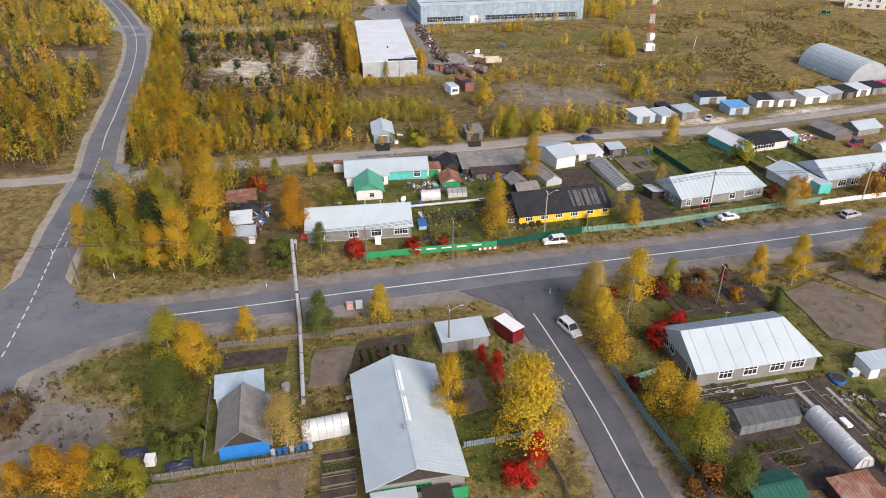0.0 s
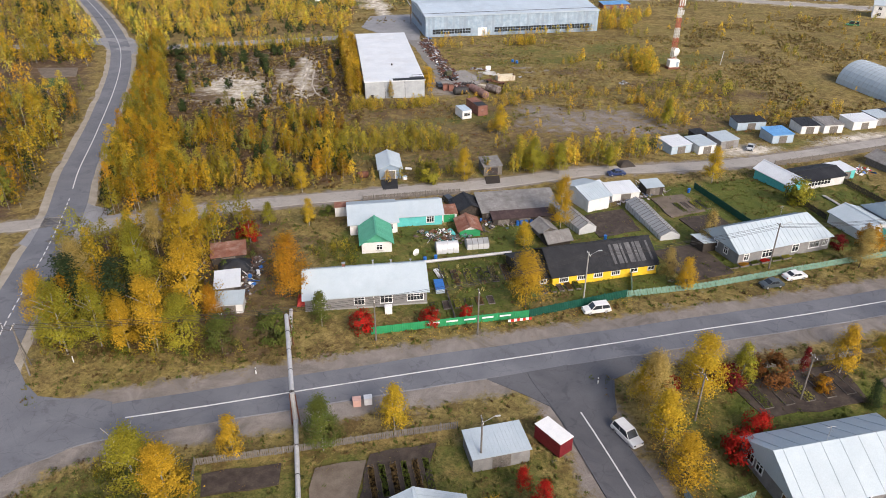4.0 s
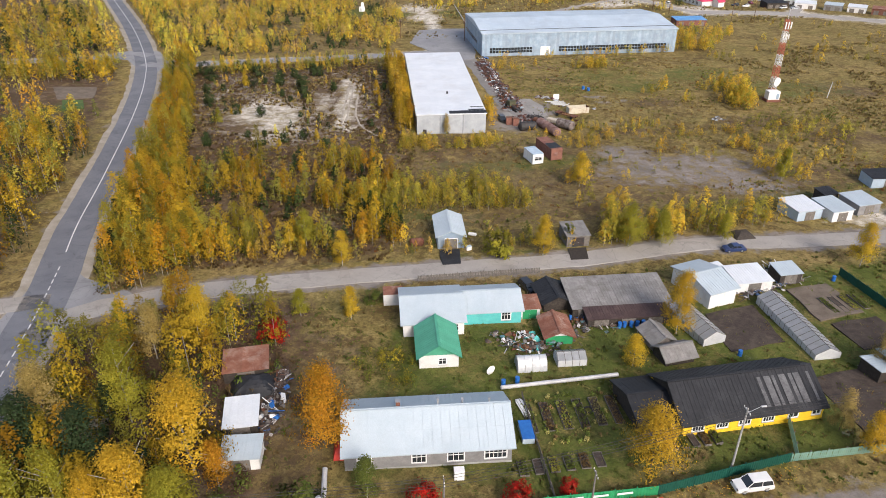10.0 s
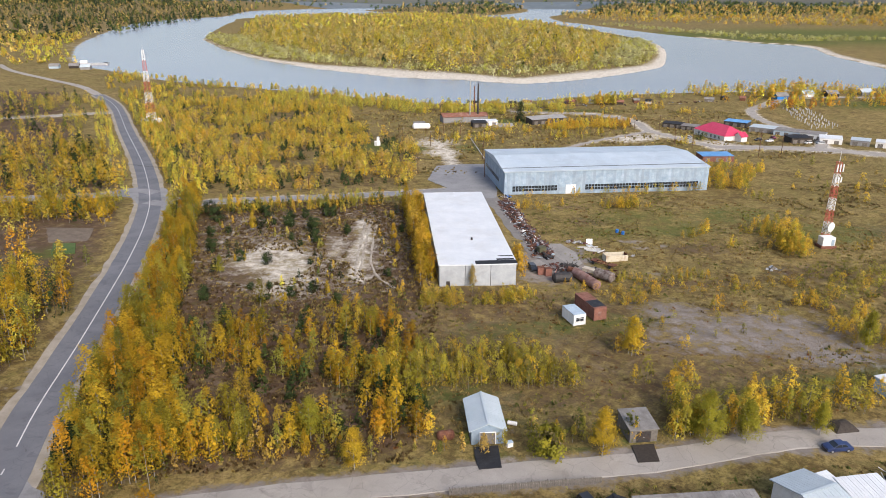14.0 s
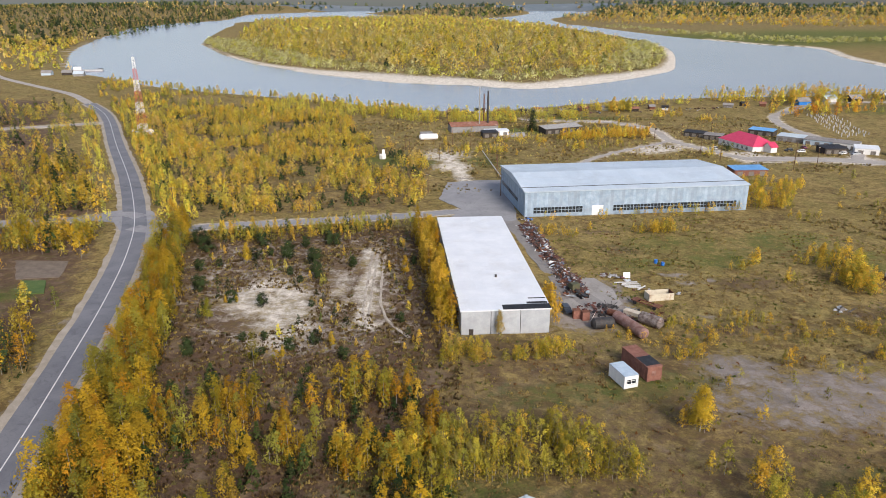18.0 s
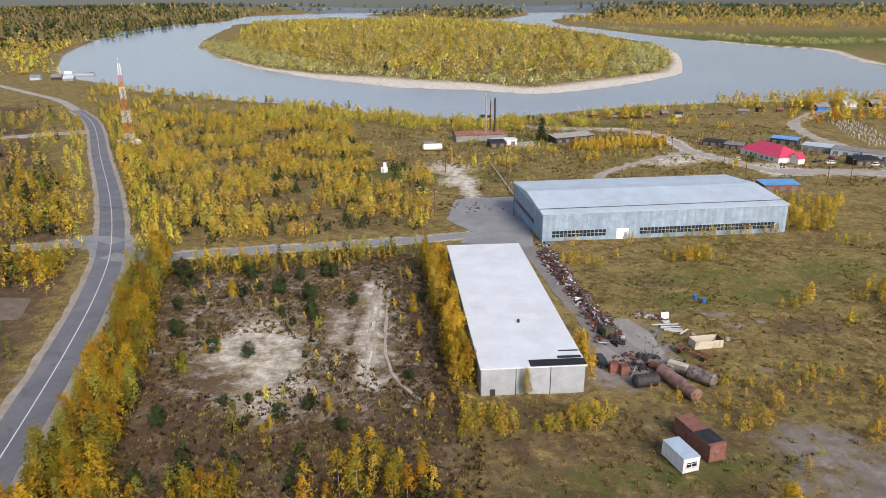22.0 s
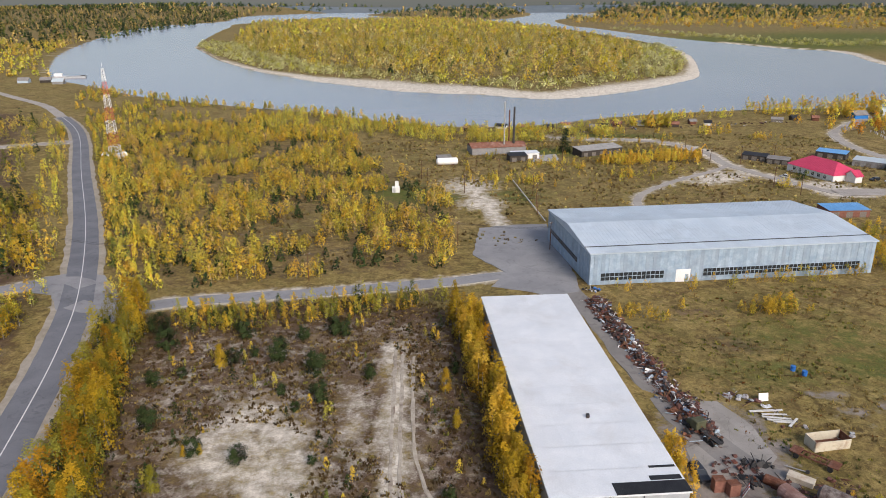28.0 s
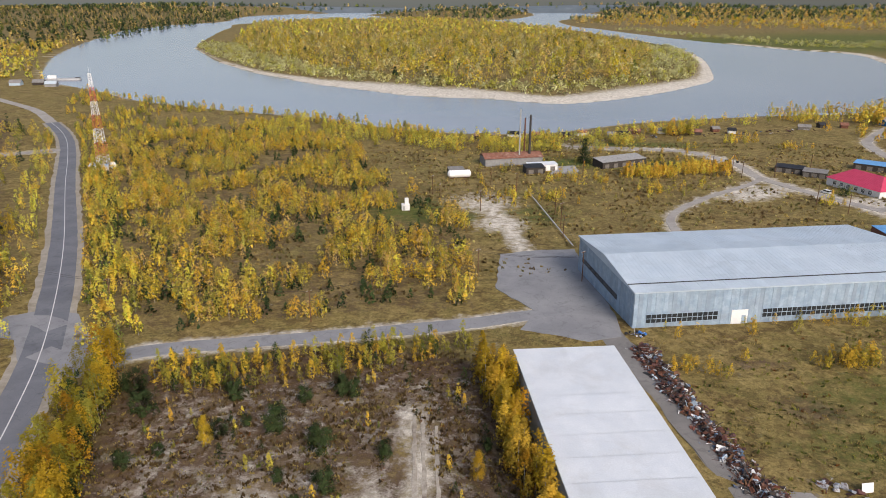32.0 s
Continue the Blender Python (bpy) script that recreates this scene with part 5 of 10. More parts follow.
def crown_points(n, rng, shape, width, clusters):
    """Leaf places in a crown one unit high, in clumps along the limbs, with gaps."""
    if shape == "cone":
        u = rng.uniform(0.06, 0.99, clusters) ** 1.25
        r = width * 0.5 * (1 - u) * rng.uniform(0.7, 1.1, clusters) + 0.01
    elif shape == "bush":
        u = rng.uniform(0.08, 0.92, clusters)
        r = width * 0.5 * np.sin(np.pi * np.clip(u * 0.8 + 0.14, 0, 1)) * np.sqrt(rng.uniform(0.15, 1, clusters))
    else:
        u = rng.uniform(0.2, 0.97, clusters)
        r = width * 0.56 * taper(u) * np.sqrt(rng.uniform(0.12, 1.1, clusters))
    th = rng.uniform(0, 2 * np.pi, clusters)
    c = np.stack([r * np.cos(th), r * np.sin(th), u], 1)
    k = rng.integers(0, clusters, n)
    spread = np.array([0.04, 0.04, 0.034]) * (width / 0.45) ** 0.6 if shape != "cone" else np.array([0.05, 0.05, 0.02]) * width / 0.3
    return c[k] + rng.normal(size=(n, 3)) * spread, k


def crown_out(pts, rng, width):
    """The way a crown faces at each leaf: outwards and up, a little uneven."""
    v = (pts - np.array([0, 0, 0.35])) / np.array([0.5 * width, 0.5 * width, 0.55]) + rng.normal(size=pts.shape) * 0.3 + np.array([0, 0, 0.45])
    return v / (np.linalg.norm(v, axis=1, keepdims=True) + 1e-9)


def tree_meshes(tint, shape, width, seed, n=900, leaf=0.034):
    rng = np.random.default_rng(seed)
    pts, k = crown_points(n, rng, shape, width, 45 if shape == "bush" else 95 if n < 9000 else 150)
    pts[:, 2] = np.clip(pts[:, 2], 0.03, 1.02)
    a, b = (np.array(v) for v in TINTS[tint])
    mixk = rng.uniform(0, 1, 180)[k][:, None]
    dim = rng.uniform(0.7, 1.15, 180)[k][:, None]
    col = (a * mixk + b * (1 - mixk)) * dim * rng.uniform(0.78, 1.18, (n, 1))
    col = np.clip(col * np.array([0.98, 0.94, 0.55]) if tint in ("yellow", "gold", "lime", "orange") else col, 0, 0.86)
    co = leaf_quads(pts, leaf, rng, 0.3, (pts - np.array([0, 0, 0.42])) * np.array([1, 1, 0.5]))
    crown = quads_mesh("crown", co, LEAF, col, out=crown_out(pts, rng, width))
    bm = bmesh.new()
    lean = rng.normal(size=2) * 0.015
    top = (lean[0], lean[1], 0.9 if shape != "bush" else 0.5)
    tube(bm, (0, 0, -0.03), (top[0] * 0.5, top[1] * 0.5, top[2] * 0.5), 0.011, 0.008, 7)
    tube(bm, (top[0] * 0.5, top[1] * 0.5, top[2] * 0.5), top, 0.008, 0.003, 6)
    for i in range(9 if shape != "cone" else 5):
        u = 0.2 + 0.07 * i
        th = rng.uniform(0, 6.28)
        L = width * 0.42 * (1 if shape != "cone" else 0.7)
        tube(bm, (top[0] * u, top[1] * u, top[2] * u), (L * math.cos(th), L * math.sin(th), min(u + 0.16, 0.95)), 0.004, 0.002, 4)
    trunk = bpy.data.meshes.new("trunk")
    bm.to_mesh(trunk)
    bm.free()
    trunk.materials.append(BARK if shape in ("birch",) else BARK_DK)
    return trunk, crown


TREES = {}


def tree(kind, tint, x, y, h, label, wide=None, group="", name=None):
    """One tree; kind is birch, round, cone or bush."""
    shape, width = {"birch": ("birch", 0.5), "round": ("round", 0.62), "cone": ("cone", 0.36), "pine": ("bush", 0.75), "bush": ("bush", 1.0)}[kind]
    var = len(TREES.setdefault("count", [])) % 2
    TREES["count"].append(1)
    key = (kind, tint, var if h < 9 or kind == "cone" else "tall")
    if key not in TREES:
        TREES[key] = tree_meshes(tint, shape, width, hash_of(key), 1700 if kind == "bush" else 2400 if kind == "pine" else 8000 if key[2] == "tall" else 4200, 0.036 if kind == "pine" else 0.055 if kind == "bush" else 0.0165 if key[2] == "tall" else 0.0225)
    trunk, crown = TREES[key]
    t = new(name or {"birch": "birch_tree", "round": "tree", "cone": "spruce_tree", "pine": "pine_tree", "bush": "bush"}[kind])
    s = (wide or 1.0) * h * (1.15 if x < -40 and 100 < y < 150 and kind != "cone" else 1.0)
    t.matrix_basis = Matrix.Translation((x, y, gz(x, y) - 0.05)) @ pose(0, 0, 0, 0, 0, (x * 37 + y * 91) % 360) @ Matrix.Diagonal((s, s, h, 1))
    part("trunk", trunk, None, t)
    part("crown", crown, None, t)
    return tagged(t, label, "bush" if kind == "bush" else "tree", group)


def hash_of(key):
    return sum(ord(ch) * (i + 1) for i, ch in enumerate(str(key))) % 100000


def woods(name, label, P, H, tints, per_tree, leaf, width=0.45, shape="birch", category="trees", trunks=True, seed=1):
    """Many trees as one mesh: leaves in clumps round thin stems."""
    rng = np.random.default_rng(seed)
    n = len(P)
    if n == 0:
        return
    rise = far_rise(P[:, 0], P[:, 1])
    z = np.interp(P[:, 1], GY, GZ) + (rise * np.clip(shore(P)[0] / 250, 0, 1) if rise.any() else 0)
    pick = rng.integers(0, len(tints), n)
    A, B = np.array([TINTS[t][0] for t in tints]), np.array([TINTS[t][1] for t in tints])
    m = rng.uniform(0, 1, (n, 1))
    # distant groves (few leaves a tree) get brighter, paler tints: haze put into colour
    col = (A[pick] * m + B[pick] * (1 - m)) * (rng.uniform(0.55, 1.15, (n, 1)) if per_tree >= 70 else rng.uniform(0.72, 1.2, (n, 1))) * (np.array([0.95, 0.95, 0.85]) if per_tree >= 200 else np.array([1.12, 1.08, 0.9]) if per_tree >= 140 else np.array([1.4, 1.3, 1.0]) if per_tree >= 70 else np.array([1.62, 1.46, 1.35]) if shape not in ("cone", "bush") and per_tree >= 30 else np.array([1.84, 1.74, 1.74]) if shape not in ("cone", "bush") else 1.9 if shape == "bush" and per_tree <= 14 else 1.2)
    W = width * rng.uniform(0.75, 1.3, n)
    if per_tree >= 70:
        per_tree, leaf = int(per_tree * 3.2), leaf * 0.66
    elif shape == "bush":
        per_tree, leaf = per_tree * 3, leaf * 0.85
    elif shape == "cone" or per_tree <= 12:
        per_tree, leaf = int(per_tree * 2.6), leaf * 0.95
    else:
        per_tree, leaf = int(per_tree * 4.2), leaf * 0.75
    W = W * (0.9 if shape in ('birch', 'stem') else 1.15)
    total = n * per_tree
    own = np.repeat(np.arange(n), per_tree)
    ncl = max(8, per_tree // 5 if per_tree >= 170 else per_tree // 3 if per_tree > 60 else per_tree)
    if shape == "cone":
        u = rng.uniform(0.05, 1, (n, ncl)) ** 1.2
        r = 0.5 * (1 - u) * rng.uniform(0.6, 1.1, (n, ncl)) + 0.02
    elif shape == "bush":
        u = rng.uniform(0.1, 0.95, (n, ncl))
        r = 0.5 * np.sqrt(rng.uniform(0, 1, (n, ncl))) * np.sqrt(np.clip(1.05 - u, 0, 1))
    else:
        u = rng.uniform(0.27 if shape == "stem" else 0.16, 0.98, (n, ncl))
        r = 0.58 * taper(u) * np.sqrt(rng.uniform(0.1, 1.1, (n, ncl)))
    th = rng.uniform(0, 2 * np.pi, (n, ncl))
    c = np.stack([r * np.cos(th) * W[:, None], r * np.sin(th) * W[:, None], u], 2)
    k = rng.integers(0, ncl, total)
    pts = c[own, k] + rng.normal(size=(total, 3)) * (np.array([0.03, 0.03, 0.022]) if shape == "cone" else np.array([0.024, 0.024, 0.036]))
    pts[:, 2] = np.clip(pts[:, 2], 0.02, 1.05)
    ctint = rng.uniform(0.84, 1.13, (n, ncl))[own, k] * 1.0
    outward = (pts - np.array([0, 0, 0.42])) * np.array([1, 1, 0.5])
    facing = crown_out(pts, rng, width)
    pts = pts * H[own][:, None] + np.stack([P[own, 0], P[own, 1], z[own]], 1)
    size = leaf * H[own]
    co = leaf_quads(pts, size, rng, 0.3, outward)
    tint = np.clip(col[own] * ctint[:, None] * rng.uniform(0.88, 1.14, (total, 1)), 0, 0.86)
    tagged(new(name, quads_mesh(name, co, LEAF, tint, out=facing)), label, category, kind="stuff")
    if trunks:
        q = []
        for s in (0, 1):
            w = 0.0065 * H
            off = np.stack([w, 0 * w, 0 * w], 1) if s == 0 else np.stack([0 * w, w, 0 * w], 1)
            lo = np.stack([P[:, 0], P[:, 1], z - 0.2], 1)
            hi = lo + np.stack([0 * w, 0 * w, H * 0.85], 1)
            q.append(np.stack([lo - off, lo + off, hi + off * 0.3, hi - off * 0.3], 1))
        me = quads_mesh(name + "_stems", np.concatenate(q), BARK if shape in ("birch", "stem") else BARK_DK)
        tagged(new("tree_stems", me), "thin pale stems of the young trees", "stems", kind="stuff")


BLOCKED = [(LANE_WEST, 5), (FIELD_TRACK, 10), (HIGHWAY, 7.0), (STREET, 6.5), (SIDE_STREET, 5), (LANE, 4.0), (CROSS_ROAD, 3.6), (CROSS_WEST, 4), (JUNK_LANE, 5), (DIRT_PATH, 3), (DIRT_ROAD, 5), (DEPOT_ROAD, 8), (DEPOT_BEND, 4), (TRACK, 4)]


def scatter(poly, n, seed, keep=None, clump=0.0):
    """Random places in a polygon, off the roads and out of the water; thinned by noise where clump is set."""
    rng = np.random.default_rng(seed)
    q = np.array(poly)
    P = rng.uniform(q.min(0), q.max(0), (n * 6, 2))
    P = P[inside(P, poly)]
    if clump:
        P = P[np.array([noise.noise((x / clump, y / clump, seed)) + 0.35 * noise.noise((x / clump * 3, y / clump * 3, seed)) > -0.02 for x, y in P], bool)] if len(P) else P
    if keep is not None and len(P):
        P = P[keep(P)]
    for pts, w in BLOCKED:
        if len(P):
            P = P[line_dist(P, pts) > w]
    return P[:n]

# ---- the village: houses ----
gable_house("house", "long grey rendered house under a pale sheet-metal roof", -16.8, 120.0, 8.8, 20.4, 9.6, 3.0, 2.5, WALL_GREY, ROOF, WALL_DARK, front=[("win2", -7.8, 1.6, 1.2, 1.7), ("win2", -1.2, 1.6, 1.3, 1.7), ("win2", 3.3, 1.9, 1.4, 1.7), ("win4", 8.2, 2.6, 1.2, 1.7)],
            ends=([("win1", 2, 0.9, 1.1, 1.7)], [("door", -2.5, 1.0, 2.0, 0)]), rows=2, chimneys=[(1.5, 0.6, 0.7, 0.22), (4.6, 0.6, 0.5, 0.22), (-3.5, 0.9, 0.4, 0.5), (8, 0.4, 0.5, 0.2)], base=CONC_PATH)
yellow = gable_house("house", "bright yellow house under a tarred black roof", 24.6, 130.4, 14.6, 20.2, 10.0, 2.5, 2.8, WALL_YEL, ROOF_BLK, WALL_DARK, front=[("win3", -8.0, 1.5, 1.1, 1.55), ("win3", -4.6, 1.5, 1.1, 1.55), ("win3", -1.4, 1.5, 1.1, 1.55), ("win3", 2.0, 1.5, 1.1, 1.55), ("win1", 5.6, 1.3, 1.0, 1.6), ("win1", 9.0, 1.1, 1.0, 1.6)], rows=2, base=WALL_YEL)
for k, w in ((2.2, 0.5), (3.4, 0.9), (4.3, 0.4), (5.6, 1.0), (6.8, 0.5), (7.7, 0.9), (9.4, 0.4)):
    rise_, run_ = 2.8, 5.0
    m = Matrix.Translation((k, -2.7, 2.5 + rise_ * (5.0 - 2.7) / 5.0 + 0.1)) @ pose(0, 0, 0, math.degrees(math.atan2(rise_, run_)), 0, 0)
    part("bleached_strip", boxed(0, 0, 0, w, 4.2, 0.02), TAR_WORN, yellow, "", m)
gable_house("house", "grey house with a pale sheet roof and white windows", 60.2, 139.8, 19.7, 21.6, 10.0, 3.1, 2.9, WALL_GREY, ROOF, WALL_DARK, front=[("win1", -9.0, 1.0, 1.2, 1.7), ("win2", -4.2, 2.2, 1.5, 1.7), ("win1", 2.4, 1.4, 1.4, 1.7), ("win4", 6.9, 2.4, 1.3, 1.7), ("win2", 9.6, 1.2, 1.3, 1.7)],
            ends=([("win1", -1.5, 0.9, 1.2, 1.7), ("win1", 1.5, 0.9, 1.2, 1.7)], []), hip=(0, 2.6), aerial=2.0)
gable_house("house", "pale-roofed house with white windows and a turquoise porch", 98.5, 151.5, 16.0, 24.0, 10.5, 3.1, 2.6, WALL_GREY, ROOF, WALL_DARK, front=[("win2", -8.0, 2.0, 1.4, 1.7), ("win2", -4.4, 2.0, 1.4, 1.7), ("win2", -0.6, 2.0, 1.4, 1.7), ("win2", 5.0, 2.0, 1.4, 1.7)], hip=(0, 2.6))
gable_house("house", "grey house with a wide pale roof and gable boards", 45.7, 79.4, 13.4, 19.4, 11.0, 3.0, 3.2, WALL_GREY, ROOF, WALL_DARK, front=[("win2", -5.2, 2.0, 1.3, 1.7), ("win2", -1.2, 2.0, 1.3, 1.7), ("win2", 3.2, 2.2, 1.3, 1.7), ("win2", 6.6, 2.0, 1.3, 1.7)],
            ends=([("win1", -3.4, 1.1, 1.3, 1.7), ("win1", -1.6, 1.1, 1.3, 1.7), ("door", 3.4, 1.0, 2.0, 0)], []), hip=(0, 3.2), aerial=-3.0, sheet_w=2.4)
gable_house("house", "house with a broad pale metal roof and green porch", -3.6, 61.3, 102.6, 20.6, 11.4, 2.9, 2.4, WALL_GREY, ROOF, WALL_DARK, rows=2, ends=([("win3", -3.2, 2.6, 1.2, 1.6, GREEN_PAINT), ("win3", 0.4, 2.4, 1.2, 1.6, GREEN_PAINT)], []), chimneys=[(-4.0, 0.5, 0.6, 0.2)])
gable_house("house", "white annexe under a bluish sheet roof", -18.6, 148.6, 9.5, 9.6, 10.2, 2.9, 1.7, WALL_WHITE, ROOF, WALL_WHITE, front=[("win1", 3.4, 0.9, 1.2, 1.6)])
gable_house("house", "turquoise house under a pale sheet roof", -9.2, 151.6, 9.5, 9.4, 7.6, 2.7, 1.5, WALL_TURQ, ROOF, WALL_TURQ, front=[("win2", 2.2, 1.4, 1.3, 1.5)])
gable_house("house", "small white house with a bright green roof", -16.9, 138.9, 99.0, 7.4, 5.8, 2.5, 1.9, WALL_WHITE, ROOF_GREEN, ROOF_GREEN, ends=([("win1", 0.5, 1.0, 1.0, 1.4)], []))
gable_house("house", "small white outbuilding under a grey roof", 28.0, 160.6, 27.0, 5.6, 9.6, 3.4, 1.1, WALL_WHITE, ROOF, WALL_WHITE)
gable_house("house", "dark timber annexe with a tarred roof", 12.0, 127.6, 14.6, 5.0, 9.4, 1.9, 1.6, WALL_DARK, ROOF_BLK, WALL_DARK, front=[("win1", 1.3, 1.0, 0.9, 1.1)])
gable_house("barn", "weathered timber barn with a blue front wall", -24.6, 61.4, 103.0, 8.6, 6.2, 2.3, 2.6, WALL_BLUE, ROOF_GREY, WALL_DARK, category="barn")
shed("shed", "pale blue sheet-metal shed", -27.2, 68.6, 14, 6.4, 4.0, 2.2, 2.7, WALL_LBLUE, WALL_LBLUE, WALL_LBLUE)
shed("garage", "grey garage with a pale sheet roof", 4.0, 82.2, 15, 7.4, 4.6, 2.2, 2.5, WALL_GREY, ROOF, category="garage")
# sheds north of the lane
gable_house("garage", "pale garage with a bluish gable roof beside the lane", -17.6, 178.6, 99, 9.0, 5.2, 3.0, 1.1, SHEET, ROOF, SHEET, category="garage", ends=([("door", 0, 2.4, 2.2, 0, WOOD_GREY)], []))
shed("shed", "old grey log shed with a sagging roof", 7.5, 179.6, 12, 4.6, 5.4, 2.5, 2.9, WOOD_GREY, ROOF_GREY, DARKMETAL)
for gx, gy, ga, gl, gw, roofm, wallm, lab in ((57.6, 196.4, 20, 6.2, 6.4, ROOF_W, WALL_LBLUE, "pale garage with a white roof"), (64.4, 196.6, 20, 5.2, 6.6, ROOF, WALL_WHITE, "white garage with a grey roof"), (71.8, 200.4, 20, 5.8, 6.0, ROOF, WALL_GREY, "grey garage with a sheet roof"),
                                             (66.0, 204.0, 20, 3.6, 3.4, ROOF_BLK, WALL_DARK, "small dark shed behind the garages"), (84.2, 216.0, 8, 8.6, 5.0, ROOF_BLK, WALL_LBLUE, "grey-blue garage with a tarred roof"), (88.4, 205.2, 12, 6.4, 6.0, ROOF_BLUE, WALL_LBLUE, "garage with a bright blue roof"),
                                             (99.6, 213.4, 8, 5.4, 6.0, ROOF_BLK, WALL_WHITE, "whitewashed garage with a dark roof"), (106.6, 214.4, 8, 5.8, 6.4, ROOF_GREY, WALL_WHITE, "whitewashed garage with a grey roof"), (117.0, 217.6, 14, 8.0, 6.0, ROOF_W, WALL_WHITE, "white garage with a pale roof"),
                                             (124.6, 221.6, 18, 5.8, 6.0, ROOF, WALL_GREY, "plain grey sheet-roofed garage"), (130.4, 223.6, 18, 5.2, 6.2, ROOF_BLK, WALL_DARK, "black garage with a chequered door"), (136.2, 226.6, 18, 5.6, 6.2, ROOF_W, WALL_WHITE, "white garage with a white roof"), (142.4, 228.6, 18, 5.8, 6.4, ROOF_BLK, WALL_GREY, "grey garage with a tarred roof"),
                                             (149.6, 230.6, 18, 6.8, 6.4, ROOF_RED, MAROON, "maroon garage with a red roof"), (157.0, 233.4, 18, 6.4, 6.4, ROOF_W, WALL_GREY, "grey garage with a pale roof")):
    shed("garage", lab, gx, gy, ga, gl, gw, 2.5, 2.8, wallm, roofm, category="garage", group="row of garages", doors=1)
arched("hangar", "large grey arched metal hangar", 144.3, 254.1, 11.5, 28.5, 15.6, 7.6, ROOF, CONCRETE, "hangar", 14)

# ---- warehouse and steel hangar ----
wh = thing("warehouse", -26.6, 279.0, 9.3, "long windowless warehouse of pale concrete panels with a white roof", "warehouse")
WL, WW, WH = 69.5, 19.6, 6.3
for k in range(3):
    bm = boxed(-WW / 2 + (k + 0.5) * WW / 3, -WL / 2 + 0.1, WH / 2 - 0.6, WW / 3 - 0.08, 0.25, WH + 1.2)
    part("wall_panel", bm, CONCRETE, wh)
    part("wall_panel", boxed(-WW / 2 + (k + 0.5) * WW / 3, WL / 2 - 0.1, WH / 2 - 0.6, WW / 3 - 0.06, 0.25, WH + 1.2), CONCRETE, wh)
for s in (-1, 1):
    for k in range(12):
        part("wall_panel", boxed(s * (WW / 2 - 0.1), -WL / 2 + 0.3 + (k + 0.5) * (WL - 0.6) / 12, WH / 2 - 1.2, 0.22, (WL - 0.6) / 12 - 0.05, WH + 2.4), CONCRETE, wh)
wroof = part("roof", boxed(0, 0, WH + 0.02, WW + 0.5, WL + 0.5, 0.25, None, 0.03), ROOF_W, wh)
for i in range(12):
    for j in range(4):
        part("roof_sheet", boxed(-WW / 2 - 0.2 + (j + 0.5) * (WW + 0.4) / 4, -WL / 2 - 0.2 + (i + 0.5) * (WL + 0.4) / 12, WH + 0.155 + 0.004 * ((i * 3 + j * 5) % 3), (WW + 0.4) / 4 + 0.03, (WL + 0.4) / 12 + 0.05, 0.03), ROOF_W, wroof)
tar = part("tar_patch", boxed(4.7, -WL / 2 + 1.1, WH + 0.205, 10.6, 2.6, 0.02), ROOF_BLK, wroof, "torn strip of bare black corrugated roofing")
for k in range(34):
    part("corrugation", boxed(-0.4 + 0.31 * k, -WL / 2 + 1.1, WH + 0.225, 0.1, 2.56 - 0.5 * ((k * 7) % 5 == 0), 0.04), ROOF_BLK, tar)
part("tar_patch", boxed(7.4, -WL / 2 + 3.1, WH + 0.215, 4.6, 1.0, 0.02), ROOF_BLK, wroof)
part("tar_patch", boxed(7.8, -WL / 2 + 5.6, WH + 0.21, 3.9, 0.5, 0.02), ROOF_BLK, wroof)
part("vent", boxed(0.6, -WL / 2 + 19.0, WH + 0.45, 0.5, 0.5, 0.7), DARKMETAL, wroof)
part("door", boxed(-7.6, -WL / 2 - 0.06, 0.95, 1.0, 0.1, 2.1), WALL_DARK, wh, "dark open doorway")
part("vent", boxed(-1.2, -WL / 2 - 0.05, 0.9, 0.7, 0.08, 0.6), DARKMETAL, wh)
for k in (1, 2):
    part("seam", boxed(-WW / 2 + k * WW / 3, -WL / 2 - 0.03, WH / 2, 0.14, 0.06, WH), DARKMETAL, wh)

HL, HW, HH = 81.0, 41.0, 9.1
hangar = thing("hangar", 21.1, 367.3, 11.8, "huge low hangar of grey-blue steel cladding", "hangar", z=-6.2)
n = 80
for k in range(n):
    part("cladding", boxed(-HL / 2 + (k + 0.5) * HL / n, -HW / 2, HH / 2 - 0.3, HL / n - 0.04, 0.16 + 0.08 * (k % 2), HH + 1.0), SHEET, hangar)
for s in (-1, 1):
    for k in range(24):
        part("cladding", boxed(s * HL / 2, -HW / 2 + 0.2 + (k + 0.5) * (HW - 0.4) / 24, HH / 2 - 0.8, 0.16 + 0.08 * (k % 2), (HW - 0.4) / 24 - 0.04, HH + 1.6), SHEET, hangar)
part("wall", boxed(0, HW / 2, HH / 2 - 1.0, HL, 0.2, HH + 2), SHEET, hangar)
hroof = bmesh.new()
prism(hroof, [(-HW / 2 - 0.5, HH - 0.1), (-HW / 2 - 0.5, HH + 0.15), (0, HH + 1.95), (HW / 2 + 0.5, HH + 0.15), (HW / 2 + 0.5, HH - 0.1)], -HL / 2 - 0.4, HL / 2 + 0.4)
bmesh.ops.transform(hroof, matrix=pose(0, 0, 0, 0, 0, 90), verts=hroof.verts)
hroof = part("roof", hroof, ROOF_H, hangar)
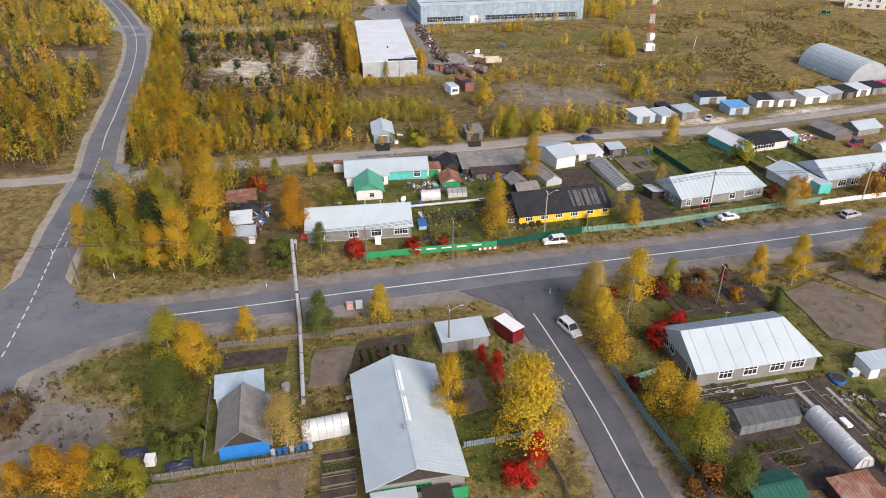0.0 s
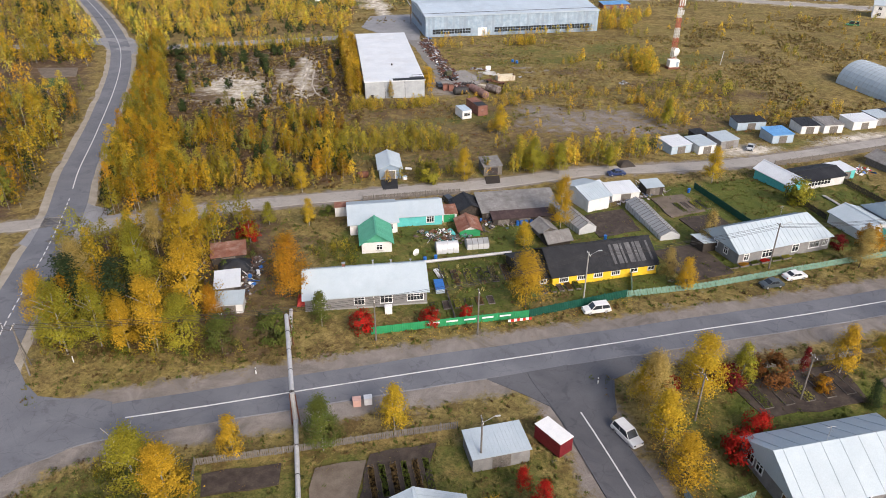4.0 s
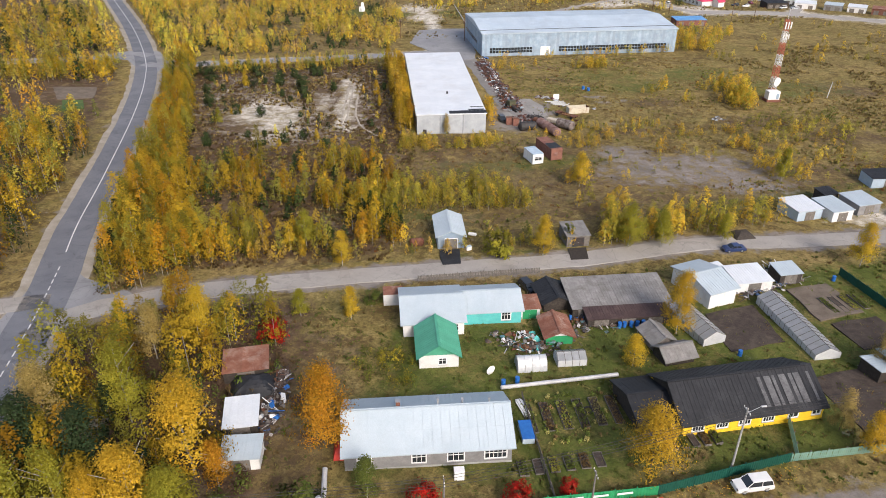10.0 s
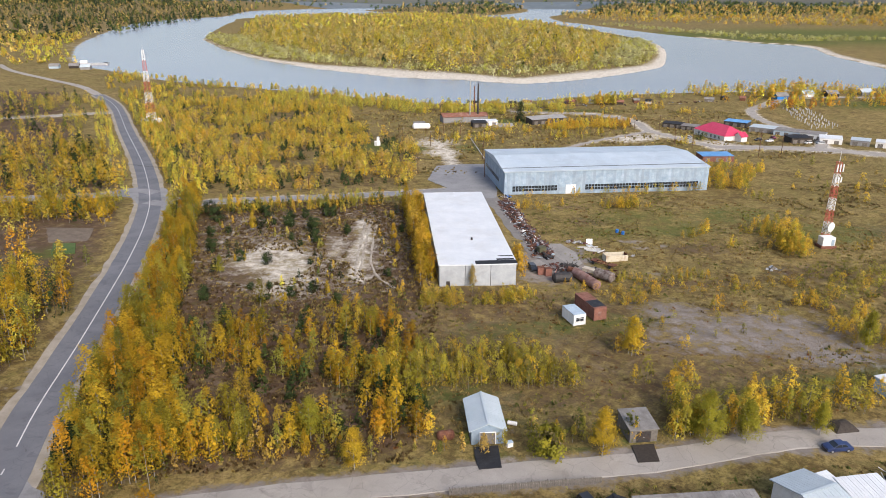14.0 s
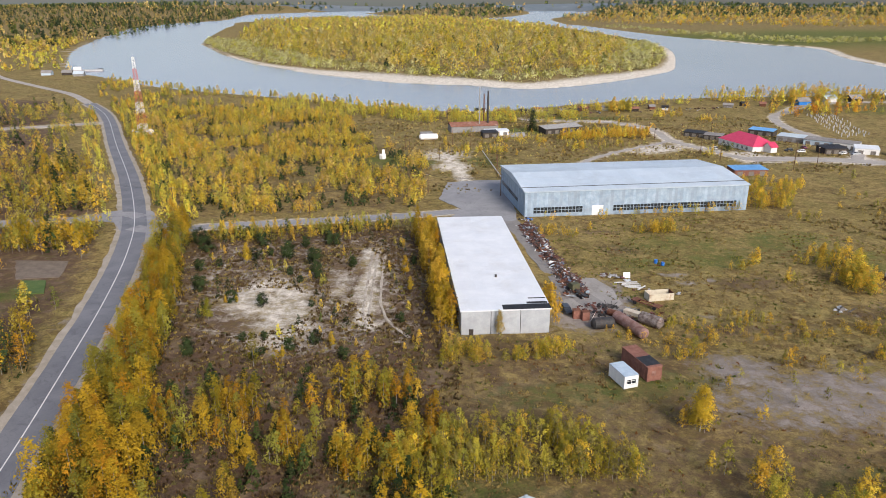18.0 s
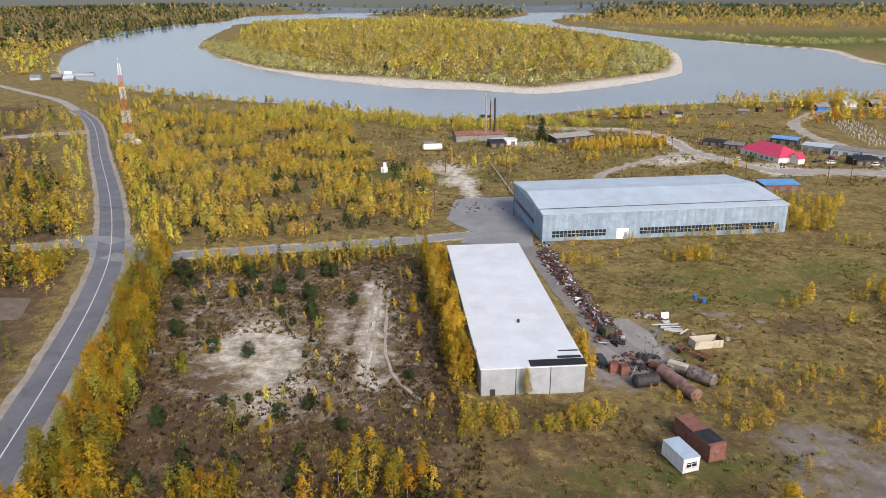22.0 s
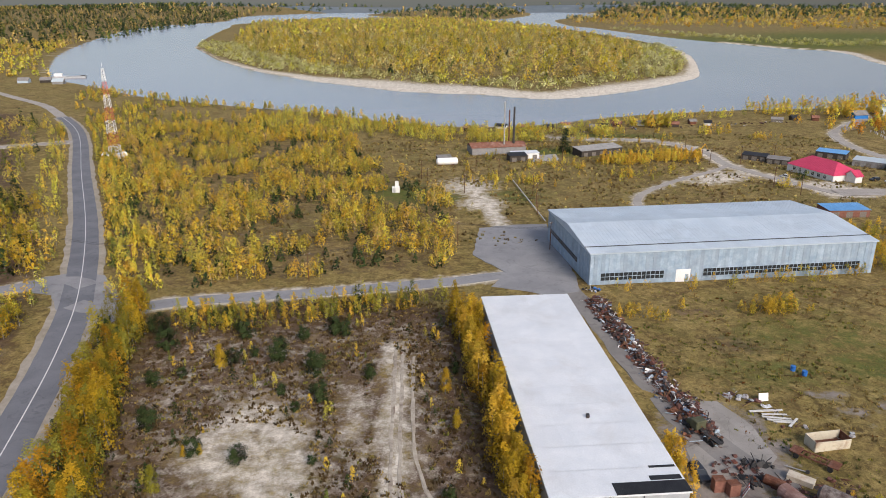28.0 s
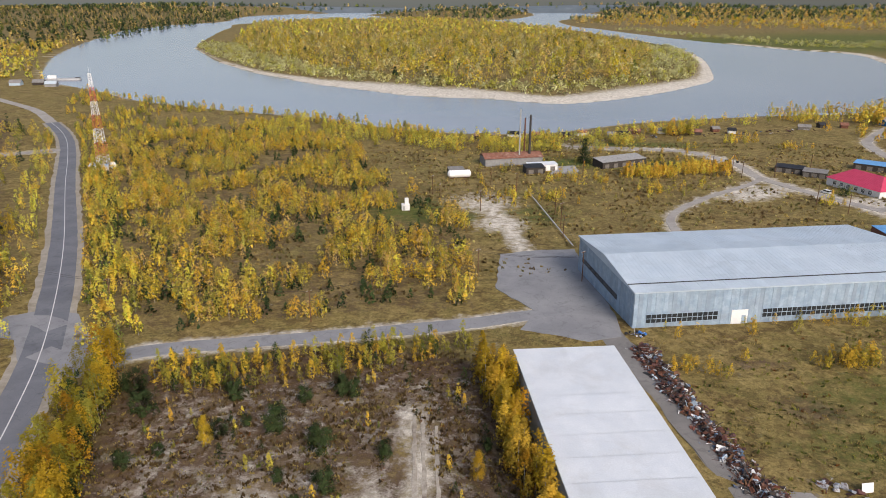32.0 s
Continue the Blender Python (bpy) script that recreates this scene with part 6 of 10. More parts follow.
for row in range(3):
    a0, a1 = row / 3, (row + 1) / 3
    for s in (-1, 1):
        ya, yb = s * (HW / 2 + 0.5) * (1 - a0), s * (HW / 2 + 0.5) * (1 - a1)
        za, zb = HH + 0.15 + 1.8 * a0, HH + 0.15 + 1.8 * a1
        xa = HL / 2 + 0.4
        slope(hroof, (s * xa, ya, za + 0.03 * row), (-s * xa, ya, za + 0.03 * row), (0, yb - ya, zb - za), ROOF_H, 3.3, 3) if s > 0 else slope(hroof, (-xa, ya, za + 0.03 * row), (xa, ya, za + 0.03 * row), (0, yb - ya, zb - za), ROOF_H, 3.3, 3)
part("roof_joint", boxed(0, -(HW / 2 + 0.5) * 0.8, HH + 0.15 + 1.8 * 0.2 + 0.12, HL + 0.8, 0.4, 0.08), DARKMETAL, hroof, "dark open joint between roof sheets")
for x0, x1 in ((-37.5, -20.0), (-9.0, 36.5)):
    bm = bmesh.new()
    nb = int((x1 - x0) / 1.2)
    for i in range(nb + 1):
        box(bm, x0 + i * (x1 - x0) / nb, -HW / 2 - 0.2, 2.5, 0.1, 0.12, 2.3)
    for z in (1.4, 2.5, 3.6):
        box(bm, (x0 + x1) / 2, -HW / 2 - 0.2, z, x1 - x0, 0.12, 0.1)
    win = part("window_band", bm, SHEET, hangar)
    for i in range(nb):
        part("pane", boxed(x0 + (i + 0.5) * (x1 - x0) / nb, -HW / 2 - 0.16, 2.5, (x1 - x0) / nb - 0.1, 0.05, 2.2), GLASS, win)
d = part("gate", boxed(-14.6, -HW / 2 - 0.2, 1.8, 4.0, 0.1, 3.6), WHITE, hangar, "white double gate")
part("wicket", boxed(-13.6, -HW / 2 - 0.27, 1.2, 1.0, 0.05, 2.1), WALL_LBLUE, d)
bm = bmesh.new()
for i in range(8):
    box(bm, -HL / 2 - 0.16, -HW / 2 + 12 + i * 3.4, 3.6, 0.08, 3.2, 1.3)
part("window_band", bm, GLASS, hangar)


def lattice_mast(label, x, y, h, w0, w1, bands, mats, hut=True):
    """A square lattice mast in coloured bands."""
    t = thing("radio_mast", x, y, 12, label, "mast")
    for k in range(bands):
        bm = bmesh.new()
        z0, z1 = h * k / bands, h * (k + 1) / bands
        steps = 3
        for j in range(steps):
            za, zb = z0 + (z1 - z0) * j / steps, z0 + (z1 - z0) * (j + 1) / steps
            wa, wb = w0 + (w1 - w0) * za / h, w0 + (w1 - w0) * zb / h
            ca, cb = [(sx * wa / 2, sy * wa / 2, za) for sx, sy in ((-1, -1), (1, -1), (1, 1), (-1, 1))], [(sx * wb / 2, sy * wb / 2, zb) for sx, sy in ((-1, -1), (1, -1), (1, 1), (-1, 1))]
            for i in range(4):
                tube(bm, ca[i], cb[i], 0.035 + 0.0011 * h, n=4)
                tube(bm, ca[i], cb[(i + 1) % 4], 0.04, n=4)
                tube(bm, ca[(i + 1) % 4], cb[i], 0.04, n=4)
                tube(bm, cb[i], cb[(i + 1) % 4], 0.04, n=4)
        part("lattice", bm, mats[k % 2], t)
    part("antenna", tubed((0, 0, h), (0, 0, h + 3), 0.05, n=5), WHITE, t)
    return t


m1 = lattice_mast("tall red and white lattice radio mast", -234, 505.3, 44.5, 5.0, 1.0, 7, (WHITE, FADED_RED))
m2 = lattice_mast("red and white lattice mast with a dish and cabin", 81.5, 287.6, 25.5, 1.7, 1.1, 7, (FADED_RED, WHITE))


def dish(parent, x, y, z, r, ang):
    bm = bmesh.new()
    vs = bmesh.ops.create_cone(bm, cap_ends=True, segments=16, radius1=r, radius2=r * 0.2, depth=r * 0.5)["verts"]
    bmesh.ops.transform(bm, matrix=pose(x, y, z, 90, 0, ang), verts=vs)
    part("dish", bm, WHITE, parent)


dish(m2, 0.6, -1.6, 6.0, 1.5, 20)
dish(m1, -4, -3, 2.0, 1.8, 30)
dish(m1, 5, -3, 2.2, 1.8, -20)
for s in (-0.9, 0, 0.9):
    part("panel_antenna", boxed(s, -0.9, 23.8, 0.3, 0.2, 2.2), WHITE, m2)
    part("panel_antenna", boxed(s, -0.9, 20.4, 0.3, 0.2, 1.6), WHITE, m2)
hut = thing("equipment_cabin", 81.2, 285.6, 8, "small white equipment cabin on a brick base", "cabin")
part("base", boxed(0, 0, 0.3, 4.6, 3.4, 1.0), WALL_BRICK, hut)
part("cabin", boxed(0, 0, 2.1, 3.8, 2.8, 2.6, None, 0.05), WHITE, hut)
part("door", boxed(1.1, -1.43, 1.9, 0.9, 0.06, 1.9), SHEET, hut)
hut = thing("equipment_cabin", -233, 501, 8, "small white cabin at the mast's foot", "cabin")
part("cabin", boxed(0, 0, 1.3, 6.0, 3.0, 2.8, None, 0.05), WHITE, hut)
part("roof", boxed(0, 0, 2.75, 6.3, 3.3, 0.1), WALL_LBLUE, hut)

# ---- fences ----
fence("bright green painted board fence along the street", [(-14.5, 107.3), (-2, 110.0), (11, 112.7)], 1.5, GREEN_PAINT, GREEN_PAINT, 2.5)
fence("dark green sheet-metal fence along the street", [(11, 112.7), (20, 116.2), (28.5, 119.4)], 1.6, DGREEN_PAINT, DGREEN_PAINT, 2.5)
fence("faded green picket fence along the street", [(28.5, 119.4), (43, 122.6), (62.7, 129.2), (84, 136)], 1.4, PGREEN_PAINT, WOOD_GREY, 2.4, 9)
fence("blue-grey picket fence beside the side street", [(26.1, 75.6), (28.8, 65.4), (32.6, 54.6), (36, 42)], 1.5, BLUEGREY, WOOD_GREY, 2.4, 9)
fence("old grey picket fence round the vegetable garden", [(-33.7, 79.5), (-21.6, 82), (-0.8, 86.6)], 1.3, WOOD_GREY, WOOD_GREY, 2.4, 9)

ridge_ = [o for o in bpy.data.objects if o.get("label") == "house with a broad pale metal roof and green porch"][0]
for k, (px, L) in enumerate(((5.2, 4.2), (-0.4, 4.6))):
    part("ridge_flashing", boxed(px, -0.25, 5.28, L, 0.7, 0.06, pose(0, 0, 0, 20, 0, 0)), WHITE, ridge_, "bright new ridge flashing")
flats = gable_house("apartment_house", "long white two-storey block with a pale roof", 234, 389, -27, 44, 12, 6.2, 2.0, WALL_WHITE, ROOF, WALL_WHITE, front=[("win2", -19 + 4.2 * k, 1.6, 1.4, zz) for k in range(10) for zz in (1.7, 4.5)], category="apartment house", sheet_w=2.0)

# ---- garden and roadside trees: x, y, height, breadth ----
for row in ((-29.3,81.2,6.9,1.0), (2.3,64.7,11.3,0.8), (-35.0,73.5,9.6,1.2), (55.3,98.8,8.7,0.9), (77.6,104.0,11.5,1.1), (20.7,147.3,11.9,0.8), (39.0,121.8,6.9,1.0), (-44.1,112.0,15,0.9), (-46.7,102.4,13.9,0.82), (-51.4,103.0,9.6,0.82), (-67.5,109.3,10.5,0.82), (-47.8,279.6,5.7,0.8), (-88.6,256.2,2.5,0.8),):
    tree("birch", "gold", *row[:3], "golden-orange birch with a pale trunk", row[3])
for row in ((-18.1,82.4,9.0,1.0), (-22.7,109.4,7.0,0.9),):
    tree("birch", "green", *row[:3], "still green slender tree by the road", row[3])
for row in ((-9.1,85.3,8.3,1.0), (12.3,59.7,15,1.15), (33.2,93.9,10.5,1.2), (24.7,91.1,7.7,1.2), (26.0,84.8,8.4,1.1), (62.7,99.9,10.2,0.9), (12.3,138.0,5.7,1.2), (-52.6,138.0,11.3,0.74), (-61.2,146.4,7.1,0.66), (-31.6,147.1,6.5,0.9), (60.3,172.9,9.3,1.0), (0.9,172.1,8.7,1.0), (11.5,208.4,8.7,1.0), (-36.7,165.5,7.4,1.0), (-93.3,284.8,6.3,0.8), (-86.1,256.8,2.5,0.8), (-44.9,267.7,4.2,0.8), (-57.5,235.0,3.7,0.8), (-66.3,229.2,2.7,0.8),):
    tree("birch", "yellow", *row[:3], "slender birch in bright yellow autumn leaf", row[3])
for row in ((6.9,76.2,4.0,0.85), (8.9,72.6,5.5,0.9),):
    tree("round", "red", *row[:3], "small bright red rowan tree in a yard", row[3])
for row in ((9.4,69.6,2.3,0.8), (44.3,96.7,5.0,1.2), (32.9,53.3,4.8,1.2),):
    tree("bush", "rust", *row[:3], "rust-coloured bush in a garden", row[3])
for row in ((13.2,56.8,5.4,1.1),):
    tree("birch", "red", *row[:3], "bright red rowan tree in a garden", row[3])
for row in ((10.7,53.7,3.8,1.2), (-16.0,108.3,4.2,1.0), (-5.3,110.0,3.5,1.0), (0.6,112.0,2.8,0.8), (29.7,95.0,2.6,1.0), (34.7,81.7,4.4,1.1), (38.6,86.6,3.7,1.0), (-42.6,140.5,4.1,1.0),):
    tree("bush", "red", *row[:3], "bright red rowan bush in full autumn colour", row[3])
for row in ((-18.9,58.8,9.2,1.0), (25.5,90.3,10.5,0.9), (74.2,130.9,8.2,1.0), (37.1,125.9,6.8,0.8), (49.2,140.7,7.3,0.8),):
    tree("round", "tan", *row[:3], "rounded tree with thin tan leaves", row[3])
for row in ((-39.4,75.6,10.2,1.25), (39.6,95.8,7.7,0.9), (-55.9,120.3,13.5,0.82), (-55.9,103.5,11.8,0.74), (-60.3,101.5,13.6,0.82), (-65.7,138.8,7.2,0.74), (-40.1,147.6,5.3,1.0), (18.0,177.3,10.1,1.0), (24.4,177.8,8.2,1.0), (37.3,181.6,6.3,1.0), (60.6,215.9,8.7,0.9), (-45.2,172.5,8.2,0.9), (-88.9,246.3,5.6,0.8),):
    tree("birch", "lime", *row[:3], "birch turning from green to yellow", row[3])
for row in ((-35.4,65.2,9.4,1.15), (36.6,52.1,7.5,1.0), (-36.8,102.3,7.6,1.0),):
    tree("round", "green", *row[:3], "rounded green willow-like tree", row[3])
for row in ((-38.0,69.9,4.8,1.0), (-38.2,51.4,7.5,1.0), (33.9,57.9,9.2,1.2), (-42.4,102.7,10.3,1.0), (-34.5,50.7,6.3,0.9),):
    tree("round", "lime", *row[:3], "rounded yellow-green tree with dense leaves", row[3])
for row in ((-44.0, 50.5, 8.2, 1.0), (-48.4, 50.0, 6.2, 0.95), (-41.3, 51.6, 7.2, 1.0), (-46.8, 53.0, 5.8, 1.0)):
    tree("round", "ochre", *row[:3], "rounded tree in dull amber-brown leaf", row[3])
for row in ((26.5,77.6,8.2,1.1), (30.9,66.0,8.9,1.1), (34.1,65.0,7.0,1.0), (10.6,115.9,11.2,1.0),):
    tree("round", "gold", *row[:3], "broad golden-leaved tree with a full crown", row[3])
for row in ((37.6,95.7,3.9,1.3), (28.5,71.2,2.5,1.0), (73.8,138.6,3.3,1.0),):
    tree("bush", "wine", *row[:3], "dark wine-red garden bush", row[3])
for row in ((49.8,98.7,5.0,0.6),):
    tree("birch", "wine", *row[:3], "thin wine-red tree by the fence", row[3])
for row in ((51.1,95.1,2.7,1.0), (79.9,138.8,5.3,1.0), (96.7,140.8,5.9,1.0),):
    tree("bush", "orange", *row[:3], "orange-leaved bush in a garden", row[3])
for row in ((56.4,91.8,4.7,1.0), (79.2,101.1,6.4,1.0), (-54.3,108.2,13.1,1.0), (-62.4,109.6,13.0,1.0),):
    tree("cone", "conifer", *row[:3], "dark green spruce with drooping boughs", row[3])
for row in ((101.1,144.2,6.6,1.0),):
    tree("round", "wine", *row[:3], "rounded wine-red garden tree", row[3])
for row in ((74.8,160.3,6.6,1.0), (-7.5,171.5,6.3,1.0),):
    tree("bush", "lime", *row[:3], "leafy yellow-green bush beside the lane", row[3])
for row in ((-29.6,118.0,12.6,1.0),):
    tree("round", "orange", *row[:3], "rounded deep orange tree beside a house", row[3])
for row in ((-64.2,116.1,12.8,0.82), (-58.6,134.3,10.0,0.82),):
    tree("birch", "tan", *row[:3], "half-bare birch with pale tan leaves", row[3])
for row in ((-40.5,110.1,7.2,0.82),):
    tree("birch", "orange", *row[:3], "small orange-leaved tree with thin boughs", row[3])
for row in ((-29.2,105.4,6.2,1.0), (-29.1,152.7,2.4,1.5), (-31.5,58.0,3.2,1.3), (-30.1,60.6,2.8,1.0), (-34.8,58.9,2.8,1.2),):
    tree("bush", "green", *row[:3], "dense dark green garden bush", row[3])
for row in ((-79.0,255.0,4.2,1.0), (-87.3,256.8,4.1,1.0), (-98.1,263.7,5.3,1.0), (-108.7,293.7,5.9,1.0), (-113.4,300.3,6.2,1.0), (-93.9,300.1,5.2,1.0), (-83.3,290.5,6.1,1.0), (-80.7,300.7,4.0,1.0), (-74.7,303.4,5.1,1.0), (-72.2,303.2,4.5,1.0), (-73.9,285.4,6.2,1.0), (-70.8,274.9,5.1,1.0), (-78.7,276.9,2.9,1.0), (-74.5,271.6,2.4,1.0), (-62.8,284.3,4.0,1.0), (-88.7,291.7,2.8,1.0), (-104.2,278.2,4.1,1.0), (-100.3,282.2,2.7,1.0), (-72.7,237.3,2.5,1.0), (-66.0,232.9,3.4,1.0), (-61.1,235.7,3.8,1.0), (-67.4,256.1,2.1,1.0), (-53.8,229.8,3.4,1.0), (-71.1,230.4,2.0,1.0), (-77.3,236.4,2.5,1.0), (-44.8,248.7,3.0,1.0), (-46.7,287.9,2.9,1.0), (-100.6,308.5,4.2,1.0), (-92.2,287.6,4.3,1.0), (-72.0,228.8,2.3,1.0), (-86.2,228.6,4.5,1.0),):
    tree("pine", "pine", *row[:3], "small dark green pine on the sandy clearing", row[3])
for row in ((-56.3,60.6,3.4,1.1), (-57.0,64.3,4.0,1.4),):
    tree("bush", "brush", *row[:3], "dense brown bush on the waste ground", row[3])

tree("birch", "tan", -22.3, 243.0, 6.5, "thin half-bare birch against the warehouse wall", 0.6)

# ---- woods, as masses of young trees ----
def heights(n, lo, hi, seed):
    return np.random.default_rng(seed).uniform(lo, hi, n) * np.random.default_rng(seed + 1).uniform(0.8, 1.1, n)


def grove(label, poly, n, lo, hi, tints, per=70, leaf=0.07, width=0.45, shape="birch", seed=1, keep=None, clump=0.0, trunks=True, name="woodland"):
    P = scatter(poly, n, seed, keep, clump)
    woods(name, label, P, heights(len(P), lo, hi, seed), tints, per, leaf, width, shape, "trees", trunks, seed)


BIRCHES = ("yellow", "yellow", "yellow", "gold", "lime", "lime", "lime", "lime", "green")
OFF_WAREHOUSE = lambda P: ~inside(P, [(-34, 240), (-9, 243), (-19, 320), (-45, 314)])
BARE = ((-79, 253, 12, 14, 0), (-58, 277, 4, 24, 10), (-52, 264, 2.4, 18, 10), (-64.5, 273, 3, 13, 14), (-4, 258, 11, 15, 0))


def off_bare(P):
    """Off the warehouse, the open sand, the gravel yard and the bare mud."""
    r = OFF_WAREHOUSE(P)
    for b in BARE:
        r &= blob(P, *b) < 0.5
    return r & ((blob(P, 38, 222, 25, 13, 14) < 0.6) | (np.arange(len(P)) % 9 == 0))


east_belt = lambda P: (line_dist(P, HIGHWAY) < 28) & (line_dist(P, HIGHWAY) > 8.5)
far_belt = lambda P: line_dist(P, HIGHWAY) < 20
BELT = [(-85, 150), (-66, 153), (-63, 166), (-75, 190), (-88, 217), (-97, 248), (-104, 264), (-112, 283), (-121, 311), (-132, 308), (-110, 240), (-98, 190)]
grove("dense belt of yellow birches beside the highway", BELT, 330, 6.5, 11.0, ("amber", "amber", "ochre", "amber", "olive", "olive", "lime"), 190, 0.046, 0.5, "stem", seed=11, keep=east_belt)
grove("small dark pines among the birches", BELT, 70, 3, 6.5, ("conifer", "conifer", "pine"), 120, 0.075, 0.55, "cone", 12)
HEATH = [(-66, 163), (-40, 169), (-26, 174), (-28, 196), (-34, 214), (-50, 224), (-70, 226), (-86, 216), (-76, 190)]
grove("scattered young birches on the heath", HEATH, 250, 3.5, 8, ("amber", "amber", "ochre", "olive", "yellow", "lime", "amber"), 150, 0.054, 0.54, seed=13, clump=16)
grove("small dark pines on the heath", HEATH, 60, 1.8, 5.5, ("conifer", "pine"), 120, 0.095, 0.65, "cone", 14)
SANDS = [(-90, 240), (-72, 236), (-34, 232), (-40, 300), (-46, 318), (-70, 322), (-112, 306)]
grove("small pines on the sandy clearing", SANDS, 44, 1.4, 3.4, ("conifer", "pine", "conifer"), 110, 0.075, 0.6, "cone", 15, off_bare)
grove("thin young birches on the sandy clearing", SANDS, 60, 1.5, 3.8, BIRCHES, 60, 0.075, 0.42, seed=16, keep=off_bare, clump=14)
grove("row of birches and pines along the access road", [(-120, 308), (-92, 318), (-50, 330), (-45, 324), (-70, 312), (-105, 300)], 170, 3, 6, BIRCHES + ("pine",), 80, 0.07, 0.42, seed=17)
grove("golden birches along the warehouse wall", [(-35.5, 243), (-31.8, 243), (-43.6, 313), (-49, 313)], 96, 6, 10.5, ("amber", "amber", "ochre", "gold", "yellow"), 150, 0.055, 0.4, seed=18)
grove("golden birches along the warehouse wall", [(-9.5, 248), (-7.5, 249), (-10, 262), (-12.5, 262)], 14, 5.5, 8, ("gold", "yellow"), 90, 0.06, 0.4, seed=19)
grove("dense thicket of yellow-green saplings", [(-40, 194), (-22, 191), (-1, 193), (0, 200), (-12, 207), (-24, 206), (-37, 202)], 300, 2.8, 5.6, ("yellow", "lime", "lime", "olive", "willow"), 90, 0.058, 0.66, seed=20)
grove("low birch thicket before the warehouse", [(-34, 228), (-10, 233), (-6, 239), (-34, 240)], 170, 2, 3.8, ("yellow", "olive", "tan", "lime", "yellow"), 80, 0.065, 0.75, seed=21, clump=7)
grove("yellow-green trees beside the lane", [(15, 181), (52, 190), (54, 197), (34, 192), (14, 187)], 46, 4, 7.5, ("lime", "yellow", "lime"), 120, 0.055, 0.5, seed=22)
grove("bushes and young trees along the lane", [(-74, 160), (-40, 166), (10, 177), (10, 183), (-40, 174), (-72, 167)], 90, 1.5, 4.5, ("lime", "yellow", "green", "tan", "gold"), 80, 0.07, 0.55, seed=23)
grove("bushes on the muddy field", [(18, 215), (90, 235), (100, 262), (20, 250)], 40, 1.5, 4, ("yellow", "lime", "gold"), 80, 0.07, 0.7, "bush", 24, clump=18)
grove("row of golden bushes", [(10, 237), (26, 243), (60, 250), (62, 257), (30, 250), (8, 244)], 60, 1.5, 3, ("gold", "yellow", "tan"), 70, 0.08, 0.9, "bush", 25)
grove("clump of yellow-green trees beside the mast", [(66, 276), (78, 284), (76, 300), (64, 296)], 34, 4, 8, ("lime", "yellow", "gold"), 120, 0.055, 0.55, seed=26)
grove("yellow bushes before the hangar", [(-6, 333), (20, 338), (62, 350), (64, 356), (20, 345), (-8, 338)], 46, 2, 4.5, ("yellow", "gold", "lime"), 80, 0.07, 0.6, seed=27)
grove("yellow trees at the hangar's end", [(66, 352), (84, 356), (92, 385), (74, 400), (66, 380)], 70, 4, 7, ("gold", "yellow", "lime"), 90, 0.065, 0.5, seed=28)
NORTH = [(-124, 328), (-95, 336), (-52, 350), (-52, 395), (-60, 440), (-105, 500), (-120, 560), (-200, 640), (-270, 560), (-200, 430), (-150, 345)]
grove("young mixed wood of yellow birches north of the access road", NORTH, 2500, 3.6, 7.2, ("yellow", "yellow", "gold", "amber", "lime", "lime", "olive", "lime", "tan"), 36, 0.078, 0.72, seed=29, clump=24)
grove("dense yellow trees behind the river bank", [(-200, 600), (-60, 556), (30, 572), (40, 612), (-40, 600), (-120, 620), (-190, 660)], 900, 3.5, 7.5, ("yellow", "lime", "lime", "olive", "gold"), 26, 0.09, 0.55, seed=83, clump=14)
grove("dense highway edge of yellow birches", [(-124, 322), (-140, 330), (-280, 560), (-262, 566), (-140, 366)], 260, 4, 7.5, BIRCHES, 60, 0.085, 0.48, seed=30, keep=far_belt)
grove("pines in the young wood", NORTH, 420, 2.2, 5.0, ("conifer", "pine", "pine"), 50, 0.13, 0.65, "cone", 31)
WEST = [(-76, 60), (-90, 140), (-106, 178), (-126, 250), (-145, 300), (-175, 350), (-240, 440), (-330, 600), (-480, 640), (-480, 60)]
off_fields = lambda P: ~((P[:, 1] < 152) | inside(P, [(-163, 285), (-143, 285), (-135, 263), (-133, 253), (-143, 250), (-154, 262)]) | inside(P, [(-151, 309), (-140, 312), (-146, 325), (-182, 321), (-178, 313)]) | ((line_dist(P, HIGHWAY) < 11.5) & (P[:, 1] > 254) & (P[:, 1] < 322)))
grove("yellow birch wood west of the highway", WEST, 950, 4.5, 9.0, BIRCHES + ("olive",), 38, 0.075, 0.7, seed=32, keep=lambda P: off_fields(P) & (P[:, 0] > -0.72 * P[:, 1] - 75))
grove("roadside birches west of the highway", WEST, 620, 5, 10, ("amber", "amber", "ochre", "amber", "olive", "olive", "lime"), 100, 0.058, 0.5, seed=33, keep=lambda P: (line_dist(P, HIGHWAY) < 34) & off_fields(P) & (P[:, 1] < 330) & (P[:, 1] > 110))
grove("dark tangled undergrowth along the highway wood", WEST, 520, 0.8, 2.4, ("dry", "green", "dry", "conifer"), 26, 0.15, 1.1, "bush", 87, keep=lambda P: (line_dist(P, HIGHWAY) > 7) & (line_dist(P, HIGHWAY) < 30) & off_fields(P) & (P[:, 1] < 340) & (P[:, 1] > 110), trunks=False, name="scrub")
grove("dense olive-gold wood beyond the turning", WEST_WOOD, 330, 4.5, 8.5, ("amber", "olive", "lime", "olive", "tan", "amber"), 72, 0.07, 0.6, seed=92)
grove("dense wood behind the ploughed plots", PLOT_WOOD, 170, 5, 9, ("amber", "olive", "amber", "olive", "lime"), 100, 0.058, 0.55, seed=93)
